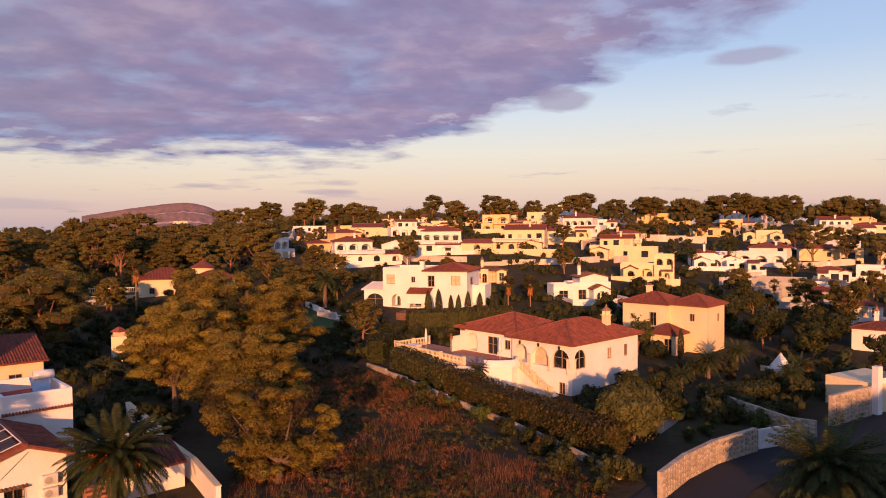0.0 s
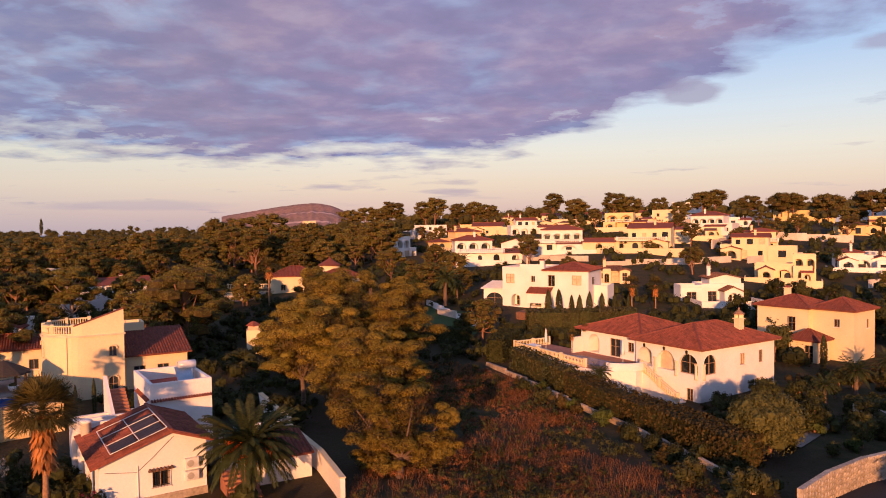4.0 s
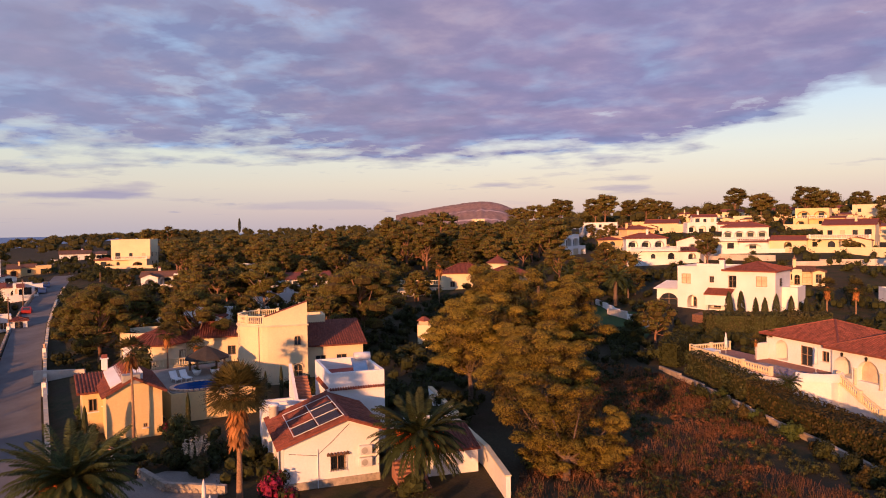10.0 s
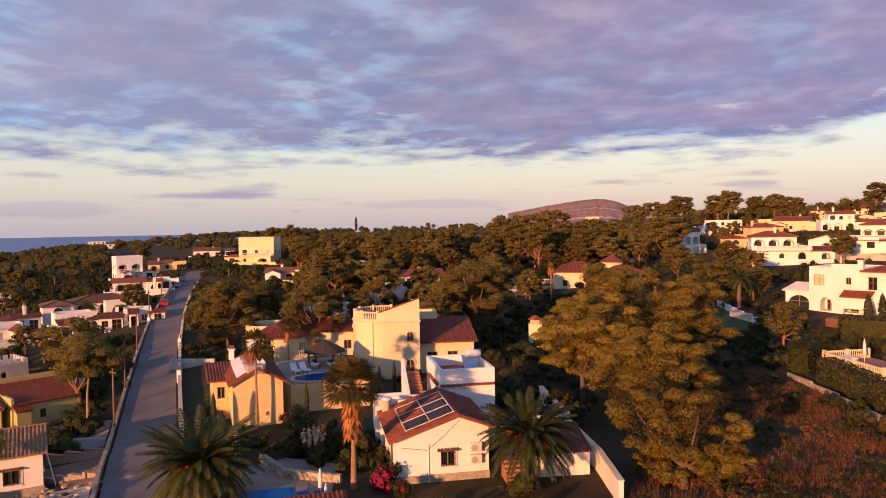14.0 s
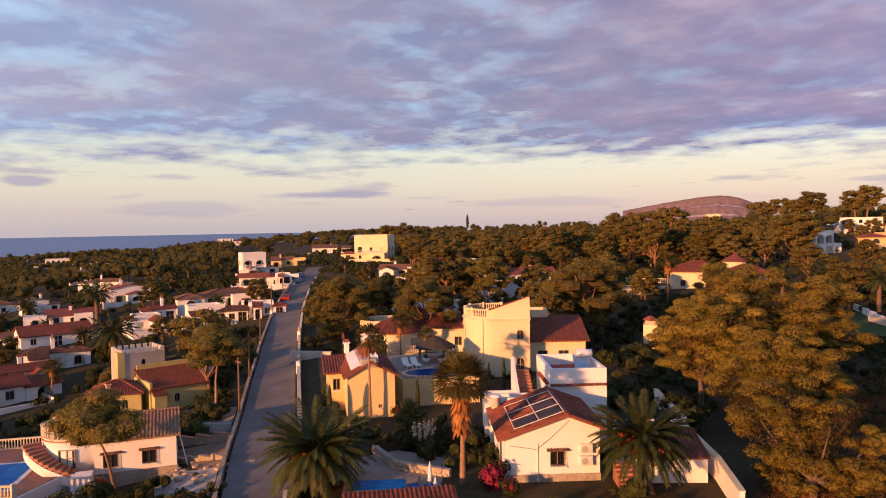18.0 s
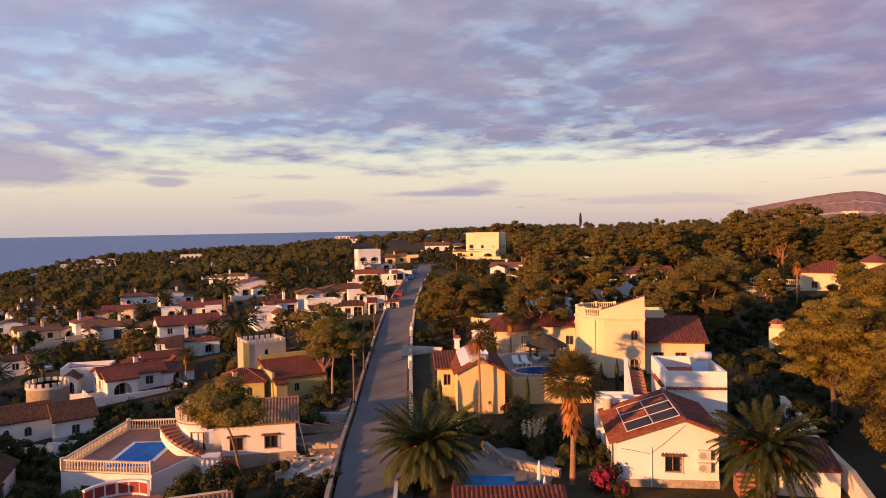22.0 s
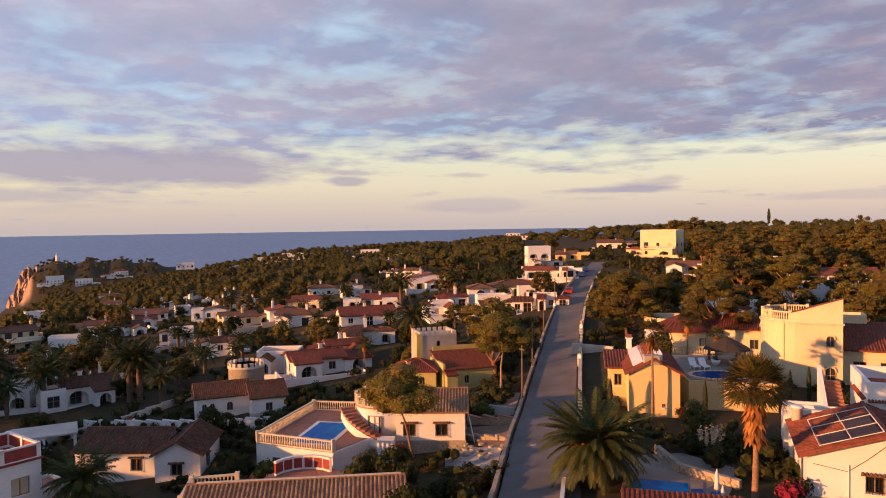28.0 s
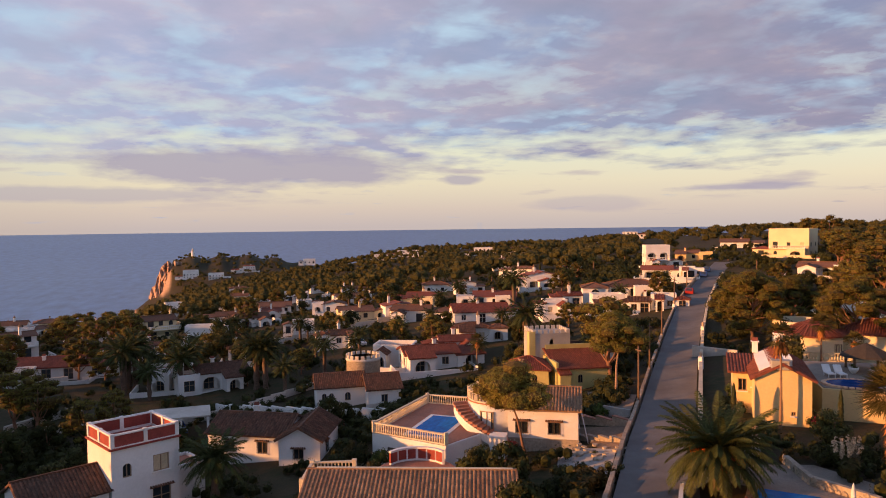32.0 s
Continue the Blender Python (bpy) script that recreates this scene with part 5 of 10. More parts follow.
def hedge(pts, w, h, leaf="hedge", label="clipped evergreen hedge along the garden wall", seed=1, size=0.26, dens=38):
    """A clipped hedge along a line: a woody core inside, and leaf cards over its faces."""
    rng = np.random.default_rng(seed)
    out, core = [], Solid()
    for (x0, y0), (x1, y1) in zip(pts, pts[1:]):
        ln = math.hypot(x1 - x0, y1 - y0)
        n = int(ln * (w + 2 * h) * dens)
        u, q = rng.uniform(0, 1, n), rng.uniform(0, w + 2 * h, n)
        side = np.where(q < h, -w / 2, np.where(q < h + w, q - h - w / 2, w / 2)) + rng.normal(size=n) * 0.06
        zz = np.where(q < h, q, np.where(q < h + w, h, 2 * h + w - q)) + rng.normal(size=n) * 0.06
        ex, ey = (x1 - x0) / ln, (y1 - y0) / ln
        ground = np.array([land(x0 + (x1 - x0) * k, y0 + (y1 - y0) * k) for k in np.linspace(0, 1, 12)])
        p = np.column_stack([x0 + (x1 - x0) * u - ey * side, y0 + (y1 - y0) * u + ex * side, zz + np.interp(u, np.linspace(0, 1, 12), ground)])
        nrm = np.column_stack([np.where(abs(side) >= w / 2 - 0.1, -ey * np.sign(side), 0), np.where(abs(side) >= w / 2 - 0.1, ex * np.sign(side), 0), np.where(zz > h - 0.1, 1.0, 0.15)])
        nrm = nrm + rng.normal(size=(n, 3)) * 0.4
        nrm /= np.linalg.norm(nrm, axis=1)[:, None]
        a = np.cross(nrm, rng.normal(size=(n, 3)))
        a /= np.linalg.norm(a, axis=1)[:, None]
        b = np.cross(nrm, a)
        s = (size * rng.uniform(0.6, 1.3, n))[:, None]
        out.append(np.stack([p - a * s * 0.5, p + b * s * 0.35, p + a * s * 0.5, p - b * s * 0.35], axis=1))
        m = int(w * h * dens)
        for end in (0, 1):
            q, zz = rng.uniform(-w / 2, w / 2, m), rng.uniform(0, h, m)
            o = np.column_stack([x0 + (x1 - x0) * end - ey * q, y0 + (y1 - y0) * end + ex * q, zz + ground[-end]]) + np.array([ex, ey, 0]) * ((2 * end - 1) * 0.12)
            t1 = rng.normal(size=(m, 3)) * np.array([0.4, 0.4, 1]) + np.array([-ey, ex, 0])
            t2 = rng.normal(size=(m, 3))
            t1 *= (size * 0.6 / np.linalg.norm(t1, axis=1))[:, None]
            t2 *= (size * 0.45 / np.linalg.norm(t2, axis=1))[:, None]
            out.append(np.stack([o - t1, o + t2, o + t1, o - t2], axis=1))
        for k in range(6):
            a0, a1 = k / 6, (k + 1) / 6
            pa = (x0 + (x1 - x0) * a0, y0 + (y1 - y0) * a0)
            pb = (x0 + (x1 - x0) * a1, y0 + (y1 - y0) * a1)
            core.beam((*pa, land(*pa) + h * 0.45), (*pb, land(*pb) + h * 0.45), w * 0.74, h * 0.86)
    ob = base("hedge", pts[0][0], pts[0][1], land(*pts[0]), 0, label, "hedge", "hedges")
    back = Matrix.Translation((-pts[0][0], -pts[0][1], -land(*pts[0])))
    put("inner_growth", core.done("inner_growth", M["darkleaf"]), ob, back)
    put("foliage", quads("foliage", np.concatenate(out), M[leaf]), ob, back)
    return ob


# ---- the houses nearest to the camera ----
def solar_panel(parent, m, w, h):
    s = Solid().box(-w / 2, -h / 2, 0, w / 2, h / 2, 0.05)
    return put("solar_panel", s.done("solar_panel", M["panel"]), parent, m)


def solar_house():
    """White gabled cottage, its ridge set off the middle, with solar panels on the longer slope."""
    hs = base("house", -24.5, 40.9, -17.05, 43, "white rendered cottage with solar panels on its red-tiled roof", "house", "villas")
    xl, xr, ln = -4.1, 2.2, 7.4
    zl, zt, zr = 3.0, 4.4, 3.6
    s = Solid()
    shell = wall_shell(xr - xl, ln, zl, [("f", 0.35, 1.05, 1.0, 1.0, "w"), ("l", -1.6, 0.6, 0.9, 1.5, "w"), ("l", 1.2, 0.1, 1.0, 2.1, "d")])
    off = Vector(((xl + xr) / 2, ln / 2, 0))
    s.add([Vector(v) + off for v in shell.v], shell.f)
    for y in (0, ln):
        s.add([(xl, y, zl), (xr, y, zl), (xr, y, zr), (0, y, zt)], [(0, 1, 2, 3)])
    s.add([(xr, 0, zl), (xr, ln, zl), (xr, ln, zr), (xr, 0, zr)], [(0, 1, 2, 3)])
    put("wall", s.done("wall", M["white"]), hs)
    w = fit_window(hs, pose(off.x + 0.35, 0.13, 1.05), 1.0, 1.0, "w", "frame", False)
    grille(hs, pose(off.x + 0.35, 0.13, 1.05), 1.0, 1.0)
    hood(hs, pose(off.x + 0.35, 0.13, 1.05), 1.0, 1.0)
    fit_window(hs, pose(xl + 0.13, off.y + 1.6, 0.6, 0, 0, 270), 0.9, 1.5, "w", "frame", False)
    fit_window(hs, pose(xl + 0.13, off.y - 1.2, 0.1, 0, 0, 270), 1.0, 2.1, "d", "frame", False)
    for yy in (off.y + 1.6, off.y - 1.2):
        hood(hs, pose(xl + 0.13, yy, 0.4, 0, 0, 270), 1.0, 1.9)
    r, ribs = Solid(), Solid()
    k = (zt - zl) / -xl
    slope(r, ribs, [(xl - 0.5, ln + 0.3, zl - 0.5 * k + 0.14), (xl - 0.5, -0.35, zl - 0.5 * k + 0.14), (0, -0.35, zt + 0.14), (0, ln + 0.3, zt + 0.14)], True)
    slope(r, ribs, [(xr + 0.4, -0.35, zr - 0.17 + 0.14), (xr + 0.4, ln + 0.3, zr - 0.17 + 0.14), (0, ln + 0.3, zt + 0.14), (0, -0.35, zt + 0.14)], True)
    ribs.beam((0, -0.35, zt + 0.2), (0, ln + 0.3, zt + 0.2), 0.24, 0.14)
    top = put("roof", r.done("roof", M["tile"]), hs)
    tagged(put("roof_tiling", ribs.done("roof_tiling", M["tile"]), top), kind="stuff")
    tilt = math.degrees(math.atan(k))
    for i in range(2):
        for j in range(3):
            u, v = 0.95 + i * 1.62, 1.05 + j * 1.95
            for q in range(3):
                if (i, j, q) not in ((0, 2, 2), (1, 2, 2), (1, 2, 1), (0, 2, 1), (1, 1, 2), (1, 1, 1), (1, 1, 0), (1, 2, 0)):
                    solar_panel(hs, pose(-u - 0.05, v - 0.6 + q * 0.62, zt - (u + 0.05) * k + 0.27, 0, -tilt, 0), 1.5, 0.58)
    lift = 0.34
    for v in (0.1, 2.05, 4.0, 5.95):
        put("mounting_rail", Solid().beam((-0.15, v, zt - 0.15 * k + lift), (-3.45, v, zt - 3.45 * k + lift), 0.045, 0.04).done("mounting_rail", M["fabric"]), hs)
    for u in (0.15, 1.8, 3.45):
        put("mounting_rail", Solid().beam((-u, 0.1, zt - u * k + lift), (-u, 5.95, zt - u * k + lift), 0.045, 0.04).done("mounting_rail", M["fabric"]), hs)
    put("stone_base", Solid().box(xl - 0.05, -0.06, -1.5, xr + 0.05, ln, 0.55).done("stone_base", M["stone"]), hs)
    for i, z in enumerate((1.95, 1.15)):
        a = put("air_conditioner", Solid().box(-0.42, -0.34, 0, 0.42, 0, 0.6, 0.03).done("air_conditioner", M["carwhite"]), hs, pose(xr - 0.95, -0.004, z))
        put("fan_grille", Solid().lathe([(0.22, 0), (0.22, 0.02), (0.05, 0.03)], 12).done("fan_grille", M["grey"]), a, pose(-0.12, -0.342, 0.3, 90, 0, 0))
    put("cable", Solid().tube([(xl + 0.3, -0.03, 2.5), (-2.0, -0.03, 2.2), (-1.0, -0.03, 3.0), (0.2, -0.03, 4.1)], [0.015] * 4, 4).done("cable", M["iron"]), hs)
    put("drainpipe", Solid().tube([(-1.95, -0.05, 0.0), (-1.95, -0.05, 2.6)], [0.04] * 2, 6).done("drainpipe", M["white"]), hs)
    # low flat room and terrace wall behind the roof, with a round flue
    wing(hs, -2.4, 10.4, 0, 0, 4.4, 1.8, 3.0, "flat", wall="white", parapet=0.55)
    wing(hs, -2.6, ln + 1.0, 0, 0, 3.4, 1.6, 3.3, "flat", wall="white", parapet=0.5, ops=[("f", 0.6, 3.0, 0.4, 0.25, "w")])
    put("flue", Solid().lathe([(0.34, 0), (0.34, 1.3), (0.42, 1.32), (0.42, 1.45), (0.1, 1.5)], 12).done("flue", M["white"], True), hs, pose(-3.95, ln - 0.3, 2.7))
    # the taller white block with its roof terrace
    bx, by = 2.55, 11.05
    wing(hs, bx, by, 0, 0, 4.4, 6.4, 4.95, "flat", wall="white", parapet=0.95, floor_mat="oxide", ops=[("l", 1.2, 2.6, 0.7, 1.5, "a")])
    e = Solid()
    for i in range(22):
        x = bx - 2.2 + 4.4 * (i + 0.5) / 22
        e.add([(x - 0.09, by - 3.45, 4.58), (x, by - 3.45, 4.68), (x + 0.09, by - 3.45, 4.58), (x - 0.09, by - 3.202, 4.7), (x, by - 3.202, 4.8), (x + 0.09, by - 3.202, 4.7)], [(0, 1, 4, 3), (1, 2, 5, 4), (0, 2, 1), (0, 3, 5, 2)])
    put("tile_cornice", e.done("tile_cornice", M["tile"]), hs)
    e = Solid()
    for i in range(20):
        y = by - 2.9 + 4.5 * (i + 0.5) / 20
        e.add([(bx - 2.45, y - 0.09, 4.58), (bx - 2.45, y, 4.68), (bx - 2.45, y + 0.09, 4.58), (bx - 2.202, y - 0.09, 4.7), (bx - 2.202, y, 4.8), (bx - 2.202, y + 0.09, 4.7)], [(0, 1, 4, 3), (1, 2, 5, 4), (0, 2, 1)])
    put("tile_cornice", e.done("tile_cornice", M["tile"]), hs)
    for i in range(14):
        put("step", Solid().box(bx - 4.3, by - 2.6 + i * 0.32, 2.0, bx - 3.1, by - 2.28 + i * 0.32, 2.3 + i * 0.2).done("step", M["terra"]), hs)
    put("stair_wall", Solid().add([(bx - 4.55, by - 2.8, 0), (bx - 4.3, by - 2.8, 0), (bx - 4.3, by + 2.2, 0), (bx - 4.55, by + 2.2, 0), (bx - 4.55, by - 2.8, 2.9), (bx - 4.3, by - 2.8, 2.9), (bx - 4.3, by + 2.2, 5.9), (bx - 4.55, by + 2.2, 5.9)],
                                  [(0, 1, 5, 4), (1, 2, 6, 5), (2, 3, 7, 6), (3, 0, 4, 7), (4, 5, 6, 7), (3, 2, 1, 0)]).done("stair_wall", M["white"]), hs)
    # solar water heater on the terrace
    h = base("water_heater", 0, 0, 0, 0, "white solar water heater with a slanted panel", "water heater")
    h.matrix_basis = hs.matrix_basis @ pose(bx + 1.3, by + 0.6, 5.02)
    put("tank", Solid().lathe([(0.05, -0.7), (0.34, -0.66), (0.36, 0), (0.34, 0.66), (0.05, 0.7)], 14).done("tank", M["carwhite"], True), h, pose(0, 0, 1.35, 90, 0, 90))
    put("collector", Solid().box(-0.6, -0.95, 0, 0.6, 0.95, 0.08).done("collector", M["metal"]), h, pose(-0.35, -0.7, 0.62, 38, 0, 0))
    put("stand", Solid().beam((-0.5, 0, 0), (-0.5, 0, 1.1), 0.05).beam((-0.5, 0, 1.05), (0.5, 0, 1.05), 0.05).beam((0.5, 0, 0), (0.5, 0, 1.1), 0.05).done("stand", M["metal"]), h)


solar_house()


def tower_house():
    """Cream house with a round tower, a roof terrace behind balusters and a sloping crest wall."""
    hs = base("house", -50.0, 66.9, -17.3, 40, "cream rendered house with a round three-storey tower and roof terrace", "house", "villas")
    r, h = 3.7, 6.9
    n = 20
    plan = [(r, r), (r, -r), (0.0, -r)] + [(r * math.cos(radians(-90 - 180 * i / n)), r * math.sin(radians(-90 - 180 * i / n))) for i in range(1, n + 1)]
    plan = plan[::-1]
    put("tower_wall", Solid().prism(plan, -1.5, h).done("tower_wall", M["cream"]), hs)
    course = [(x * 1.035, y * 1.035) for x, y in plan]
    put("string_course", Solid().prism(course, h - 0.24, h - 0.08).done("string_course", M["balus"]), hs)
    # crest wall that climbs along the flat front
    pts = []
    n = 6
    for i in range(n + 1):
        x, top = -0.9 + (r + 0.9) * i / n, h + 0.85 + 1.55 * i / n
        y = -math.sqrt(r * r - x * x) if x < 0 else -r
        pts += [(x, y, h), (x, y + 0.25, h), (x, y + 0.25, top), (x, y, top)]
    c, f = Solid(), []
    for i in range(n):
        k = i * 4
        f += [(k, k + 4, k + 7, k + 3), (k + 3, k + 7, k + 6, k + 2), (k + 2, k + 6, k + 5, k + 1)]
    c.add(pts, f + [(0, 3, 2, 1), (n * 4, n * 4 + 1, n * 4 + 2, n * 4 + 3)])
    c.box(r - 0.25, -r + 0.25, h, r, r, h + 1.6)
    put("crest_wall", c.done("crest_wall", M["cream"]), hs)
    cap = Solid()
    for i in range(n):
        a, b = pts[i * 4 + 3], pts[i * 4 + 7]
        cap.beam((a[0], a[1] + 0.12, a[2] + 0.05), (b[0], b[1] + 0.12, b[2] + 0.05), 0.4, 0.1)
    put("tile_capping", cap.done("tile_capping", M["tile"]), hs)
    ring = [((r - 0.2) * math.cos(radians(a)), (r - 0.2) * math.sin(radians(a)), h + 0.01) for a in range(-106, -290, -12)]
    balustrade(hs, ring, 0.95, "cream", 0.24)
    put("terrace_floor", Solid().prism([(x * 0.92, y * 0.92) for x, y in plan], h + 0.004, h + 0.03).done("terrace_floor", M["terra"]), hs)
    for a, z, w, hh in ((0, 4.5, 0.75, 1.05), (0, 0.6, 0.95, 1.9), (-168, 4.5, 1.0, 1.7), (-170, 1.2, 1.0, 1.9)):
        m = pose(2.6, -r - 0.06, z) if a == 0 else pose(r * 0.985 * math.cos(radians(a)), r * 0.985 * math.sin(radians(a)), z, 0, 0, a + 90)
        fit_window(hs, m, w, hh, "a", "frame", False)
        q = Solid()
        for i in range(9):
            b0, b1 = math.pi * i / 9, math.pi * (i + 1) / 9
            q.beam((math.cos(b0) * w * 0.55, -0.06, hh * 0.75 + math.sin(b0) * w * 0.5), (math.cos(b1) * w * 0.55, -0.06, hh * 0.75 + math.sin(b1) * w * 0.5), 0.12, 0.12)
        put("arch_surround", q.done("arch_surround", M["cream"]), hs, m)
    put("downpipe", Solid().tube([(r * math.cos(-2.0) * 1.02, r * math.sin(-2.0) * 1.02, 0), (r * math.cos(-2.0) * 1.02, r * math.sin(-2.0) * 1.02, h)], [0.05] * 2, 6).done("downpipe", M["cream"]), hs)
    put("aerial", Solid().tube([(-1.2, 0, h), (-1.2, 0, h + 2.2)], [0.03] * 2, 5).beam((-1.6, 0, h + 2.0), (-0.8, 0, h + 2.0), 0.03).done("aerial", M["iron"]), hs)
    wing(hs, r + 3.3, 1.6, 0, 0, 6.6, 6.0, 4.0, "shed", 1.9, "cream", "tile", [("f", 0.8, 1.6, 1.2, 1.2, "w"), ("f", -1.6, 1.6, 1.2, 1.2, "w")])
    wing(hs, 4.2, 5.9, 0, 0, 5.0, 3.0, 6.3, "flat", wall="cream", parapet=0.5)


tower_house()


def yellow_house():
    """Ochre gabled house above a walled pool terrace."""
    hs = base("house", -46.9, 44.2, -17.3, 53, "ochre rendered house with a gabled roof, one slope clad in white", "house", "villas")
    w, ln, h, rise = 4.3, 9.0, 3.9, 1.15
    wing(hs, 0, ln / 2, 0, 0, w, ln, h, "gy", rise, "ochre", "tile", [("l", -2.9, 2.3, 0.9, 1.3, "w"), ("l", 0.2, 2.3, 0.9, 1.3, "w"), ("l", -2.9, 0.0, 1.0, 2.1, "d"), ("f", 0.8, 0.9, 0.35, 0.35, "w")], over=0.35)
    k = rise / (w / 2)
    put("white_cladding", Solid().add([(-1.75, 0.6, h + 0.55), (0.75, 0.6, h + rise + 0.45), (0.75, ln - 0.3, h + rise + 0.45), (-1.75, ln - 0.3, h + 0.55), (-1.75, 0.6, h + 0.1), (0.75, 0.6, h + rise - 0.4), (0.75, ln - 0.3, h + rise - 0.4), (-1.75, ln - 0.3, h + 0.1)],
                                      [(0, 1, 2, 3), (0, 4, 5, 1), (1, 5, 6, 2), (2, 6, 7, 3), (3, 7, 4, 0)]).done("white_cladding", M["white"]), hs)
    wing(hs, -w / 2 - 0.75, ln * 0.66, 0, 0, 1.6, 4.2, 3.6, "shed", 0.7, "ochre", "tile", [("f", 0, 1.9, 0.7, 1.1, "w")])
    put("roof_tank", Solid().box(-0.7, -0.5, 0, 0.7, 0.5, 0.75, 0.06).done("roof_tank", M["grey"]), hs, pose(-0.2, 0.25, h + rise - 0.35))
    chimney(hs, -1.6, ln - 0.5, h + 0.7, 1.0, 0.5, "pot", "white")
    chimney(hs, 0.4, ln - 0.2, h + 1.4, 1.1, 0.7, "pot", "white")
    # raised pool terrace beside the house
    t = base("pool_terrace", -47.7, 45.9, -17.3, 58, "raised paved terrace with an ochre retaining wall", "terrace")
    put("retaining_wall", Solid().prism([(2.6, 1.4), (10.0, 0.2), (11.5, 4.5), (11.5, 14), (2.6, 14)], -1.0, 2.65).done("retaining_wall", M["ochre"]), t)
    put("paving", Solid().prism([(2.75, 1.6), (9.9, 0.4), (11.3, 4.5), (11.3, 13.8), (2.75, 13.8)], 2.653, 2.72).done("paving", M["gravel"]), t)
    p = base("swimming_pool", 0, 0, 0, 0, "oval pool with dark blue water and scalloped brick edge", "pool")
    p.matrix_basis = t.matrix_basis @ pose(5.6, 3.1, 2.72)
    put("water", Solid().lathe([(1.0, 0.0), (1.0, 0.1)], 28).done("water", M["pooldark"]), p, Matrix.Diagonal((2.35, 1.75, 1, 1)))
    e = Solid()
    for i in range(30):
        a = 6.283 * i / 30
        e.prism([(2.5 * math.cos(a) + 0.24 * math.cos(b), 1.9 * math.sin(a) + 0.24 * math.sin(b)) for b in [q * 1.047 for q in range(6)]], 0.0, 0.14)
    put("brick_edge", e.done("brick_edge", M["peach"]), p)
    for i in range(2):
        lg = base("sun_lounger", 0, 0, 0, 0, "white sun lounger with a raised back", "lounger", "sun loungers by the pool")
        lg.matrix_basis = t.matrix_basis @ pose(4.3 + i * 0.95, 6.6, 2.72, 0, 0, 8)
        put("seat", Solid().box(-0.34, -0.9, 0.28, 0.34, 0.3, 0.36, 0.03).done("seat", M["fabric"]), lg)
        put("backrest", Solid().box(-0.34, 0, 0, 0.34, 0.75, 0.07, 0.03).done("backrest", M["fabric"]), lg, pose(0, 0.3, 0.33, 48, 0, 0))
        for sx in (-0.28, 0.28):
            for sy in (-0.8, 0.25):
                put("leg", Solid().box(sx - 0.03, sy - 0.03, 0, sx + 0.03, sy + 0.03, 0.28).done("leg", M["wframe"]), lg)
    g = base("gazebo", 0, 0, 0, 0, "open gazebo with a thatched pyramid roof", "gazebo")
    g.matrix_basis = t.matrix_basis @ pose(8.3, 9.8, 2.72) @ Matrix.Diagonal((0.92, 0.92, 0.72, 1))
    put("thatch_roof", Solid().lathe([(2.5, 1.9), (2.35, 2.15), (1.2, 2.95), (0.15, 3.6), (0.02, 3.7)], 10).done("thatch_roof", M["thatch"]), g)
    for sx in (-1.5, 1.5):
        for sy in (-1.5, 1.5):
            put("post", Solid().lathe([(0.13, 0), (0.12, 2.2)], 8, sx, sy).done("post", M["wood"]), g)
    for i, (x, y) in enumerate(((6.8, 8.2), (8.4, 7.6), (9.8, 8.0))):
        pot = base("plant_pot", 0, 0, 0, 0, "white bowl-shaped plant pot on the terrace", "plant pot", "plant pots on the terrace")
        pot.matrix_basis = t.matrix_basis @ pose(x, y, 2.72)
        put("bowl", Solid().lathe([(0.2, 0), (0.42, 0.35), (0.46, 0.55), (0.4, 0.56), (0.3, 0.45)], 12).done("bowl", M["fabric"], True), pot)
        put("plant", shrub_mesh(300 + i, 0.8, 0.6, 60, 0.16, "shrub"), pot, pose(0, 0, 0.4))


yellow_house()


def round_house():
    hs = base("house", -66.8, 66.8, -16.9, 47, "cream house with a round room under a conical tiled roof", "house", "villas")
    put("round_wall", Solid().lathe([(3.1, -1.5), (3.1, 3.3)], 28).done("round_wall", M["cream"], True), hs)
    put("cone_roof", Solid().lathe([(3.55, 3.15), (3.55, 3.32), (1.6, 4.35), (0.05, 4.95)], 22).done("cone_roof", M["tile"]), hs)
    rib = Solid()
    for i in range(64):
        a = 6.283 * i / 64
        rib.beam((3.6 * math.cos(a), 3.6 * math.sin(a), 3.33), ((1.6 if i % 2 else 0.3) * math.cos(a), (1.6 if i % 2 else 0.3) * math.sin(a), 4.4 if i % 2 else 4.9), 0.14, 0.1)
    tagged(put("roof_tiling", rib.done("roof_tiling", M["tile"]), hs), kind="stuff")
    for a in (-140, -40):
        fit_window(hs, pose(3.07 * math.cos(radians(a)), 3.07 * math.sin(radians(a)), 1.2, 0, 0, a + 90), 0.7, 1.2, "a", "frame", False)
    fit_window(hs, pose(2.6, -1.7, 0.1, 0, 0, 57), 1.1, 2.2, "d", "frame", False)
    wing(hs, 7.2, 3.5, 0, -10, 8.5, 6.5, 3.3, "hip", None, "cream", "tile", [("f", -1.5, 0.9, 1.0, 1.2, "w"), ("f", 2, 0.9, 1.0, 1.2, "w")])
    put("curved_wall", Solid().lathe([(3.4, 0), (3.4, 4.0), (3.15, 4.0), (3.15, 0)], 24, -1.2, 6.5, 0.8, 4.2).done("curved_wall", M["cream"], True), hs)
    balustrade(hs, [(-3.8, -4.4, 0.9), (0.5, -5.0, 0.9), (3.6, -4.2, 0.9)], 0.9, "cream", 0.28)
    put("terrace", Solid().prism([(-4, -4.6), (0.5, -5.2), (3.8, -4.4), (3.8, -1), (-4, -1)], -1.5, 0.9).done("terrace", M["cream"]), hs)


round_house()


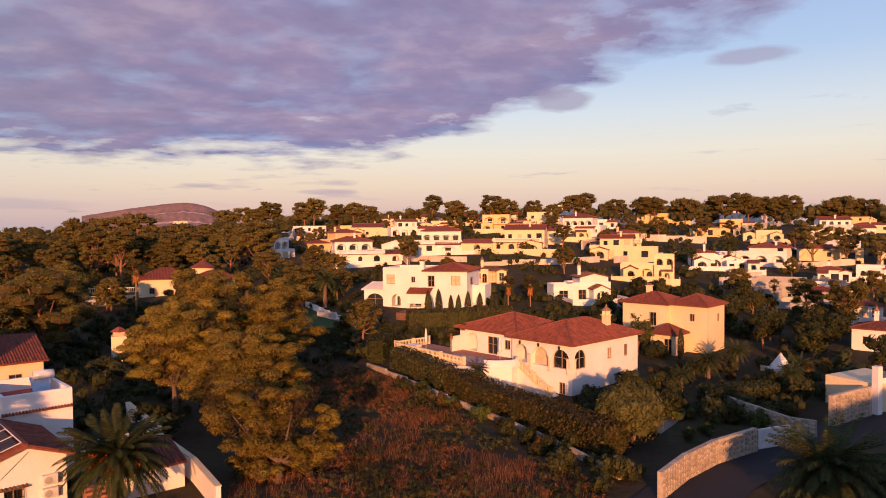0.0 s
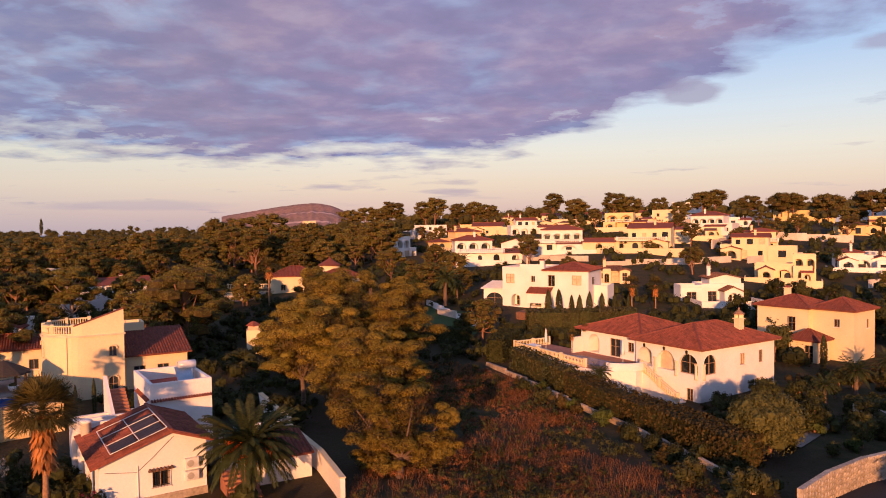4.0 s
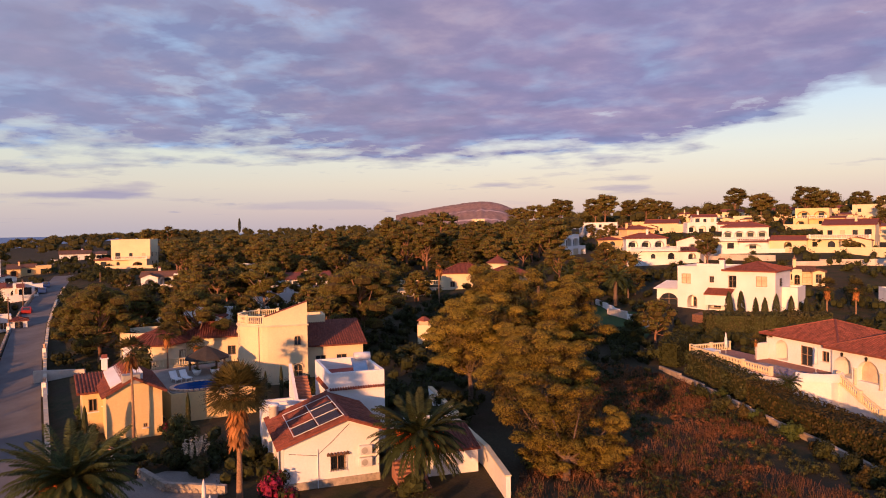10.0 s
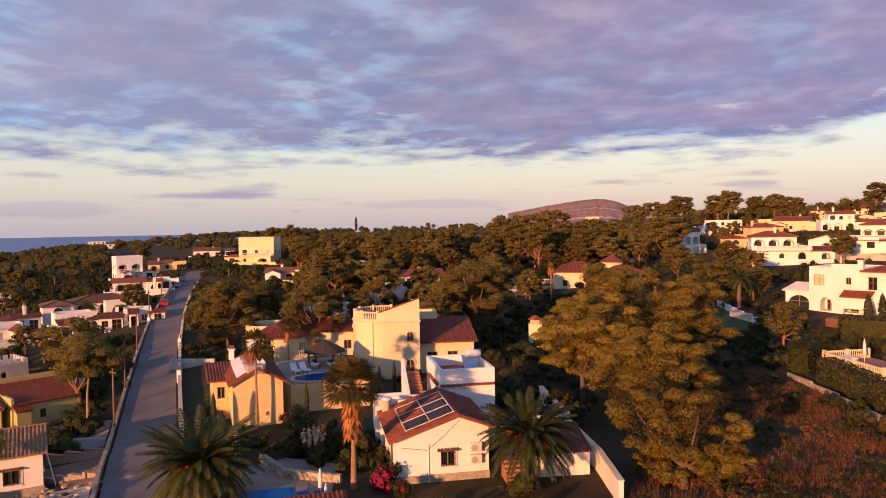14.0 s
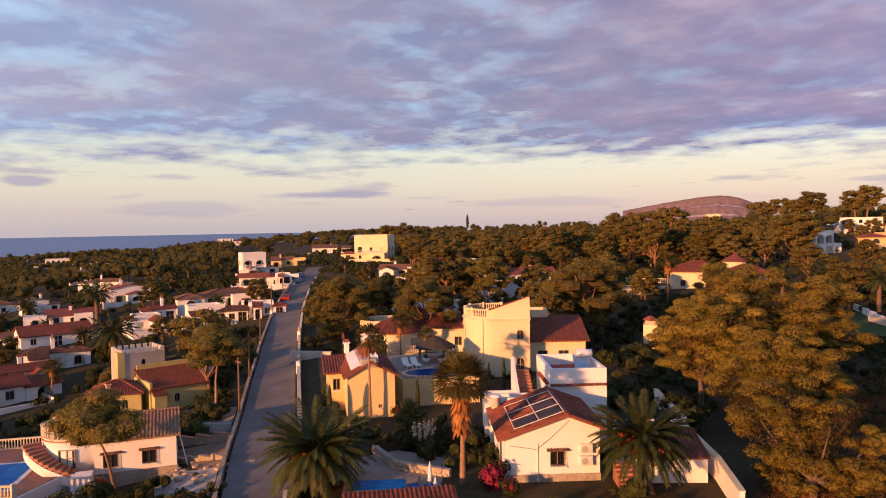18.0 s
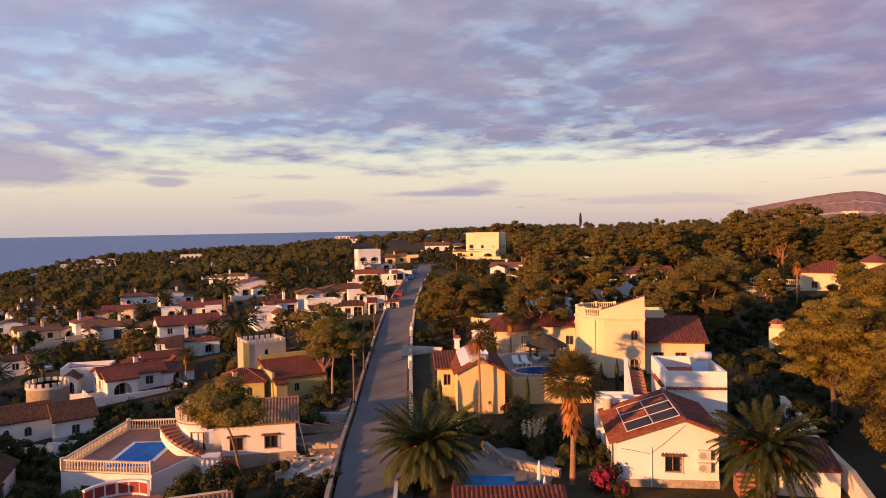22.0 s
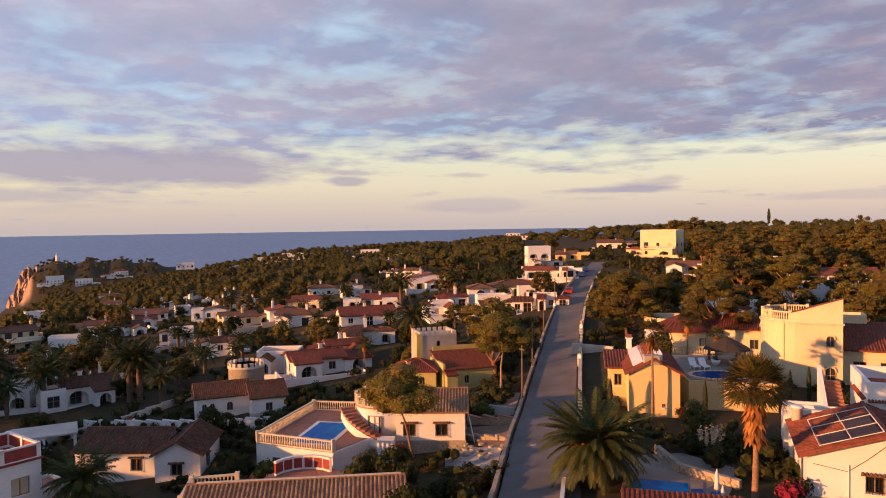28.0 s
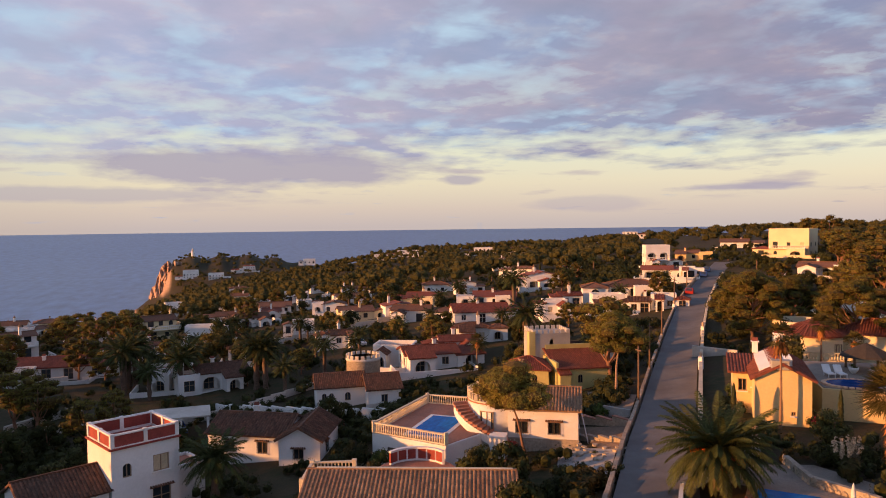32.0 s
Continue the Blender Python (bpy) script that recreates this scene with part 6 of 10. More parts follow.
def villa_house():
    """The large cream villa: arched veranda over a lower floor, hipped roofs, pool terrace behind balusters."""
    hs = base("house", 13.5, 74.3, -18.1, 42, "large cream villa with arched veranda and hipped red-tiled roofs", "house", "villas")
    wing(hs, 6.2, 4.25, 0, 0, 12.4, 8.5, 5.45, "hip", 1.75, "white", "tile",
         [("l", 2.75, 2.75, 2.3, 2.05, "o"), ("l", -0.15, 2.75, 2.3, 2.05, "o"), ("l", -2.95, 2.75, 2.0, 2.05, "o"), ("l", 2.9, 0.0, 0.8, 1.3, "d"),
          ("f", -4.75, 2.75, 2.0, 2.05, "a"), ("f", 0.6, 3.2, 0.9, 1.2, "x"), ("f", 3.8, 3.1, 0.75, 1.35, "w"), ("f", 3.2, 0.6, 0.8, 0.8, "w")], over=0.55)
    for x, y in ((-0.02, 0.55), (-0.02, 3.05), (-0.02, 5.8), (0.5, -0.02)):
        put("column", Solid().lathe([(0.2, 2.3), (0.15, 2.5), (0.14, 3.7), (0.22, 3.9)], 10, x, y).done("column", M["balus"], True), hs)
    wing(hs, 5.6, 13.3, 2.75, 0, 9.4, 9.6, 2.75, "hip", 1.7, "white", "tile", [("l", 0.8, 0.05, 1.6, 2.1, "d"), ("l", -2.6, 0.1, 1.7, 2.2, "o"), ("l", 3.2, 0.9, 0.9, 1.1, "w")], over=0.55)
    e = Solid()
    for i in range(74):
        e.box(-0.3 + i * 0.18, -0.42, 5.32, -0.2 + i * 0.18, -0.3, 5.45)
    for i in range(50):
        e.box(-0.42, -0.3 + i * 0.18, 5.32, -0.3, -0.2 + i * 0.18, 5.45)
    put("dentil_course", e.done("dentil_course", M["cream"]), hs)
    chimney(hs, 9.3, 2.2, 5.7, 1.9, 0.75, "lantern", "cream")
    for y in (1.6, 4.5, 7.2):
        put("wall_lantern", Solid().lathe([(0.03, 0), (0.11, 0.1), (0.13, 0.35), (0.03, 0.45)], 6).done("wall_lantern", M["iron"]), hs, pose(-0.15, y, 4.75))
    t = base("pool_terrace", 13.5, 74.3, -18.1, 42, "paved villa terrace on a white retaining wall", "terrace")
    ring = [(-0.3, 6.2), (-3.2, 5.6), (-5.4, 7.2), (-6.3, 10), (-5.2, 24), (0.8, 24), (0.8, 8.6), (-0.3, 8.4)]
    put("retaining_wall", Solid().prism(ring[::-1], -1.2, 2.7).done("retaining_wall", M["white"]), t)
    put("paving", Solid().prism([(x * 0.97 - 0.02, 0.25 + y * 0.985) for x, y in ring[::-1]], 2.703, 2.76).done("paving", M["terra"]), t)
    put("parapet", Solid().lathe([(3.0, 2.7), (3.0, 3.55), (2.8, 3.55), (2.8, 2.7)], 12, -2.4, 8.6, radians(195), radians(95)).done("parapet", M["white"], True), t)
    balustrade(t, [(-6.0, 10.2, 2.75), (-5.6, 14.5, 2.75), (-5.2, 19, 2.75), (-4.9, 23.8, 2.75)], 0.85, "cream")
    balustrade(t, [(-4.9, 23.8, 2.75), (-2, 23.8, 2.75), (0.6, 23.8, 2.75)], 0.95, "cream")
    p = base("swimming_pool", 0, 0, 0, 0, "small pool with still dark water", "pool")
    p.matrix_basis = t.matrix_basis @ pose(-3.2, 12.6, 2.76)
    put("water", Solid().box(-1.4, -3.2, 0.01, 1.4, 3.2, 0.05, 0.4).done("water", M["pooldark"]), p)
    put("coping", Solid().box(-1.7, -3.5, 0, 1.7, 3.5, 0.03, 0.5).done("coping", M["gravel"]), p)
    put("white_screen", Solid().box(-1.1, 17.4, 2.75, 0.5, 17.7, 4.6).done("white_screen", M["white"]), t)
    put("white_bench", Solid().box(-4.4, 21.0, 2.75, -3.0, 22.6, 3.4).done("white_bench", M["white"]), t)
    for x, y in ((-1.3, 9.2), (-2.6, 20.6)):
        umbrella(t.matrix_basis @ pose(x, y, 2.76))
    # outside stair with balusters
    for i in range(14):
        put("step", Solid().box(-2.0, 5.6 - i * 0.34, -0.6, -0.75, 5.94 - i * 0.34, 2.6 - i * 0.19).done("step", M["white"]), hs)
    # the near arch of the veranda is glazed, with a table and chairs behind the next
    fit_window(hs, pose(0.25, 1.5, 2.75, 0, 0, 270), 2.3, 2.05, "a", "frame", False)
    put("veranda_blind", Solid().box(0.55, 3.2, 2.75, 0.6, 5.7, 4.8).done("veranda_blind", M["shutter"]), hs)
    balustrade(hs, [(-2.0, 5.9, 2.65), (-2.0, 3.5, 1.3), (-2.0, 1.2, 0.1)], 0.95, "cream")


def umbrella(m):
    u = base("closed_parasol", 0, 0, 0, 0, "closed white parasol on its pole", "parasol", "parasols")
    u.matrix_basis = m
    put("pole", Solid().lathe([(0.03, 0), (0.03, 2.5)], 6).done("pole", M["wframe"]), u)
    put("canopy", Solid().lathe([(0.1, 0.95), (0.21, 1.0), (0.16, 1.5), (0.17, 1.9), (0.08, 2.5), (0.01, 2.75)], 8).done("canopy", M["fabric"], True), u)
    put("foot", Solid().lathe([(0.3, 0), (0.28, 0.1), (0.05, 0.14)], 10).done("foot", M["concrete"]), u)


villa_house()


def second_villa():
    hs = base("house", 34.5, 94.3, -17.5, 46, "cream two-storey villa with hipped roofs and a tiled porch", "house", "villas")
    wing(hs, 3.2, 2.9, 0, 0, 6.4, 5.8, 6.9, "hip", 1.35, "cream", "tile", [("l", 0.6, 4.6, 0.8, 1.1, "w"), ("f", 1.0, 4.4, 0.8, 1.2, "w")], over=0.5)
    wing(hs, 2.6, 9.6, 0, 0, 7.0, 7.7, 6.9, "hip", 1.35, "cream", "tile", [("l", 1.4, 3.6, 1.1, 2.0, "w")], over=0.5, extras="g")
    wing(hs, -2.2, 5.0, 0, 0, 3.6, 4.0, 2.9, "hip", 1.2, "cream", "tile", [("l", 0.8, 0, 1.2, 2.3, "d"), ("f", 0, 0, 2.2, 2.4, "o")], over=0.4)
    wing(hs, 7.6, 4.2, 0, 0, 2.6, 5.2, 4.2, "hip", 0.8, "cream", "tile", [("f", 0, 1.0, 0.7, 1.2, "w"), ("l", -1.5, 1.0, 0.7, 1.2, "w")], over=0.4)
    chimney(hs, 4.4, 11.6, 7.4, 1.7, 0.8, "pot", "cream")
    hs.matrix_basis = pose(0.8, 0.3, 0) @ hs.matrix_basis @ Matrix.Diagonal((0.9, 0.9, 0.93, 1))


second_villa()


def white_villa():
    hs = base("house", -3.4, 124.6, -14.4, -17, "white two-storey villa with shuttered windows and part flat roof", "house", "villas")
    wing(hs, -4.2, 4.6, 0, 0, 8.4, 9, 6.7, "flat", wall="white", parapet=0.6, ops=[("f", -2.6, 4.3, 1.7, 1.7, "x"), ("f", 2.0, 4.6, 0.8, 1.1, "w"), ("f", -1.5, 0.2, 1.8, 2.2, "o"), ("f", 2.4, 0.2, 2.4, 2.2, "o")])
    wing(hs, 4.2, 4.6, 0, 0, 8.4, 9, 6.7, "hip", 1.2, "white", "tile", [("f", -2.8, 3.9, 1.3, 2.0, "w"), ("f", 2.0, 4.2, 1.8, 1.7, "x"), ("r", -1.5, 4.2, 1.0, 1.3, "w")], extras="g", over=0.4)
    wing(hs, -0.6, -0.9, 2.5, 0, 4.2, 1.8, 0.3, "shed", 0.8, "white", "tile", near=True, over=0.2)
    for x in (-2.4, 1.2):
        put("porch_column", Solid().lathe([(0.18, 0), (0.15, 2.5)], 8, x, -1.5).done("porch_column", M["white"], True), hs)
    wing(hs, -10.6, 3.8, 0, 0, 4.6, 5, 3.1, "shed", 0.9, "white", "white", [("f", 0, 0.1, 3.6, 2.3, "a")])
    wing(hs, 9.6, 6.5, 0, 0, 2.6, 5, 3.6, "flat", wall="white", parapet=0.4)
    chimney(hs, -2.2, 5.5, 6.9, 1.2, 0.8, "pot", "white")
    hs.matrix_basis = hs.matrix_basis @ Matrix.Diagonal((0.93, 0.95, 0.98, 1))
    put("tiled_terrace", Solid().box(-2, -9.5, -1, 6, -2.5, 0.25).done("tiled_terrace", M["oldtile"]), hs)


white_villa()


def turret_house():
    hs = base("house", -56.5, 143.5, -14.2, 20, "cream house with dark hipped roofs and a small round turret", "house", "villas")
    wing(hs, 0, 4, 0, 0, 10, 8, 4.0, "hip", 1.9, "cream", "tile", [("f", -2.5, 1.0, 1.0, 1.3, "w"), ("f", 2.5, 1.0, 1.0, 1.3, "w")])
    wing(hs, 9.6, 3, 0, 0, 9.5, 7, 3.5, "hip", 1.6, "cream", "tile", [("f", 0, 1.0, 1.6, 1.3, "w")])
    put("turret_wall", Solid().lathe([(2.3, 0), (2.3, 5.9)], 20, 7.5, 7.5).done("turret_wall", M["cream"], True), hs)
    put("turret_roof", Solid().lathe([(2.7, 5.8), (2.7, 5.95), (0.3, 7.3), (0.1, 7.8)], 20, 7.5, 7.5).done("turret_roof", M["tile"]), hs)
    put("terrace_block", Solid().box(-16, -6, -2, -5, 2, 0.6).done("terrace_block", M["cream"]), hs)
    balustrade(hs, [(-5, -5.9, 0.6), (-10.5, -5.9, 0.6), (-15.8, -5.9, 0.6), (-15.8, 0, 0.6)], 0.95, "cream", 0.35)
    balustrade(hs, [(-5, 0.2, 1.6), (-14, 1.2, 1.6)], 0.95, "cream", 0.35)


turret_house()


def shaded_cottage():
    """White L-shaped house with weathered roofs below the street."""
    hs = base("house", -70.4, 6.7, -24.3, 68, "white L-shaped cottage with weathered red-tiled roofs", "house", "villas")
    wing(hs, 0.4, 3.4, 0, 0, 4.2, 7.4, 2.9, "gy", 1.15, "white", "oldtile", [("f", -0.1, 0.95, 1.05, 1.05, "w"), ("r", -1.2, 1.0, 0.8, 1.1, "w")], extras="gh", over=0.35)
    wing(hs, -5.6, 5.0, 0, -6, 8.4, 6.0, 2.7, "gx", 1.35, "white", "oldtile", [("f", 1.8, 0.8, 1.1, 1.2, "w"), ("f", -1.8, 0.8, 1.1, 1.2, "w")], extras="gh", over=0.35)
    chimney(hs, -6.5, 7.0, 3.4, 1.0, 0.5, "pot", "white")


shaded_cottage()


def parapet_house():
    """White cubic house with a roof terrace framed by oxide-red infill panels."""
    hs = base("house", -55.2, -7.6, -24.2, 122, "white cubic house with a roof terrace framed in oxide red", "house", "villas")
    x0, w, d, h = 2.9, 5.8, 5.0, 6.9
    hs.matrix_basis = pose(-58.6, -8.3, -24.4, 0, 0, 118)
    wing(hs, 2.7, 2.6, 0, 0, 5.4, 5.2, h, "flat", wall="white", floor_mat="oxide", ops=[("f", -1.5, 4.6, 0.7, 1.1, "a"), ("f", 1.2, 4.5, 1.3, 1.35, "x"), ("f", 1.2, 1.5, 1.5, 1.7, "w"), ("f", -1.4, 1.7, 0.7, 1.1, "a")], parapet=0.25, extras="h")
    for (xa, ya), (xb, yb) in (((0, 0), (5.4, 0)), ((5.4, 0), (5.4, 5.2)), ((5.4, 5.2), (0, 5.2)), ((0, 5.2), (0, 0))):
        q, i = Solid(), Solid()
        for u in (0, 0.5):
            px, py = xa + (xb - xa) * u, ya + (yb - ya) * u
            cx, cy = px + (0.14 if px < 2.7 else -0.14) * (px in (0, 5.4)), py + (0.14 if py < 2.6 else -0.14) * (py in (0, 5.2))
            q.box(cx - 0.15, cy - 0.15, h + 0.26, cx + 0.15, cy + 0.15, h + 1.3)
        ix, iy = (0.12 if xa == xb == 0 else -0.12 if xa == xb else 0), (0.12 if ya == yb == 0 else -0.12 if ya == yb else 0)
        q.beam((xa + ix, ya + iy, h + 1.18), (xb + ix, yb + iy, h + 1.18), 0.26, 0.12)
        i.beam((xa + ix, ya + iy, h + 0.68), (xb + ix, yb + iy, h + 0.68), 0.12, 0.86)
        put("terrace_rail", q.done("terrace_rail", M["white"]), hs)
        put("infill_panel", i.done("infill_panel", M["oxide"]), hs)
    e = Solid().beam((-0.1, -0.08, h + 0.1), (5.5, -0.08, h + 0.1), 0.16, 0.14).beam((-0.08, -0.1, h + 0.1), (-0.08, 5.3, h + 0.1), 0.16, 0.14)
    put("cornice", e.done("cornice", M["oxide"]), hs)
    wing(hs, -3.0, 3.0, 0, 0, 5.8, 5.4, 3.9, "gx", 1.3, "white", "oldtile", [("f", -1.5, 1.0, 1.0, 1.2, "w")], over=0.3)
    wing(hs, 6.9, 3.4, 0, 0, 3.0, 3.4, 3.6, "flat", wall="white", parapet=0.3)


parapet_house()


def pool_house():
    """White house on a stone base with a rounded balcony, curved stair and tiled roof."""
    hs = base("house", -57.6, 26.2, -20.9, 62, "white house on a stone base with a round balcony", "house", "villas")
    wing(hs, 1.2, 3.2, 0, 0, 6.2, 6.4, 4.0, "gx", 1.2, "white", "paletile", [("f", 1.0, 1.75, 1.1, 1.1, "w"), ("f", -1.9, 1.75, 1.1, 1.1, "w"), ("r", 0, 1.75, 1.0, 1.1, "w")], extras="gh", over=0.35, plinth=1.35)
    put("round_wall", Solid().lathe([(2.7, 1.36), (2.7, 4.1)], 26, -3.3, 3.0).done("round_wall", M["white"], True), hs)
    put("round_base", Solid().lathe([(2.75, -1.5), (2.75, 1.355)], 26, -3.3, 3.0).done("round_base", M["stone"], True), hs)
    put("balcony_floor", Solid().lathe([(2.8, 4.105), (2.8, 4.2)], 26, -3.3, 3.0).done("balcony_floor", M["terra"]), hs)
    balustrade(hs, [(-3.3 + 2.6 * math.cos(radians(a)), 3.0 + 2.6 * math.sin(radians(a)), 4.2) for a in range(-40, -260, -15)], 0.95, "balus", 0.28)
    fit_window(hs, pose(-3.9, 0.37, 1.9, 0, 0, -14), 1.3, 1.6, "a", "frame", False)
    for i in range(16):
        a = radians(200 + i * 6.5)
        z = 4.0 - i * 0.2
        cx, cy = -3.3, 3.0
        p = [(cx + r * math.cos(b), cy + r * math.sin(b)) for r, b in ((2.85, a), (4.2, a), (4.2, a + 0.115), (2.85, a + 0.115))]
        put("step", Solid().prism(p, z - 0.22, z).done("step", M["terra"]), hs)
    side, n = Solid(), 16
    ring = []
    for i in range(n + 1):
        a, z = radians(200 + i * 6.5), 3.9 - i * 0.2
        ring += [(-3.3 + r * math.cos(a), 3.0 + r * math.sin(a), zz) for r, zz in ((4.13, z - 0.9), (4.13, z - 0.13), (2.9, z - 0.13), (2.9, z - 0.9))]
    side.add(ring, [(4 * i + j, 4 * i + (j + 1) % 4, 4 * i + 4 + (j + 1) % 4, 4 * i + 4 + j) for i in range(n) for j in range(4)] + [(0, 1, 2, 3), (4 * n + 3, 4 * n + 2, 4 * n + 1, 4 * n)])
    put("stair_soffit", side.done("stair_soffit", M["white"]), hs)
    put("stair_pier", Solid().box(-3.4, -2.2, -1.0, -1.9, -0.8, 2.0).done("stair_pier", M["white"]), hs)
    # ladder against the gable
    lad = base("ladder", 0, 0, 0, 0, "white ladder leaning on the gable wall", "ladder")
    lad.matrix_basis = hs.matrix_basis @ pose(4.75, 0.8, 0.0, 0, 0, 90)
    for x in (-0.25, 0.25):
        put("rail", Solid().beam((x, -0.6, 0), (x, 0.15, 3.6), 0.06).done("rail", M["wframe"]), lad)
    for i in range(10):
        put("rung", Solid().beam((-0.25, -0.6 + 0.075 * (i + 0.6), 0.36 * (i + 0.6)), (0.25, -0.6 + 0.075 * (i + 0.6), 0.36 * (i + 0.6)), 0.04).done("rung", M["wframe"]), lad)
    for k, x in enumerate((-1.55, -1.2)):
        g = base("gas_cylinder", 0, 0, 0, 0, "red gas cylinder standing by the stair", "gas cylinder", "gas cylinders")
        g.matrix_basis = hs.matrix_basis @ pose(x, -1.6, 0.1)
        put("body", Solid().lathe([(0.15, 0), (0.16, 0.1), (0.16, 1.2), (0.08, 1.4)], 10).done("body", M["red"], True), g)
        put("valve", Solid().lathe([(0.05, 1.4), (0.05, 1.55)], 6).done("valve", M["metal"]), g)
    # pool terrace
    t = base("pool_terrace", -56.4, 18.0, -22.0, 0, "raised pool terrace with stone balusters above garages", "terrace")
    o = Vector((-56.4, 18.0))
    ring = [(-62.2, 12.8), (-56.4, 18.0), (-61.3, 26.5), (-68.0, 24.6), (-71.0, 20.4)]
    loc = [(x - o.x, y - o.y) for x, y in ring]
    put("retaining_wall", Solid().prism(loc, -2.0, 2.9).done("retaining_wall", M["white"]), t)
    cx, cy = sum(p[0] for p in loc) / 5, sum(p[1] for p in loc) / 5
    put("paving", Solid().prism([(cx + (x - cx) * 0.96, cy + (y - cy) * 0.96) for x, y in loc], 2.903, 2.96).done("paving", M["terra"]), t)
    edge = [(*loc[1], 2.95), (*loc[0], 2.95), (*loc[4], 2.95), (*loc[3], 2.95)]
    balustrade(t, [(cx + (x - cx) * 0.98, cy + (y - cy) * 0.98, z) for x, y, z in edge], 0.95)
    for u, ww in ((0.34, 1.9), (0.62, 0.8)):
        x, y = loc[0][0] + (loc[1][0] - loc[0][0]) * u, loc[0][1] + (loc[1][1] - loc[0][1]) * u
        a = math.degrees(math.atan2(loc[1][1] - loc[0][1], loc[1][0] - loc[0][0]))
        # solid dark block; the shade inside the garage is put into its colour
        put("garage_opening", Solid().box(-ww / 2, -0.02, 0.2, ww / 2, 0.3, 1.9).done("garage_opening", M["dark"]), t, pose(x, y, 0, 0, 0, a))
    p = base("swimming_pool", 0, 0, 0, 0, "rectangular pool with bright blue water and pale coping", "pool")
    p.matrix_basis = pose(-62.3, 18.9, -19.04, 0, 0, 143)
    put("water", Solid().box(-3.2, -1.55, 0.01, 3.2, 1.55, 0.05).done("water", M["pool"]), p)
    put("coping", Solid().box(-3.6, -1.95, 0, 3.6, 1.95, 0.03).done("coping", M["white"]), p)
    umbrella(pose(-65.5, 25.4, -19.05))
    # round patio wall with panels
    cw = base("patio_wall", -53.8, 14.7, -20.0, 74, "low curved white patio wall with dark red panels", "wall")
    for i in range(6):
        a0, a1 = radians(33 + i * 19), radians(33 + (i + 1) * 19)
        s, f = Solid(), Solid()
        pa, pb = (2.6 * math.cos(a0), 2.6 * math.sin(a0)), (2.6 * math.cos(a1), 2.6 * math.sin(a1))
        s.beam((*pa, 0.1), (*pb, 0.1), 0.25, 0.2).beam((*pa, 1.1), (*pb, 1.1), 0.28, 0.16)
        s.prism([(pa[0] + i2 * 0.1, pa[1] + j2 * 0.1) for i2, j2 in ((-1, -1), (1, -1), (1, 1), (-1, 1))], 0, 1.14)
        f.beam((*pa, 0.61), (*pb, 0.61), 0.15, 0.82)
        put("wall_section", s.done("wall_section", M["white"]), cw)
        put("panel", f.done("panel", M["oxide"]), cw)
    put("patio", Solid().lathe([(3.2, -1.6), (3.2, 0.05)], 24).done("patio", M["terra"]), cw)
    # the tiled roof just below the camera
    rh = base("house", -41.6, 10.6, -21.3, 70, "house with a wide pale-tiled hipped roof", "house", "villas")
    wing(rh, 0.2, 3.9, 0, 0, 13.2, 8.0, 2.9, "gx", 1.5, "white", "paletile", [("f", -2, 0.9, 1.2, 1.2, "w"), ("l", 0, 0.9, 1.2, 1.2, "w")], over=0.45)
    put("ridge_wall", Solid().box(-6.2, 3.8, 4.4, 7.0, 4.05, 4.68).done("ridge_wall", M["balus"]), rh)
    balustrade(rh, [(-7.4, 4.5, 2.6), (-7.6, 8.3, 2.6), (-4.5, 8.6, 2.6)], 0.95)


pool_house()


def merlons(parent, ring, z, mat, h=0.5):
    shape = Solid().box(-0.28, -0.14, 0, 0.28, 0.14, h).done("merlon", M[mat])
    for x, y, a in ring:
        put("merlon", shape, parent, pose(x, y, z, 0, 0, math.degrees(a)))


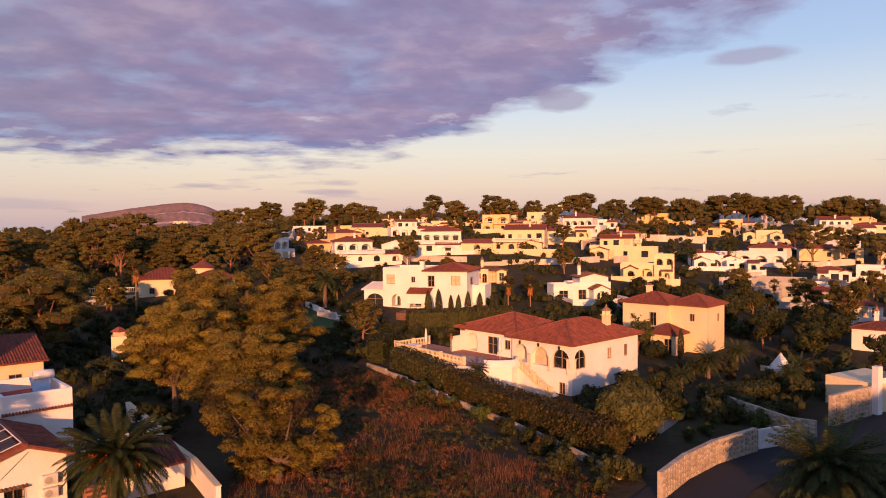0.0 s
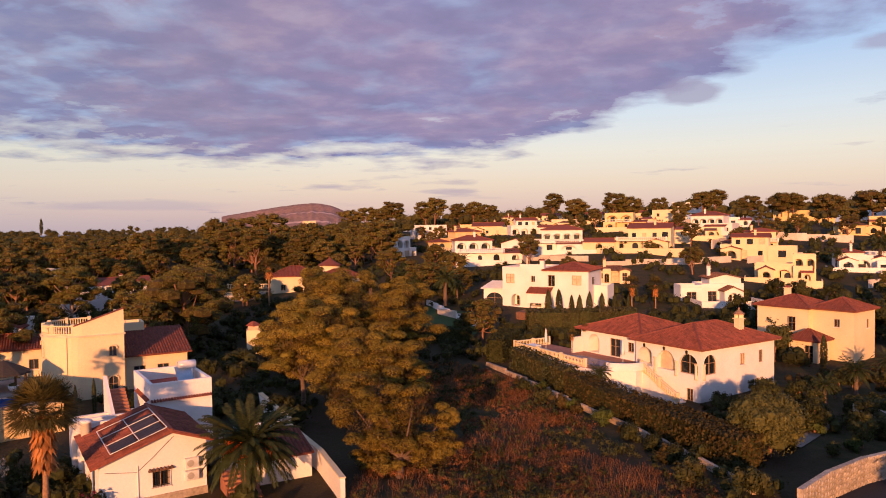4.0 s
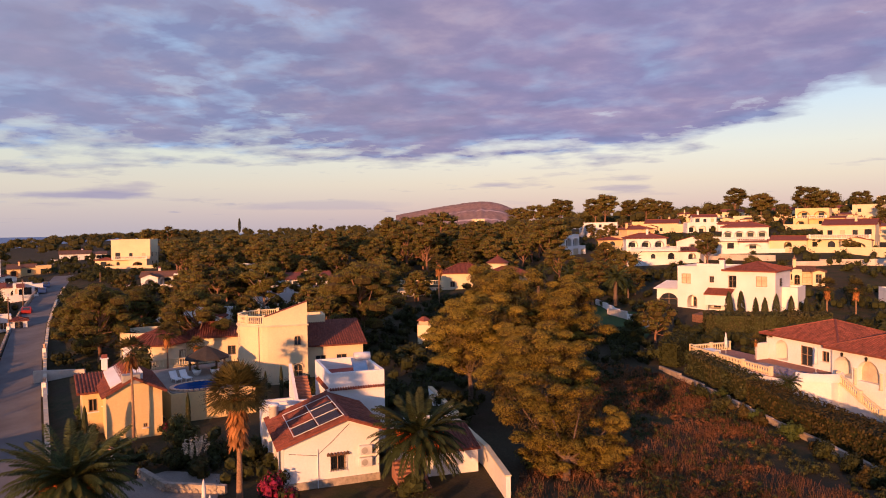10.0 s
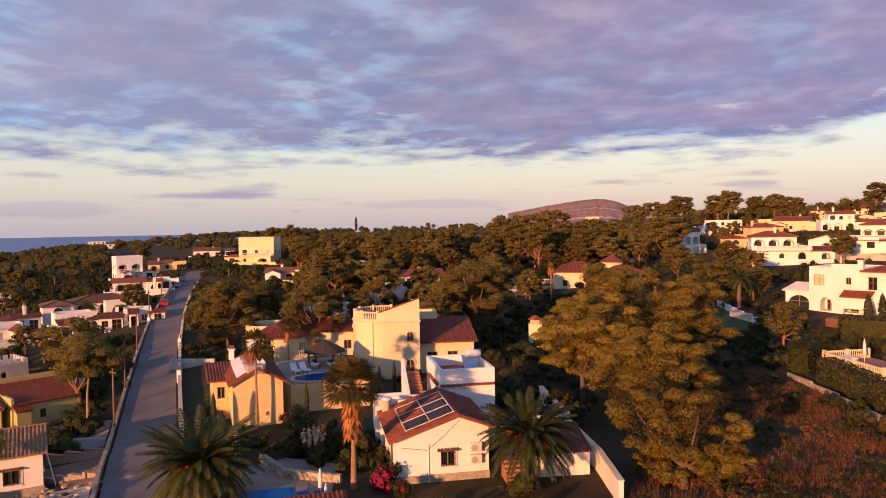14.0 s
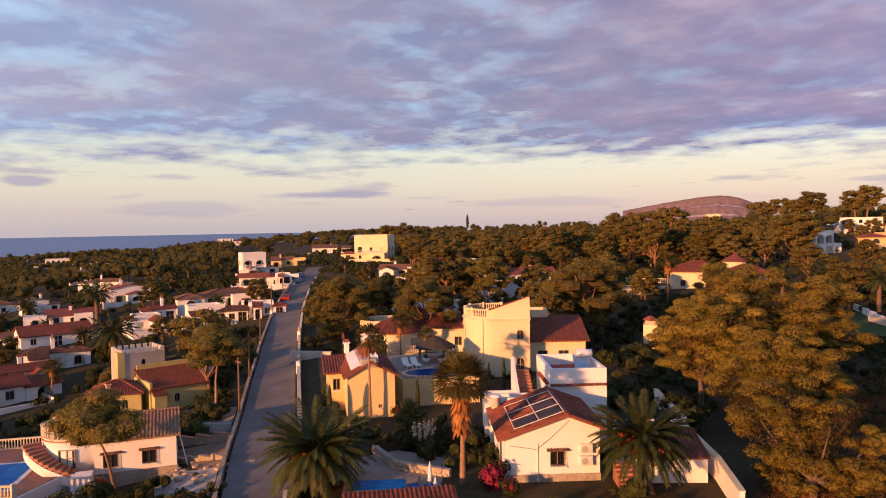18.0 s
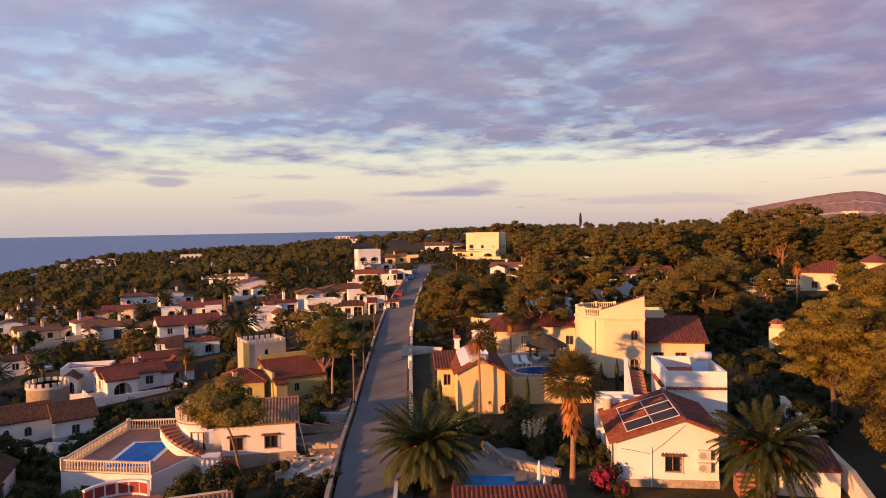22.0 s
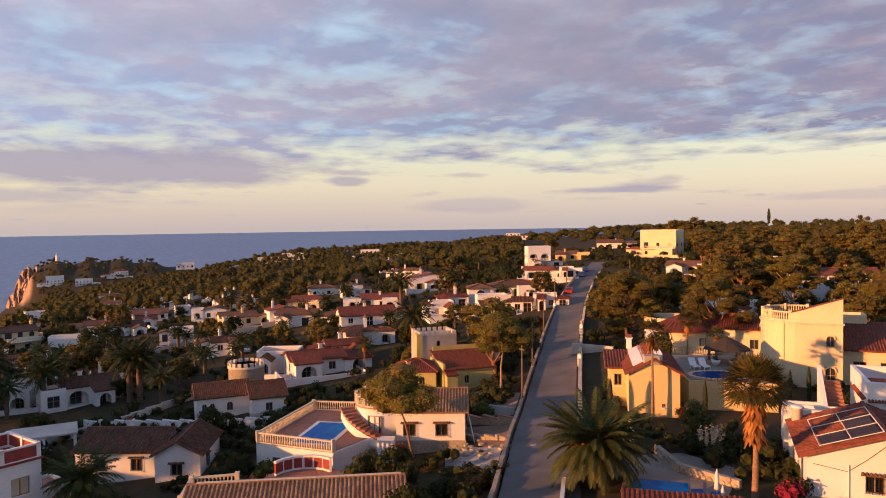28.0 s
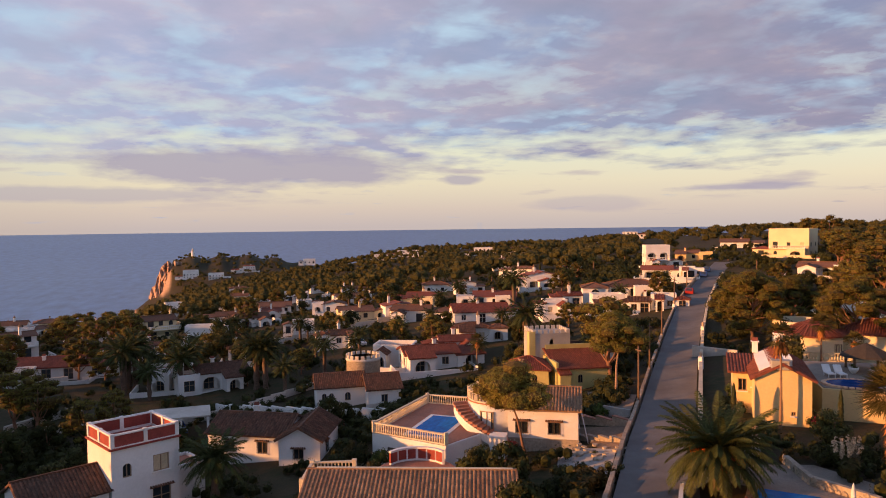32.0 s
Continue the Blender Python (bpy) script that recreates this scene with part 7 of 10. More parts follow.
def castle_house():
    hs = base("house", -78.4, 38.0, -21.0, 82, "pale yellow house with a crenellated square tower and red roofs", "house", "villas")
    wing(hs, 3.8, 3.3, 0, 0, 7.6, 6.6, 3.0, "shed", 1.7, "olive", "tile", [("f", -0.5, 0.9, 0.75, 1.2, "a"), ("f", -3.1, 0.0, 1.0, 2.1, "o")], over=0.35)
    wing(hs, -3.2, 4.2, 0, -24, 6.4, 5.6, 2.8, "hip", 1.3, "olive", "tile", [("f", 1.2, 0.9, 0.8, 1.2, "a"), ("f", -1.3, 0.9, 0.8, 1.2, "a")], over=0.4)
    put("stepped_wall", Solid().box(-0.35, 0.0, -0.5, 0.0, 6.5, 3.9).done("stepped_wall", M["olive"]), hs)
    put("rear_parapet", Solid().box(0, 6.4, 3.0, 8.2, 6.7, 5.4).done("rear_parapet", M["olive"]), hs)
    s = wall_shell(6.0, 5.0, 7.0, [("f", 0, 5.2, 0.6, 0.9, "a")], "flat")
    # the front's shade and the edge's sunlight are put into grey and yellow
    put("tower", s.done("tower", M["grey"]), hs, pose(1.2, 9.6, 0))
    put("tower_corner", Solid().box(-2.35, 7.0, -0.5, -1.4, 8.2, 7.3).done("tower_corner", M["olive"]), hs)
    ring = [(1.2 - 2.7 + i * 0.9, 7.25, 0) for i in range(7)] + [(4.05, 7.7 + i * 0.9, math.pi / 2) for i in range(5)] + [(-1.65, 7.7 + i * 0.9, math.pi / 2) for i in range(5)] + [(1.2 - 2.7 + i * 0.9, 11.95, 0) for i in range(7)]
    merlons(hs, ring, 7.0, "stucco", 0.55)
    wing(hs, 8.5, 11.5, 0, 10, 7.0, 5.5, 3.6, "gx", 1.2, "white", "oldtile", [("f", 1, 1, 1, 1.1, "w")])
    chimney(hs, -4.8, 3.0, 2.9, 1.1, 0.55, "pot", "peach")
    hs.matrix_basis = pose(0.1, 0.7, 0.2) @ hs.matrix_basis @ Matrix.Translation((0.5, 0, 0)) @ Matrix.Diagonal((0.85, 0.85, 0.87, 1))
    fit_window(hs, pose(0.65, -0.35, 0.0), 0.9, 2.0, "d", "frame", False)
    wing(hs, 0.7, -0.55, 2.2, 0, 1.6, 1.1, 0.15, "shed", 0.4, "olive", "tile", over=0.15)


castle_house()


def round_castle():
    hs = base("house", -88.6, 17.2, -23.5, 88, "white cottage with weathered roofs and a round crenellated stone tower", "house", "villas")
    put("stone_tower", Solid().lathe([(2.75, -1), (2.7, 5.9), (2.75, 6.0)], 26, 0.6, 7.0).done("stone_tower", M["stone"], True), hs)
    merlons(hs, [(0.6 + 2.62 * math.cos(a), 7.0 + 2.62 * math.sin(a), a + math.pi / 2) for a in [i * 6.283 / 18 for i in range(18)]], 6.0, "stucco", 0.5)
    put("white_band", Solid().lathe([(2.72, 5.6), (2.82, 5.65), (2.82, 5.98), (2.72, 6.0)], 26, 0.6, 7.0).done("white_band", M["stucco"], True), hs)
    wing(hs, 2.6, 2.0, 0, 0, 5.0, 6.4, 2.7, "gx", 1.5, "white", "oldtile", [("f", 0, 0.8, 1.0, 1.1, "w")], over=0.4)
    wing(hs, -3.6, 4.4, 0, 0, 7.4, 5.0, 2.8, "gx", 1.4, "white", "oldtile", [("f", -2.6, 0.7, 0.7, 1.2, "a"), ("f", -1.5, 0.7, 0.7, 1.2, "a"), ("f", 1.0, 0.7, 0.9, 1.2, "a")], over=0.4)
    hs.matrix_basis = hs.matrix_basis @ Matrix.Diagonal((0.84, 0.84, 0.9, 1))
    put("low_wall", Solid().box(-0.5, -3.2, -1, 6.5, -2.9, 1.1).done("low_wall", M["stucco"]), hs)


round_castle()


def rooftop_lantern(x, y, z):
    hs = base("chimney_tower", x, y, z, 25, "white garden chimney tower with a tiled lantern top", "tower")
    put("shaft", Solid().box(-0.9, -0.9, -1, 0.9, 0.9, 3.4, 0.06).done("shaft", M["cream"]), hs)
    put("shoulder", Solid().box(0.9, -0.7, -1, 2.6, 0.9, 2.4).done("shoulder", M["cream"]), hs)
    put("lantern", Solid().box(-0.7, -0.7, 3.5, 0.7, 0.7, 3.9).box(-0.55, -0.55, 3.4, 0.55, 0.55, 3.5).done("lantern", M["peach"]), hs)
    put("lantern_roof", Solid().lathe([(1.0, 3.9), (0.95, 4.0), (0.2, 4.5)], 4).done("lantern_roof", M["tile"]), hs)


rooftop_lantern(-41.0, 89.0, -16.8)


# ---- streets ----
ROAD = [(-30.5, 20.6), (-37.5, 25.9), (-50.2, 34.9), (-60.3, 42.5), (-73.2, 52.2), (-91.8, 66.5), (-114.1, 84.3), (-134.2, 101.6), (-152.5, 118.4), (-185, 148)]
LANE = [(9.5, 37.0), (14.1, 43.4), (18.8, 49.4), (24.0, 54.0), (31.0, 58.0), (39.8, 63.3), (52, 68.1)]


def ribbon(name, pts, half, mat, lift, label, category, kind="structure", steps=10):
    """A strip of paving that follows the ground."""
    v, f = [], []
    line = []
    for (x0, y0), (x1, y1) in zip(pts, pts[1:]):
        line += [(x0 + (x1 - x0) * k / steps, y0 + (y1 - y0) * k / steps) for k in range(steps)]
    line.append(pts[-1])
    for i, (x, y) in enumerate(line):
        a, b = line[max(0, i - 1)], line[min(len(line) - 1, i + 1)]
        ln = math.hypot(b[0] - a[0], b[1] - a[1])
        nx, ny = -(b[1] - a[1]) / ln, (b[0] - a[0]) / ln
        for k in (-1, -0.33, 0.33, 1):
            q = (x + nx * half * k, y + ny * half * k)
            v.append((*q, max(land(*q), land(x, y)) + lift + max(0, 0.9 * noise.noise((x * 0.03, y * 0.03, 0)) * smooth(60, 200, math.hypot(x, y))) + (0.04 if abs(k) < 0.5 else 0)))
    n = len(line)
    for i in range(n - 1):
        for k in range(3):
            p = i * 4 + k
            f.append((p, p + 4, p + 5, p + 1))
    me = mesh(name, v, f, M[mat], True)
    me.flip_normals()
    return tagged(put(name, me), label, category, kind=kind)


ribbon("road", ROAD, 2.6, "asphalt", 0.06, "worn pale asphalt street between garden walls", "road")
ribbon("road", LANE, 2.9, "newasphalt", 0.06, "freshly laid dark asphalt lane bending round a wall", "road")



# ---- walls, hedges and gardens near the camera ----
def garden_wall(pts, h, mat="stucco", label="rendered garden wall", thick=0.25, cap="", step=2.5, drop=0.0, name="garden_wall"):
    """A wall of short lengths that step with the ground; each length is a piece."""
    x0, y0 = pts[0]
    ob = base(name, x0, y0, land(x0, y0), 0, label, "wall", "garden walls")
    for (xa, ya), (xb, yb) in zip(pts, pts[1:]):
        ln = math.hypot(xb - xa, yb - ya)
        n = max(1, round(ln / step))
        for i in range(n):
            p, q = (xa + (xb - xa) * i / n, ya + (yb - ya) * i / n), (xa + (xb - xa) * (i + 1) / n, ya + (yb - ya) * (i + 1) / n)
            z = land((p[0] + q[0]) / 2, (p[1] + q[1]) / 2) + drop
            s = Solid().beam((p[0] - x0, p[1] - y0, z - ob.location.z + h / 2 - 0.4), (q[0] - x0, q[1] - y0, z - ob.location.z + h / 2 - 0.4), thick, h + 0.8)
            w = put("wall_length", s.done("wall_length", M[mat]), ob)
            if cap:
                c = Solid().beam((p[0] - x0, p[1] - y0, z - ob.location.z + h + 0.04), (q[0] - x0, q[1] - y0, z - ob.location.z + h + 0.04), thick + 0.1, 0.08)
                put("coping", c.done("coping", M[cap]), w)
    return ob


def offset_line(pts, d):
    out = []
    for i, (x, y) in enumerate(pts):
        a, b = pts[max(0, i - 1)], pts[min(len(pts) - 1, i + 1)]
        ln = math.hypot(b[0] - a[0], b[1] - a[1])
        out.append((x - (b[1] - a[1]) / ln * d, y + (b[0] - a[0]) / ln * d))
    return out


def stone_wall(pts, h, label, seed=5, depth=0.35):
    """A rubble wall: backing, and face stones proud of their joints."""
    r = random.Random(seed)
    x0, y0 = pts[0]
    ob = base("stone_wall", x0, y0, land(x0, y0), 0, label, "wall", "stone walls")
    shapes = []
    for k in range(5):
        s = Solid()
        n = 7
        s.add([(math.cos(6.283 * i / n) * r.uniform(0.8, 1.05) * 0.5, -0.02, math.sin(6.283 * i / n) * r.uniform(0.8, 1.05) * 0.5) for i in range(n)] + [(math.cos(6.283 * i / n) * 0.36, -0.09, math.sin(6.283 * i / n) * 0.36) for i in range(n)],
              [tuple(range(n, 2 * n))] + [(i, (i + 1) % n, n + (i + 1) % n, n + i) for i in range(n)])
        shapes.append(s.done("stone", M["stone"]))
    count = 0
    for (xa, ya), (xb, yb) in zip(pts, pts[1:]):
        ln, a = math.hypot(xb - xa, yb - ya), math.atan2(yb - ya, xb - xa)
        z = min(land(xa, ya), land(xb, yb)) - ob.location.z
        put("backing", Solid().beam((xa - x0, ya - y0, z + h / 2 - 0.3), (xb - x0, yb - y0, z + h / 2 - 0.3), depth, h + 0.6).done("backing", M["stone"]), ob)
        u = 0.2
        while u < ln:
            v, sz = 0.15, r.uniform(0.42, 0.6)
            while v < h - 0.1 and count < 300:
                q = r.uniform(0.34, 0.5)
                put("stone", r.choice(shapes), ob, Matrix.Translation((xa - x0 + (xb - xa) * u / ln, ya - y0 + (yb - ya) * u / ln, z + v)) @ Matrix.Rotation(a, 4, "Z") @ Matrix.Translation((0, -depth / 2, 0)) @ Matrix.Diagonal((sz, 1, q, 1)))
                count += 1
                v += q * 0.92
            u += sz * 0.95
    return ob


LEFT, RIGHT = offset_line(ROAD, 3.0), offset_line(ROAD, -3.0)
garden_wall(LEFT[:9], 1.0, "oldwall", "weathered low wall along the street", 0.3)
garden_wall(RIGHT[2:9], 0.9, "stucco", "rendered low wall along the street", 0.3, "balus")
garden_wall([(-44.6, 36.6), (-41, 36.0), (-37.2, 27.6), (-31, 22.8)], 0.8, "white", "white pierced garden wall by the street")

# the lower plot beside the dry field
PLOT = [(-9.4, 86.6), (-1.6, 75.5), (5.8, 63.6), (9.6, 55.7), (12.3, 49.2)]
garden_wall(PLOT, 0.55, "oldwall", "sunlit stepped boundary wall beside the dry field", 0.3, step=4.0)
hedge([(-5.6, 86.4), (0.6, 76.5)], 2.2, 2.6, "cypress", "tall clipped hedge below the villa terrace", 2)
hedge([(1.2, 75.4), (8.2, 63.6), (13.2, 54.4)], 2.8, 2.5, "hedge", "broad clipped hedge in front of the villa", 3)
hedge([(-8.5, 88.5), (-7.0, 96.0)], 2.4, 3.2, "darkleaf", "tall dark hedge beside the pool terrace", 4)
hedge([(-13.5, 101), (-20, 98.5), (-26, 99)], 2.5, 2.0, "darkleaf", "dark hedge in front of the lawn", 5)
hedge([(-5.5, 108.5), (2, 110), (10.5, 112.5)], 2.6, 3.4, "cypress", "tall uneven conifer hedge below the white villa", 11)
hedge([(19, 66.5), (23.5, 70.5)], 1.6, 1.1, "hedge", "low clipped hedge by the path", 6)
hedge([(26, 70), (33.5, 72)], 2.4, 1.7, "darkleaf", "dark hedge above the stone wall", 7)

stone_wall([(14.0, 45.6), (16.9, 49.3), (20.3, 52.6), (24.6, 55.6)], 1.9, "curved rubble stone wall along the dark lane")
stone_wall([(26.0, 69.6), (27.6, 66.6), (28.6, 63.4), (29.6, 60.4), (31.4, 59.2)], 1.5, "rubble stone wall of the raised garden", 6)
stone_wall([(34.4, 62.6), (37.2, 64.4), (40.0, 66.0)], 2.8, "tall stone wall beside the garage", 8)
gate = base("metal_gate", 24.9, 55.7, -18.0, 22, "white sliding gate between stone walls", "gate")
put("gate_leaf", Solid().box(0, -0.04, 0.1, 3.4, 0.04, 1.6).done("gate_leaf", M["carwhite"]), gate)
put("gate_rail", Solid().box(-0.05, -0.07, 1.6, 3.45, 0.07, 1.7).done("gate_rail", M["wframe"]), gate)


def garage():
    g = base("garage", 41.3, 66.5, -18.1, 28, "cream garage with a white sectional door and roof terrace", "garage")
    put("wall", wall_shell(6.5, 5.0, 2.9, [("f", 0.2, 0.0, 3.6, 2.2, "d")], "flat").done("wall", M["cream"]), g, pose(2.6, 2.6, 0))
    d = put("garage_door", Solid().box(1.0, 0.1, 0, 4.6, 0.16, 2.2).done("garage_door", M["carwhite"]), g)
    for i in range(1, 5):
        put("door_groove", Solid().box(1.05, 0.085, i * 0.44, 4.55, 0.098, i * 0.44 + 0.03).done("door_groove", M["grey"]), d)
    put("terrace_parapet", Solid().box(-0.9, -0.15, 2.903, 6.1, 0.15, 3.4).done("terrace_parapet", M["white"]), g)
    for x in (-0.6, 5.8):
        put("pier", Solid().box(x - 0.35, -0.3, 0, x + 0.35, 0.3, 4.6).done("pier", M["white"]), g)
    r = Solid()
    for i in range(34):
        r.box(-0.2 + i * 0.17, -0.02, 3.4, -0.17 + i * 0.17, 0.02, 4.3)
    put("railing", r.box(-0.25, -0.03, 4.3, 5.45, 0.03, 4.36).done("railing", M["iron"]), g)


garage()
py = base("garden_ornament", 40.0, 83.6, -17.4, 10, "pale stone pyramid ornament on a low plinth", "ornament")
put("pyramid", Solid().add([(-0.9, -0.9, 0.4), (0.9, -0.9, 0.4), (0.9, 0.9, 0.4), (-0.9, 0.9, 0.4), (0, 0, 2.1)], [(0, 1, 4), (1, 2, 4), (2, 3, 4), (3, 0, 4), (3, 2, 1, 0)]).done("pyramid", M["fabric"]), py)
put("plinth", Solid().box(-1.6, -1.6, -0.6, 1.6, 1.6, 0.396).done("plinth", M["stucco"]), py)

# white walled compound beside the solar house
garden_wall([(-27.5, 61.0), (-21.6, 53.2)], 2.0, "white", "tall white boundary wall with cream coping", 0.3, "cream", 3.0)
garden_wall([(-21.6, 53.2), (-17.0, 47.4), (-13.6, 42.0)], 1.5, "white", "white boundary wall stepping down beside the field", 0.3, "cream", 3.0)


def annex():
    a = base("house", -18.6, 45.2, -17.0, 40, "small white annex with a steep red-tiled roof and steps", "house", "villas")
    wing(a, 0, 1.6, 0, 0, 3.6, 3.2, 1.6, "shed", 0.9, "white", "tile", [("l", 0.2, 0.3, 0.8, 1.1, "w")], over=0.15)
    put("arched_wall", wall_shell(4.5, 0.3, 3.0, [("f", 0.3, 1.2, 1.5, 1.3, "a")], "flat").done("arched_wall", M["white"]), a, pose(-1.2, 4.2, 0))
    fit_window(a, pose(-0.9, 4.15, 1.2), 1.5, 1.3, "a", "frame", False)
    for i in range(9):
        put("step", Solid().box(-4.2, -3.0 + i * 0.42, -0.8, -2.2, -2.58 + i * 0.42, -0.2 + i * 0.17).done("step", M["terra"]), a)


annex()

# lawn and dry field
tagged(put("lawn", mesh("lawn", [(-22, 106, land(-22, 106) + 0.12), (-13.2, 102, land(-13.2, 102) + 0.12), (-12, 118, land(-12, 118) + 0.12), (-24, 124, land(-24, 124) + 0.12)], [(0, 1, 2, 3)], M["lawn"])), "short green lawn behind a dark hedge", "lawn", kind="structure")
garden_wall([(-24.5, 126), (-19, 117), (-13, 109)], 1.0, "white", "curved white wall along the lawn", 0.3)


def dry_field():
    rng = np.random.default_rng(31)
    m, per = 1500, 24
    u, v = rng.uniform(0, 1, m), rng.uniform(0, 1, m)
    a0, a1 = np.array([-13.5, 41.0]), np.array([10.8, 43.0])
    b0, b1 = np.array([-19.0, 84.0]), np.array([-6.5, 82.0])
    c = (a0 * (1 - u)[:, None] + a1 * u[:, None]) * (1 - v)[:, None] + (b0 * (1 - u)[:, None] + b1 * u[:, None]) * v[:, None]
    lean = np.array([noise.noise((x * 0.16, y * 0.16, 3.0)) for x, y in c])
    p = np.repeat(c, per, axis=0) + rng.normal(size=(m * per, 2)) * 0.3
    patch = np.repeat(lean, per)
    n = m * per
    z = np.repeat(np.array([land(x, y) for x, y in c]), per)
    h = np.clip(0.34 + patch * 0.6 + rng.uniform(-0.25, 0.3, n), 0.15, 1.5)
    a = rng.uniform(0, 6.283, n)
    w = 0.004 + 0.007 * rng.uniform(0, 1, n)
    d = np.column_stack([np.cos(a) * w, np.sin(a) * w, np.zeros(n)])
    o = np.column_stack([p, z])
    t = o + np.column_stack([rng.normal(size=n) * 0.3 * h, rng.normal(size=n) * 0.3 * h, h])
    cards = np.stack([o - d, o + d, t + d * 0.7, t - d * 0.7], axis=1)
    keep = patch > -0.25
    tagged(put("dry_grass", quads("dry_grass", cards[keep], M["drygrass"])), "dry reddish grass and weeds in the empty plot", "grass", kind="stuff")
    for seed, count, h0, h1, leaf, card, name, label in ((1, 520, 0.35, 0.8, "drygrass", 0.15, "weeds", "soft clumps of dry weeds in the empty plot"), (2, 230, 0.5, 1.2, "shrub", 0.16, "wild_scrub", "low olive scrub in the empty plot"), (3, 110, 0.7, 1.7, "darkleaf", 0.18, "dark_scrub", "dark green bushes in the empty plot")):
        g = np.random.default_rng(seed)
        cs = []
        while len(cs) < count:
            x, y = g.uniform(-20, 11), g.uniform(40, 86)
            side = x - (11.4 - (y - 48.0) * 0.555)
            v = noise.noise((x * 0.13, y * 0.13, 3.0 + seed))
            if side < -0.9 and x > -13.2 - (y - 41) * 0.16 and v > (-0.15 if seed < 3 else 0.02 if side < -4 else -0.5):
                cs.append((x, y, land(x, y), g.uniform(h0, h1)))
        c = np.repeat(np.array(cs), 3, axis=0)
        h = c[:, 3:4]
        c = c[:, :3] + g.normal(size=(len(c), 3)) * h * np.array([0.5, 0.5, 0.1]) + h * np.array([0, 0, 0.35])
        rr = np.repeat(h * 0.5, 3, axis=1) * g.uniform(0.6, 1.1, (len(c), 3))
        cards = np.concatenate([leaf_cloud(g, c, rr, len(c) * 42, card * 0.9, 0.5, 3.2, 0.3), cores(c, rr, 0.34)])
        tagged(put(name, quads(name, cards, M[leaf])), label, "scrub", kind="stuff")


def near_line(x, y, pts, gap):
    for (x0, y0), (x1, y1) in zip(pts, pts[1:]):
        u = max(0, min(1, ((x - x0) * (x1 - x0) + (y - y0) * (y1 - y0)) / ((x1 - x0) ** 2 + (y1 - y0) ** 2)))
        if math.hypot(x - x0 - u * (x1 - x0), y - y0 - u * (y1 - y0)) < gap:
            return True
    return False


dry_field()

# ---- large trees near the camera ----
def hero(name, label, parts, x, y, z=None, turn=0, category="tree", group="trees"):
    ob = base(name, x, y, land(x, y) - 0.1 if z is None else z, turn, label, category, group)
    for n, me in parts:
        put(n, me, ob)
    return ob


BIG = "large bushy pine with olive-green needle clumps"
for i, (x, y, lobes) in enumerate((
    (-24.6, 64.0, ((-0.7, -0.9, 7.0, 2.5), (0.8, -0.4, 4.7, 2.5), (1.8, -0.0, 8.6, 2.9), (-1.2, -1.1, 4.9, 1.6), (0.5, -0.6, 7.4, 2.5))),
    (-21.5, 72.0, ((-0.6, -0.3, 9.2, 3.6), (3.4, 0.8, 8.5, 3.5), (6.0, 1.4, 5.7, 2.5), (0.4, -0.0, 5.7, 3.7), (-3.4, -1.2, 10.8, 2.2), (4.8, 1.1, 9.9, 2.0))),
    (-17.0, 60.0, ((-0.3, -0.4, 5.1, 2.7), (2.1, 0.2, 5.9, 2.2), (-2.1, -1.0, 3.8, 2.2), (3.1, 0.4, 4.2, 1.7), (-0.0, -0.4, 6.8, 2.3))),
    (-11.2, 46.6, ((-3.8, 1.1, 5.2, 1.6), (-1.7, 1.7, 5.5, 1.8), (0.6, 2.3, 4.4, 1.7), (2.7, 2.7, 3.5, 1.0), (-2.8, 1.4, 3.4, 1.8), (-0.1, 2.1, 2.2, 2.0), (-1.7, 1.7, 1.2, 1.6), (1.6, 2.5, 1.3, 1.5), (3.0, 2.7, 1.8, 0.8), (0.6, 2.2, 1.2, 1.7), (-1.3, 1.8, 0.9, 1.5), (2.1, 2.4, 0.9, 1.3))),
)):
    hero("pine_tree", BIG if i < 3 else "broad pine leaning over the dry field", two(lobed_pine(201 + i, lobes, 66000, 0.185 - 0.014 * i, "datebark")), x, y, group="pines")
hero("pine_tree", "pine with bare red limbs over the garden", two(pine_parts(205, 10, 4.2, 0.5, 30, 20000, 0.22, 0.38, 0.8, leaf="belt", bark="palebark")), -80, 104, group="pines")
for i, (x, y, k) in enumerate(((-51.5, 90.0, 1.25), (-57.0, 93.0, 1.0), (-78.0, 67.5, 1.05), (-86.0, 73.0, 0.95), (-82.0, 77.5, 0.9), (-66.5, 72.5, 1.0))):
    hero("pine_tree", "rounded bushy pine behind the houses", two(pine_parts(230 + i, 9.2 * k, 4.6 * k, 0.3, 46, 20000, 0.21, 0.24, 0.4, leaf="belt", clump=0.22)), x, y, group="pines")
hero("pine_tree", "leaning umbrella pine in front of the white house", two(pine_parts(206, 7.9, 3.0, 0.35, 34, 22000, 0.16, 0.64, 1.7, leaf="belt", clump=0.33)), -53.4, 24.4, turn=246, group="pines")
hero("pine_tree", "umbrella pine with a pale bare trunk", two(pine_parts(207, 9.2, 2.9, 0.35, 34, 20000, 0.18, 0.62, 0.5, clump=0.33, leaf="belt", bark="palebark")), -70.0, 42.2, group="pines")
hero("round_tree", "clipped round yellow-green garden tree", two(broad_parts(208, 5.1, 2.9, 90, 17000, 0.2, "topiary", 0.14)), 15.4, 57.6)
hero("date_palm", "broad date palm with orange fruit stalks by the street", date_palm_parts(211, 2.6, 4.3, 120, 84, 0.66), -36.6, 29.8, category="palm", group="palms")
hero("date_palm", "date palm with arching fronds beside the white cottage", date_palm_parts(212, 3.7, 3.8, 100, 80, 0.6), -19.4, 41.4, category="palm", group="palms")
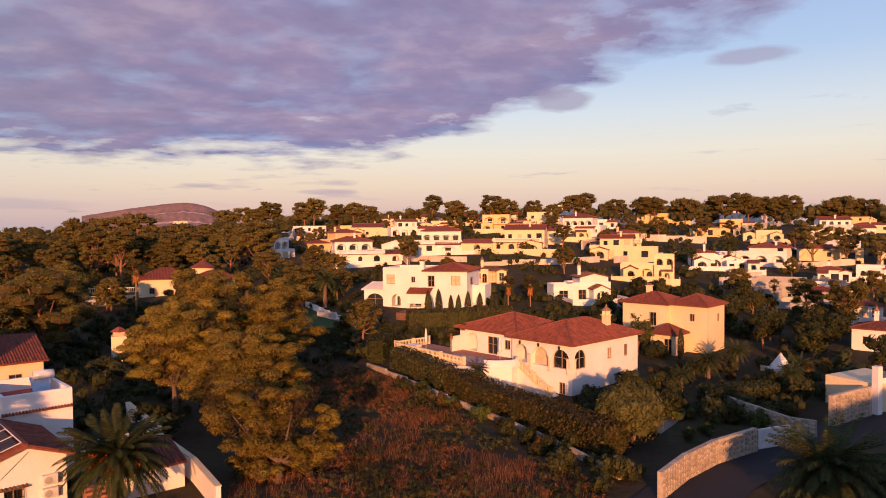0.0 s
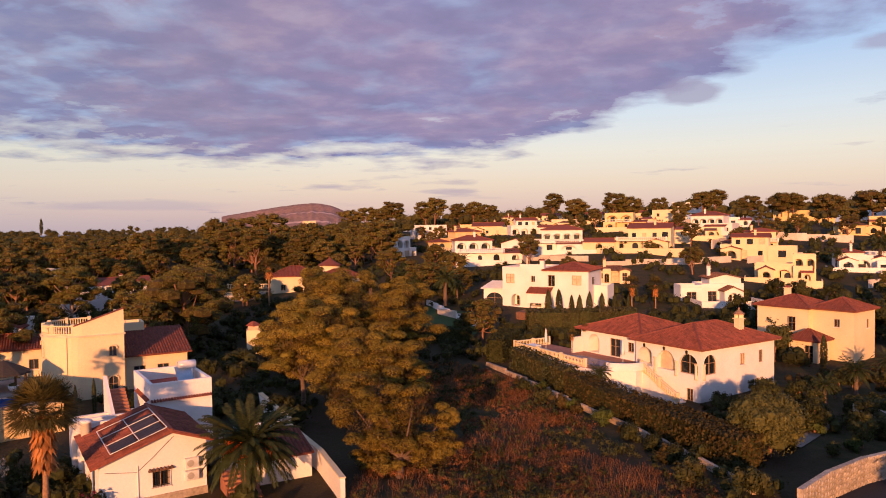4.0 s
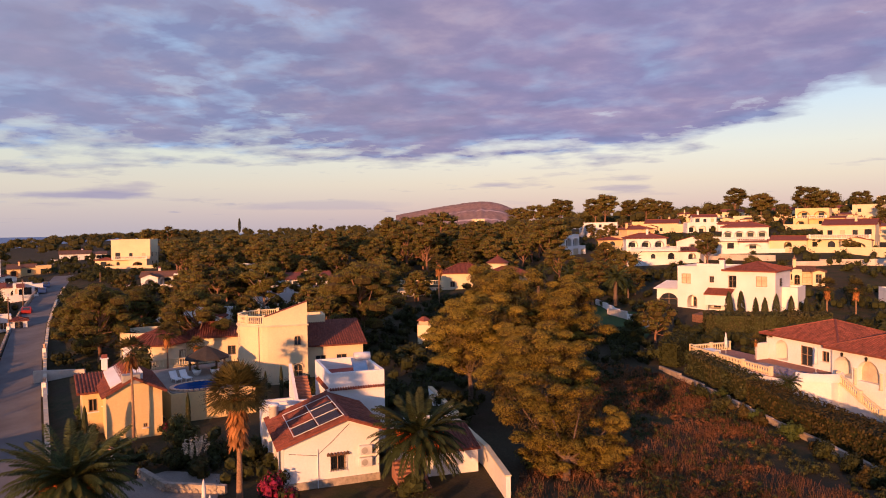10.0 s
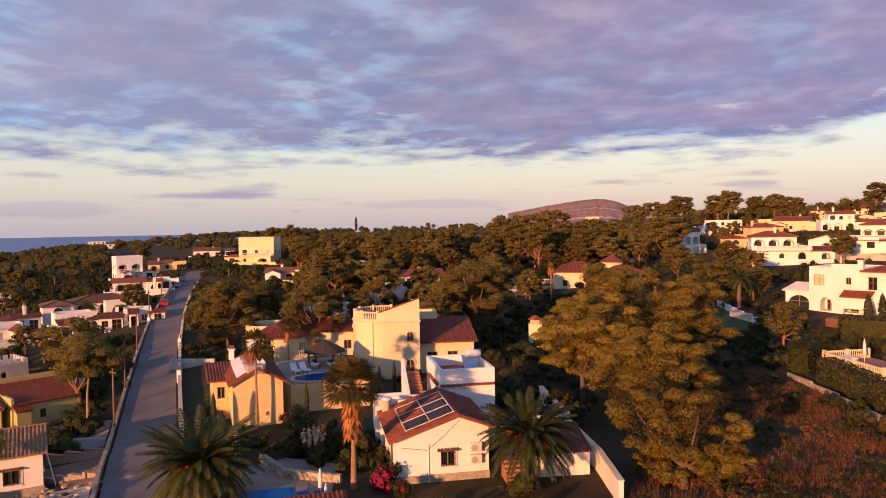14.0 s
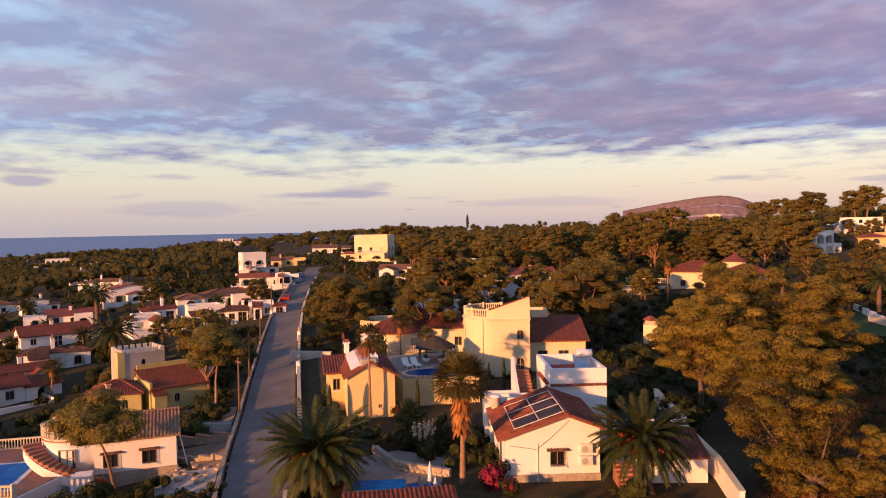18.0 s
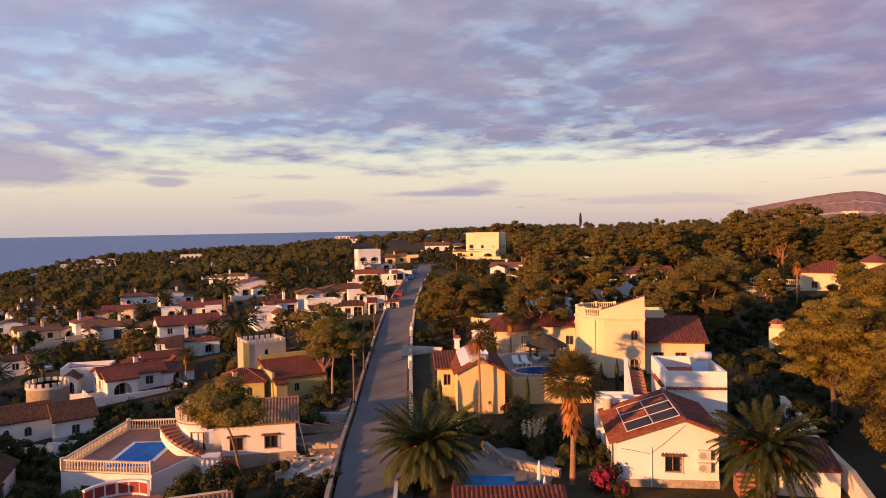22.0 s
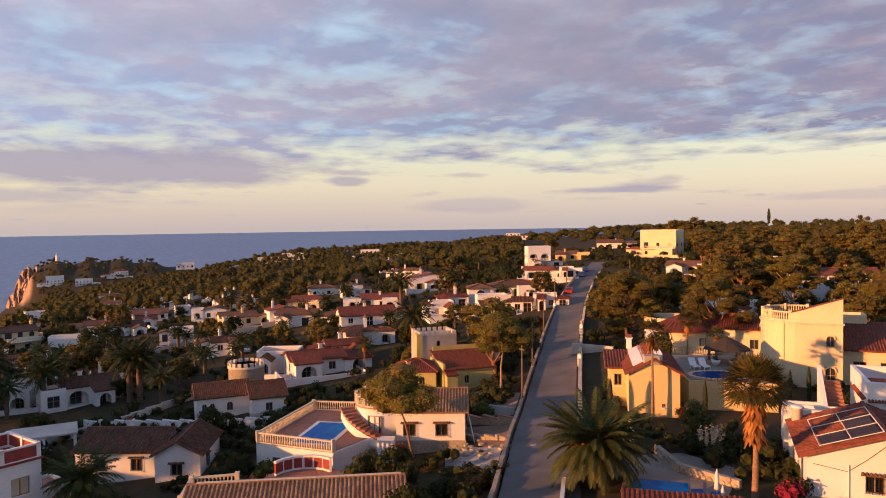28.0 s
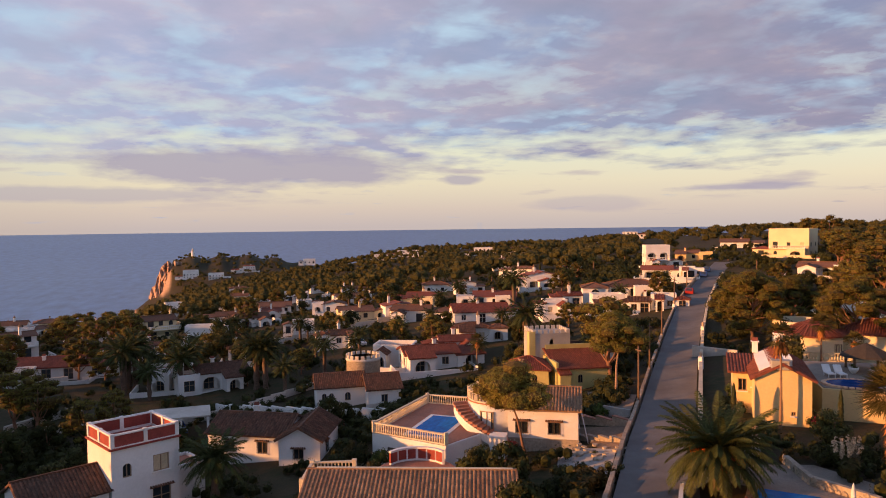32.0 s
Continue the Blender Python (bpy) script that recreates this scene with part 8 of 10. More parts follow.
hero("date_palm", "dark spreading date palm beside the lane", date_palm_parts(213, 2.6, 4.4, 92, 54, 0.72), 24.4, 44.4, category="palm", group="palms")
hero("date_palm", "date palm shading the white cottage", date_palm_parts(214, 4.4, 3.4, 70, 40, 0.6, False), -60.5, -0.8, category="palm", group="palms")
hero("fan_palm", "fan palm with a thick skirt of dry leaves", fan_palm_parts(215, 6.9, 2.25, 120, 1.5, 22, 0.8), -29.6, 36.2, category="palm", group="palms")
hero("fan_palm", "tall thin fan palm beside the ochre house", fan_palm_parts(216, 7.6, 1.6, 26, 0.3, 9, 0.5), -46.2, 43.3, category="palm", group="palms")
for x, y, s in ((-62.4, 63.6, 0.62), (-57.0, 62.5, 0.5), (2.6, 88.2, 0.3), (0.9, 84.9, 0.28)):
    plant("fanpalm", x, y, s, z=land(x, y) + (2.7 if y > 80 else 0.5))
plant("datepalm", 3.6, 74.6, 0.42, z=-17.0)
for x, y, s in ((-48.2, 40.4, 0.75), (-47.2, 39.6, 0.8), (-44.2, 47.4, 0.7), (-44.6, 58.6, 0.62), (-43.4, 59.6, 0.7), (-42.3, 60.6, 0.55), (30.6, 91.0, 0.8), (6.0, 116, 0.95), (4.0, 115.4, 1.0), (1.2, 114.8, 0.9), (-0.8, 114.2, 1.1), (8.0, 116.6, 0.9), (10.2, 117, 0.85), (2.4, 112.4, 1.0), (-2.4, 112.0, 1.15)):
    thin = x < -42
    plant("cypress", x, y, s * (0.55 if thin else 1), label="slim dark cypress in a garden row", tall=1.7 if thin else 1)
plant("flower", -27.6, 36.9, 0.9)
plant("flower", -26.0, 36.6, 0.6)
plant("flower", -45.2, 46.0, 0.6)
for x, y, s in ((-58.6, 12.6, 0.8), (-60.2, 11.6, 0.9), (-56.8, 11.9, 0.7), (-51.2, 17.0, 0.6), (-50.4, 18.8, 0.7), (-61.8, 11.0, 0.8), (-57.6, 15.0, 0.5), (-55.2, 11.2, 0.8)):
    plant("shrub", x, y, s, z=-21.0, label="dark shrub below the pool terrace")


# wild bushes that half hide the boundary wall
WILD = random.Random(15)
for (xa, ya), (xb, yb) in zip(PLOT, PLOT[1:]):
    for k in range(5):
        u, off = WILD.uniform(0, 1), WILD.uniform(0.8, 2.6)
        x, y = xa + (xb - xa) * u - off * 0.87, ya + (yb - ya) * u - off * 0.5
        plant("shrub", x, y, WILD.uniform(0.4, 0.85), label="wild bush against the boundary wall of the field")
# shrubs and small palms of the villa garden
GREEN = random.Random(77)
turn = Matrix.Rotation(radians(-42), 2)
count = 0
while count < 70:
    x, y = GREEN.uniform(13, 40), GREEN.uniform(55, 90)
    q = turn @ Vector((x - 13.5, y - 74.3))
    if (-1.5 < q.x < 13.6 and -1.0 < q.y < 19) or near_line(x, y, LANE, 5.2) or near_line(x, y, PLOT, 6.0) or math.hypot(x - 15.4, y - 57.6) < 3.2 or math.hypot(x - 32, y - 97) < 10 or math.hypot(x - 40, y - 83.6) < 3 or x > 30 and y < 68:
        continue
    count += 1
    key = GREEN.choice(("shrub", "shrub", "shrub", "tree", "shrub"))
    plant(key, x, y, GREEN.uniform(0.35, 0.85) * (0.7 if key == "tree" else 1), label="evergreen shrub in the planted villa garden")
for x, y, s in ((29.5, 78.5, 0.62), (36.5, 74.0, 0.5), (38.6, 76.5, 0.55), (25.2, 74.6, 0.45)):
    plant("datepalm", x, y, s, label="small date palm in the villa garden")


def pampas(x, y):
    rng = np.random.default_rng(3)
    ob = base("pampas_grass", x, y, land(x, y), 0, "clump of pampas grass with pale plumes", "grass")
    put("grass_base", shrub_mesh(61, 2.2, 1.5, 300, 0.5, "shrub"), ob)
    for i in range(16):
        a, r = rng.uniform(0, 6.283), rng.uniform(0.1, 0.9)
        tip = Vector((math.cos(a) * r * 1.3, math.sin(a) * r * 1.3, rng.uniform(2.0, 2.9)))
        c = np.array([tuple(tip * k) for k in (0.75, 0.85, 0.95)])
        put("plume", quads("plume", leaf_cloud(rng, c, np.full((3, 3), 0.12) * np.array([1, 1, 2.2]), 36, 0.2, 0.2, 2.5, 0.1), M["plume"]), ob)


pampas(-35.2, 38.4)

# ---- small pool and pergola below the camera ----
def lower_pool():
    p = base("swimming_pool", -33.6, 32.4, -16.96, 45, "small lap pool with pale coping", "pool")
    put("water", Solid().box(-1.7, -0.9, 0.01, 1.7, 0.9, 0.06).done("water", M["pool"]), p)
    put("coping", Solid().box(-2.3, -1.5, -0.1, 2.6, 1.5, 0.03).done("coping", M["gravel"]), p)
    g = base("pergola", -29.4, 30.2, -18.75, 50, "open pergola with a narrow red-tiled roof", "pergola")
    r, ribs = Solid(), Solid()
    slope(r, ribs, [(-3.4, -1.4, 2.3), (3.4, -1.4, 2.3), (3.4, 0.8, 2.9), (-3.4, 0.8, 2.9)], True)
    top = put("roof", r.done("roof", M["tile"]), g)
    tagged(put("roof_tiling", ribs.done("roof_tiling", M["tile"]), top), kind="stuff")
    for x in (-3.1, 0, 3.1):
        put("post", Solid().box(x - 0.15, -0.9, -0.5, x + 0.15, -0.6, 2.25).done("post", M["white"]), g)
    put("back_wall", Solid().box(-3.4, 0.5, -0.5, 3.4, 0.75, 2.7).done("back_wall", M["white"]), g)
    umbrella(pose(-30.3, 33.8, -17.0) @ Matrix.Diagonal((0.8, 0.8, 0.72, 1)))
    umbrella(pose(-29.3, 33.2, -17.0) @ Matrix.Diagonal((0.7, 0.7, 0.5, 1)))
    for i in range(2):
        lg = base("sun_lounger", -30.8 + i * 0.9, 33.0 + i * 0.7, -17.0, 60, "blue cushioned sun lounger beside the pool", "lounger", "loungers at the lower pool")
        put("seat", Solid().box(-0.34, -0.9, 0.25, 0.34, 0.9, 0.36, 0.04).done("seat", M["bluefabric"]), lg)
        for sx in (-0.28, 0.28):
            for sy in (-0.75, 0.75):
                put("leg", Solid().box(sx - 0.03, sy - 0.03, 0, sx + 0.03, sy + 0.03, 0.25).done("leg", M["wframe"]), lg)


lower_pool()
stone_wall([(-39.0, 37.2), (-35.0, 35.6), (-31.0, 36.6)], 0.6, "low dry-stone terrace wall", 9)
tagged(put("gravel_yard", mesh("gravel_yard", [(x, y, land(x, y) + 0.08) for x, y in ((-40, 33.4), (-35.5, 29.0), (-30.2, 34.6), (-33.4, 39.4), (-38, 38.6))], [(0, 1, 2, 3, 4)], M["gravel"])), "pale gravel yard among the palms", "ground", kind="structure")

# ---- building yard beside the white house ----
def draped(name, ring, mat, lift, label, category):
    """A four-cornered sheet laid over the ground."""
    v, n = [], 9
    (ax, ay), (bx, by), (cx, cy), (dx, dy) = ring
    for i in range(n + 1):
        for j in range(n + 1):
            u, w = i / n, j / n
            x = (ax * (1 - u) + bx * u) * (1 - w) + (dx * (1 - u) + cx * u) * w
            y = (ay * (1 - u) + by * u) * (1 - w) + (dy * (1 - u) + cy * u) * w
            v.append((x, y, land(x, y) + lift))
    f = [(i * (n + 1) + j, (i + 1) * (n + 1) + j, (i + 1) * (n + 1) + j + 1, i * (n + 1) + j + 1) for i in range(n) for j in range(n)]
    tagged(put(name, mesh(name, v, f, M[mat])), label, category, kind="structure")


draped("concrete_slab", [(-49.6, 25.0), (-45.0, 27.0), (-50.8, 31.0), (-57.0, 28.8)], "concrete", 0.14, "pale broken concrete slab of a building yard", "slab")
draped("bare_yard", [(-52.0, 30.2), (-50.6, 31.6), (-57.0, 36.4), (-63.0, 33.0)], "earth", 0.12, "bare earth of the building yard", "ground")
draped("gravel_terrace", [(-68.3, 35.4), (-60.4, 38.0), (-67.8, 43.6), (-78.0, 41.0)], "gravel", 0.10, "pale gravel garden terrace below the street", "ground")
garden_wall([(-59.4, 30.8), (-52.4, 32.6)], 0.5, "stone", "low rubble wall across the building yard", 0.4, step=1.6)
garden_wall([(-65.4, 33.8), (-57.4, 36.4)], 0.75, "oldwall", "retaining wall below the gravel terrace", 0.35, "terra", step=2.2)
draped("garden_path", [(17.6, 60.6), (18.6, 60.2), (24.6, 68.6), (23.4, 69.2)], "gravel", 0.10, "narrow pale path through the villa garden", "path")
RUB = random.Random(12)
for i in range(60):
    u, v = RUB.uniform(0, 1), RUB.uniform(0, 1) ** 1.5
    x, y = -49.5 - 8.0 * u + 2.4 * v, 28.0 + 0.5 * u + 4.4 * v
    s = RUB.uniform(0.12, 0.4)
    sh = Solid().prism([(math.cos(a) * s * RUB.uniform(0.6, 1), math.sin(a) * s * RUB.uniform(0.6, 1)) for a in (0, 1.1, 2.2, 3.3, 4.4, 5.4)], 0, s * 0.6)
    tagged(put("rubble_stone", sh.done("rubble_stone", M["stone"]), None, pose(x, y, land(x, y) + 0.1)), "broken piece of pale rubble on the slab", "rubble", "rubble in the yard")
garden_wall([(-63.5, 37.0), (-61.0, 38.6)], 0.9, "concrete", "concrete block wall of the yard", 0.25)
for x, y, k in ((-70.4, 42.6, 0.9), (-68.8, 41.0, 0.8), (-66.0, 40.2, 0.7), (-63.2, 36.6, 0.75), (-64.2, 37.6, 0.6), (-73.6, 39.6, 0.8), (-71.2, 37.6, 0.6), (-42.9, 25.4, 0.75), (-44.3, 26.8, 0.6), (-45.8, 25.2, 0.7), (-47.4, 24.4, 0.6)):
    plant("shrub", x, y, k, label="rounded green shrub beside the building yard")
hedge([(-41.8, 22.4), (-43.6, 24.8)], 1.8, 1.4, "hedge", "rounded green hedge beside the street wall", 21)

# ---- car shelter, cars, poles ----
def car(x, y, heading, paint, label, z=None):
    c = base("car", x, y, (land(x, y) + 0.1) if z is None else z, heading, label, "car", "parked cars")
    prof = [(-2.05, 0.32), (2.05, 0.32), (2.1, 0.7), (1.95, 0.86), (1.1, 0.95), (0.55, 1.42), (-1.1, 1.45), (-1.75, 0.98), (-2.08, 0.9)]
    s = Solid()
    n = len(prof)
    v = [(x_, -0.84 + (0.1 if z_ > 1.2 else 0), z_) for x_, z_ in prof] + [(x_, 0.84 - (0.1 if z_ > 1.2 else 0), z_) for x_, z_ in prof]
    s.add(v, [tuple(range(n)), tuple(range(2 * n - 1, n - 1, -1))] + [(i, i + n, (i + 1) % n + n, (i + 1) % n) for i in range(n)])
    put("body", s.done("body", M[paint]), c)
    for y_ in (-0.79, 0.79):
        put("side_window", Solid().add([(-1.3, y_ * 1.025, 1.0), (0.85, y_ * 1.025, 1.0), (0.45, y_ * 0.975, 1.36), (-1.0, y_ * 0.975, 1.38)], [(0, 1, 2, 3)]).done("side_window", M["glass"]), c)
    put("windscreen", Solid().add([(1.12, -0.66, 0.98), (1.12, 0.66, 0.98), (0.6, 0.6, 1.4), (0.6, -0.6, 1.4)], [(0, 1, 2, 3)]).done("windscreen", M["glass"]), c)
    put("rear_window", Solid().add([(-1.78, -0.6, 1.02), (-1.78, 0.6, 1.02), (-1.18, 0.55, 1.42), (-1.18, -0.55, 1.42)], [(0, 1, 2, 3)]).done("rear_window", M["glass"]), c)
    for x_ in (-1.3, 1.3):
        for y_ in (-0.76, 0.76):
            put("wheel", Solid().lathe([(0.2, -0.1), (0.31, -0.09), (0.31, 0.09), (0.2, 0.1)], 14).done("wheel", M["tyre"], True), c, pose(x_, y_, 0.31, 90, 0, 0))
    for y_ in (-0.6, 0.6):
        put("headlight", Solid().box(2.02, y_ - 0.15, 0.6, 2.11, y_ + 0.15, 0.74, 0.02).done("headlight", M["carwhite"]), c)


car(-131.0, 96.4, 140, "red", "dark red car parked along the street")
car(-153.0, 116.6, 140, "blue", "blue car parked along the street")
car(-162.0, 124.5, 140, "blue", "dark blue car parked along the street")
car(-140.0, 25.3, 15, "carwhite", "white car parked in the village lane")
car(-92.5, -6.0, 20, "blue", "blue car under the car shelter")


def carport():
    c = base("carport", -91.5, -5.3, -25.6, 92, "open car shelter with a flat pale roof on posts", "carport")
    put("roof", Solid().box(-3.4, -2.6, 2.5, 3.4, 2.6, 2.68).done("roof", M["stucco"]), c)
    for x in (-3.1, 0, 3.1):
        for y in (-2.4, 2.4):
            put("post", Solid().box(x - 0.15, y - 0.15, -0.5, x + 0.15, y + 0.15, 2.5).done("post", M["white"]), c)


carport()
garden_wall([(-100.2, -1.4), (-94.4, 3.8), (-88.5, 9.0), (-78.5, 18.7)], 1.4, "white", "white wall behind the cottage", 0.25)
garden_wall([(-99, -22), (-96, -10), (-99, 2), (-108, 16), (-128, 32)], 1.0, "stucco", "pale wall along the village lane", 0.25)
tagged(put("lawn", mesh("lawn", [(x, y, land(x, y) + 0.15) for x, y in ((-88, -4), (-84, 3.5), (-80, 1.5), (-83, -5.5))], [(0, 1, 2, 3)], M["lawn"])), "small green lawn beside the car shelter", "lawn", kind="structure")


def pole(x, y, h=6.5):
    p = base("street_pole", x, y, land(x, y), 0, "wooden utility pole along the street", "pole", "street poles")
    put("shaft", Solid().lathe([(0.12, -0.3), (0.08, h)], 8).done("shaft", M["wood"], True), p)
    put("crossarm", Solid().box(-0.5, -0.05, h - 0.5, 0.5, 0.05, h - 0.38).done("crossarm", M["wood"]), p)


for i in (3, 4, 5, 6, 7):
    pole(LEFT[i][0] - 0.3, LEFT[i][1] + 0.3)


def gate_pier(x, y):
    p = base("gate_pier", x, y, land(x, y), 35, "white gate pier with a small lantern", "pier", "gate piers")
    put("shaft", Solid().box(-0.25, -0.25, -0.3, 0.25, 0.25, 1.5, 0.03).done("shaft", M["white"]), p)
    put("lantern", Solid().lathe([(0.08, 1.5), (0.16, 1.6), (0.18, 1.9), (0.28, 1.95), (0.05, 2.15)], 6).done("lantern", M["peach"]), p)


for q in (RIGHT[4], RIGHT[5], LEFT[6], (-41.2, 36.6)):
    gate_pier(*q)


def lighthouse():
    x, y = -1040 * math.sin(radians(92.6)), 1040 * math.cos(radians(92.6))
    ob = base("lighthouse", x, y, land(x, y), 0, "small white lighthouse on the headland", "lighthouse")
    put("tower", Solid().lathe([(2.4, -3), (1.9, 9)], 14).done("tower", M["white"], True), ob)
    put("gallery", Solid().lathe([(2.6, 9), (2.6, 9.5)], 14).done("gallery", M["white"]), ob)
    put("lantern_room", Solid().lathe([(1.3, 9.5), (1.3, 11.6), (1.5, 11.7), (0.1, 13)], 10).done("lantern_room", M["stucco"]), ob)


lighthouse()


# ---- retaining walls of the hillside gardens ----
for xa, ya, xb, yb, h in (
    (9, 169, 25, 175, 1.5),
    (25, 175, 41, 186, 1.6),
    (45, 186, 68, 206, 1.7),
    (64, 246, 89, 239, 2.3),
    (42, 214, 66, 259, 2.0),
    (63, 161, 77, 171, 1.6),
    (61, 135, 71, 140, 1.3),
    (93, 183, 110, 189, 1.8),
    (26, 269, 50, 292, 2.4),
    (-13, 198, -9, 178, 1.8),
    (-9, 183, 6, 178, 1.7),
    (106, 258, 180, 377, 2.5),
    (-21, 118, -14, 112, 1.1),
    (86, 164, 88, 148, 1.7),
    (-94, 127, -86, 137, 1.4),
    (-67, 132, -60, 138, 1.3),
    (-79, 59, -74, 62, 1.0),
    (-136, -35, -138, -27, 1.3),
    (-159, 3, -160, 19, 1.4),
    (-160, 19, -168, 34, 1.5),
    (-101, -27, -111, -20, 1.0),
    (-112, 21, -117, 28, 1.0),
):
    garden_wall([(xa, ya), (xb, yb)], h, "stucco", "pale retaining wall of a terraced garden", 0.4, step=6.0)


# ---- villas of the hillside and the village ----
simple_house(-54.9, 286.7, 21, 13.5, 9.4, 5.0, "flat", "white", "tile", 1, False, -5.0)
simple_house(-29.8, 286.5, -4, 12.3, 8.6, 3.9, "gx", "cream", "tile", 0, False, -3.9)
simple_house(-33.1, 423.1, 4, 12.4, 8.7, 4.7, "hip", "cream", "tile", 0, False, 0.2)
simple_house(-22.5, 186.6, 15, 12.9, 9.1, 5.9, "hip", "white", "tile", 2, False, -9.6)
simple_house(-5.5, 425.0, 1, 23.9, 10.0, 6.4, "hip", "cream", "tile", 0, False, -0.7)
simple_house(-2.1, 203.0, 1, 14.7, 10.0, 6.3, "hip", "white", "tile", 2, False, -7.6)
simple_house(21.8, 199.5, -14, 14.5, 10.0, 6.2, "gx", "cream", "tile", 0, False, -7.2)
simple_house(45.6, 422.5, -6, 16.6, 10.0, 4.4, "gx", "cream", "tile", 1, False, 2.2)
simple_house(52.4, 262.9, -26, 14.6, 10.0, 6.4, "hip", "white", "tile", 2, False, -3.6)
simple_house(20.4, 424.5, 7, 15.3, 10.0, 4.4, "gx", "cream", "tile", 0, False, 1.5)
simple_house(102.4, 412.5, -14, 19.1, 10.0, 5.4, "gx", "white", "tile", 0, False, 1.7)
simple_house(112.6, 376.0, -17, 18.2, 10.0, 5.9, "flat", "ochre", "tile", 0, False, -0.7)
simple_house(161.6, 393.1, -34, 18.5, 10.0, 5.0, "gx", "white", "tile", 0, False, 2.3)
simple_house(122.7, 301.6, -22, 9.0, 6.3, 3.9, "flat", "ochre", "tile", 0, False, -2.5)
simple_house(143.0, 262.6, -14, 13.8, 9.7, 5.6, "gx", "white", "tile", 0, False, -4.4)
simple_house(192.1, 325.9, -31, 12.8, 8.9, 4.8, "flat", "ochre", "tile", 0, False, -2.7)
simple_house(89.4, 197.0, -34, 12.8, 9.0, 4.6, "hip", "white", "tile", 1, False, -11.2)
simple_house(70.0, 188.8, -10, 8.0, 5.6, 4.3, "hip", "white", "tile", 1, False, -11.8)
simple_house(51.9, 166.1, -17, 4.5, 4.5, 5.6, "flat", "cream", "tile", 2, False, -13.2)
simple_house(46.1, 167.7, -15, 7.8, 5.5, 3.1, "flat", "cream", "tile", 1, False, -12.7)
simple_house(28.5, 140.2, 9, 7.7, 5.4, 4.6, "gy", "white", "oldtile", 2, False, -14.8)
simple_house(67.8, 142.6, -30, 9.6, 6.7, 4.2, "flat", "grey", "tile", 1, False, -15.8)
simple_house(89.6, 164.0, -29, 4.5, 4.5, 3.2, "hip", "white", "tile", 0, False, -13.9)
simple_house(72.0, 124.8, -10, 4.5, 4.5, 2.6, "gx", "white", "tile", 0, False, -16.9)
simple_house(60.8, 97.0, -42, 7.2, 5.0, 3.1, "hip", "white", "tile", 0, False, -17.6)
simple_house(121.3, 189.6, -33, 8.4, 5.9, 4.4, "gx", "cream", "tile", 0, False, -11.4)
simple_house(66.4, 418.7, -9, 11.1, 7.8, 4.0, "flat", "white", "tile", 0, False, 7.3)
simple_house(78.5, 182.2, -23, 5.5, 4.5, 2.6, "flat", "white", "tile", 1, False, -12.4)
simple_house(102.2, 169.1, -31, 5.9, 4.5, 2.7, "flat", "white", "tile", 0, False, -13.5)
simple_house(-120.9, 307.6, 21, 8.2, 5.7, 3.1, "gx", "white", "tile", 0, False, -7.5)
simple_house(-146.9, 396.1, 30, 7.0, 4.9, 5.7, "flat", "cream", "tile", 0, False, -2.2)
simple_house(-131.1, 490.0, 15, 14.1, 9.9, 6.4, "flat", "cream", "tile", 0, False, -4.7)
simple_house(-109.7, 364.3, 17, 10.6, 7.4, 3.6, "hip", "white", "oldtile", 0, False, -5.7)
simple_house(-47.2, 202.0, 43, 4.5, 4.5, 5.7, "flat", "white", "tile", 2, False, -9.1)
simple_house(9.6, 154.3, -4, 4.5, 4.5, 2.6, "gx", "cream", "oldtile", 0, False, -12.2)
simple_house(-188.6, 178.0, 29, 12.4, 8.7, 8.7, "flat", "cream", "tile", 0, False, -12.0)
simple_house(-202.7, 135.6, 71, 8.8, 6.1, 7.1, "flat", "cream", "tile", 2, False, -15.3)
simple_house(-165.5, 111.3, 56, 8.9, 6.3, 2.8, "gx", "white", "oldtile", 1, False, -15.6)
simple_house(-145.7, 91.4, 66, 14.7, 10.0, 2.6, "hip", "peach", "oldtile", 1, False, -17.5)
simple_house(-128.3, 74.6, 70, 7.2, 5.0, 3.6, "flat", "white", "tile", 0, False, -18.9)
simple_house(-122.4, 78.5, 57, 4.5, 4.5, 2.6, "gx", "white", "oldtile", 0, False, -18.3)
simple_house(-218.6, 159.3, 54, 9.1, 6.4, 2.8, "gx", "ochre", "oldtile", 0, False, -14.0)
simple_house(-157.3, 114.8, 54, 4.5, 4.5, 2.6, "flat", "white", "tile", 0, False, -15.0)
simple_house(-120.9, 83.0, 56, 5.5, 4.5, 2.6, "flat", "white", "tile", 0, False, -17.6)
simple_house(-133.8, 133.9, 35, 7.8, 5.4, 2.6, "gx", "white", "oldtile", 1, False, -13.6)
simple_house(-83.4, 92.7, 27, 8.8, 6.1, 2.6, "flat", "white", "tile", 1, False, -16.3)
simple_house(-95.7, 141.8, 44, 10.2, 7.1, 2.6, "gx", "white", "tile", 0, False, -14.1)
simple_house(-87.2, 117.3, 42, 10.3, 7.2, 3.2, "flat", "white", "oldtile", 0, False, -15.4)
simple_house(-126.1, 159.3, 38, 7.1, 5.0, 2.6, "flat", "white", "tile", 0, False, -12.7)
simple_house(-256.0, 210.1, 51, 13.1, 9.2, 2.9, "gx", "white", "tile", 0, False, -11.8)
simple_house(-119.3, 406.3, 16, 8.0, 5.6, 4.0, "flat", "white", "tile", 0, False, -1.9)
simple_house(-147.9, 376.9, 21, 7.6, 5.3, 3.2, "gx", "white", "tile", 0, False, -7.0)
simple_house(-182.2, -47.1, 116, 10.5, 7.3, 5.0, "gx", "white", "oldtile", 0, False, -29.5)
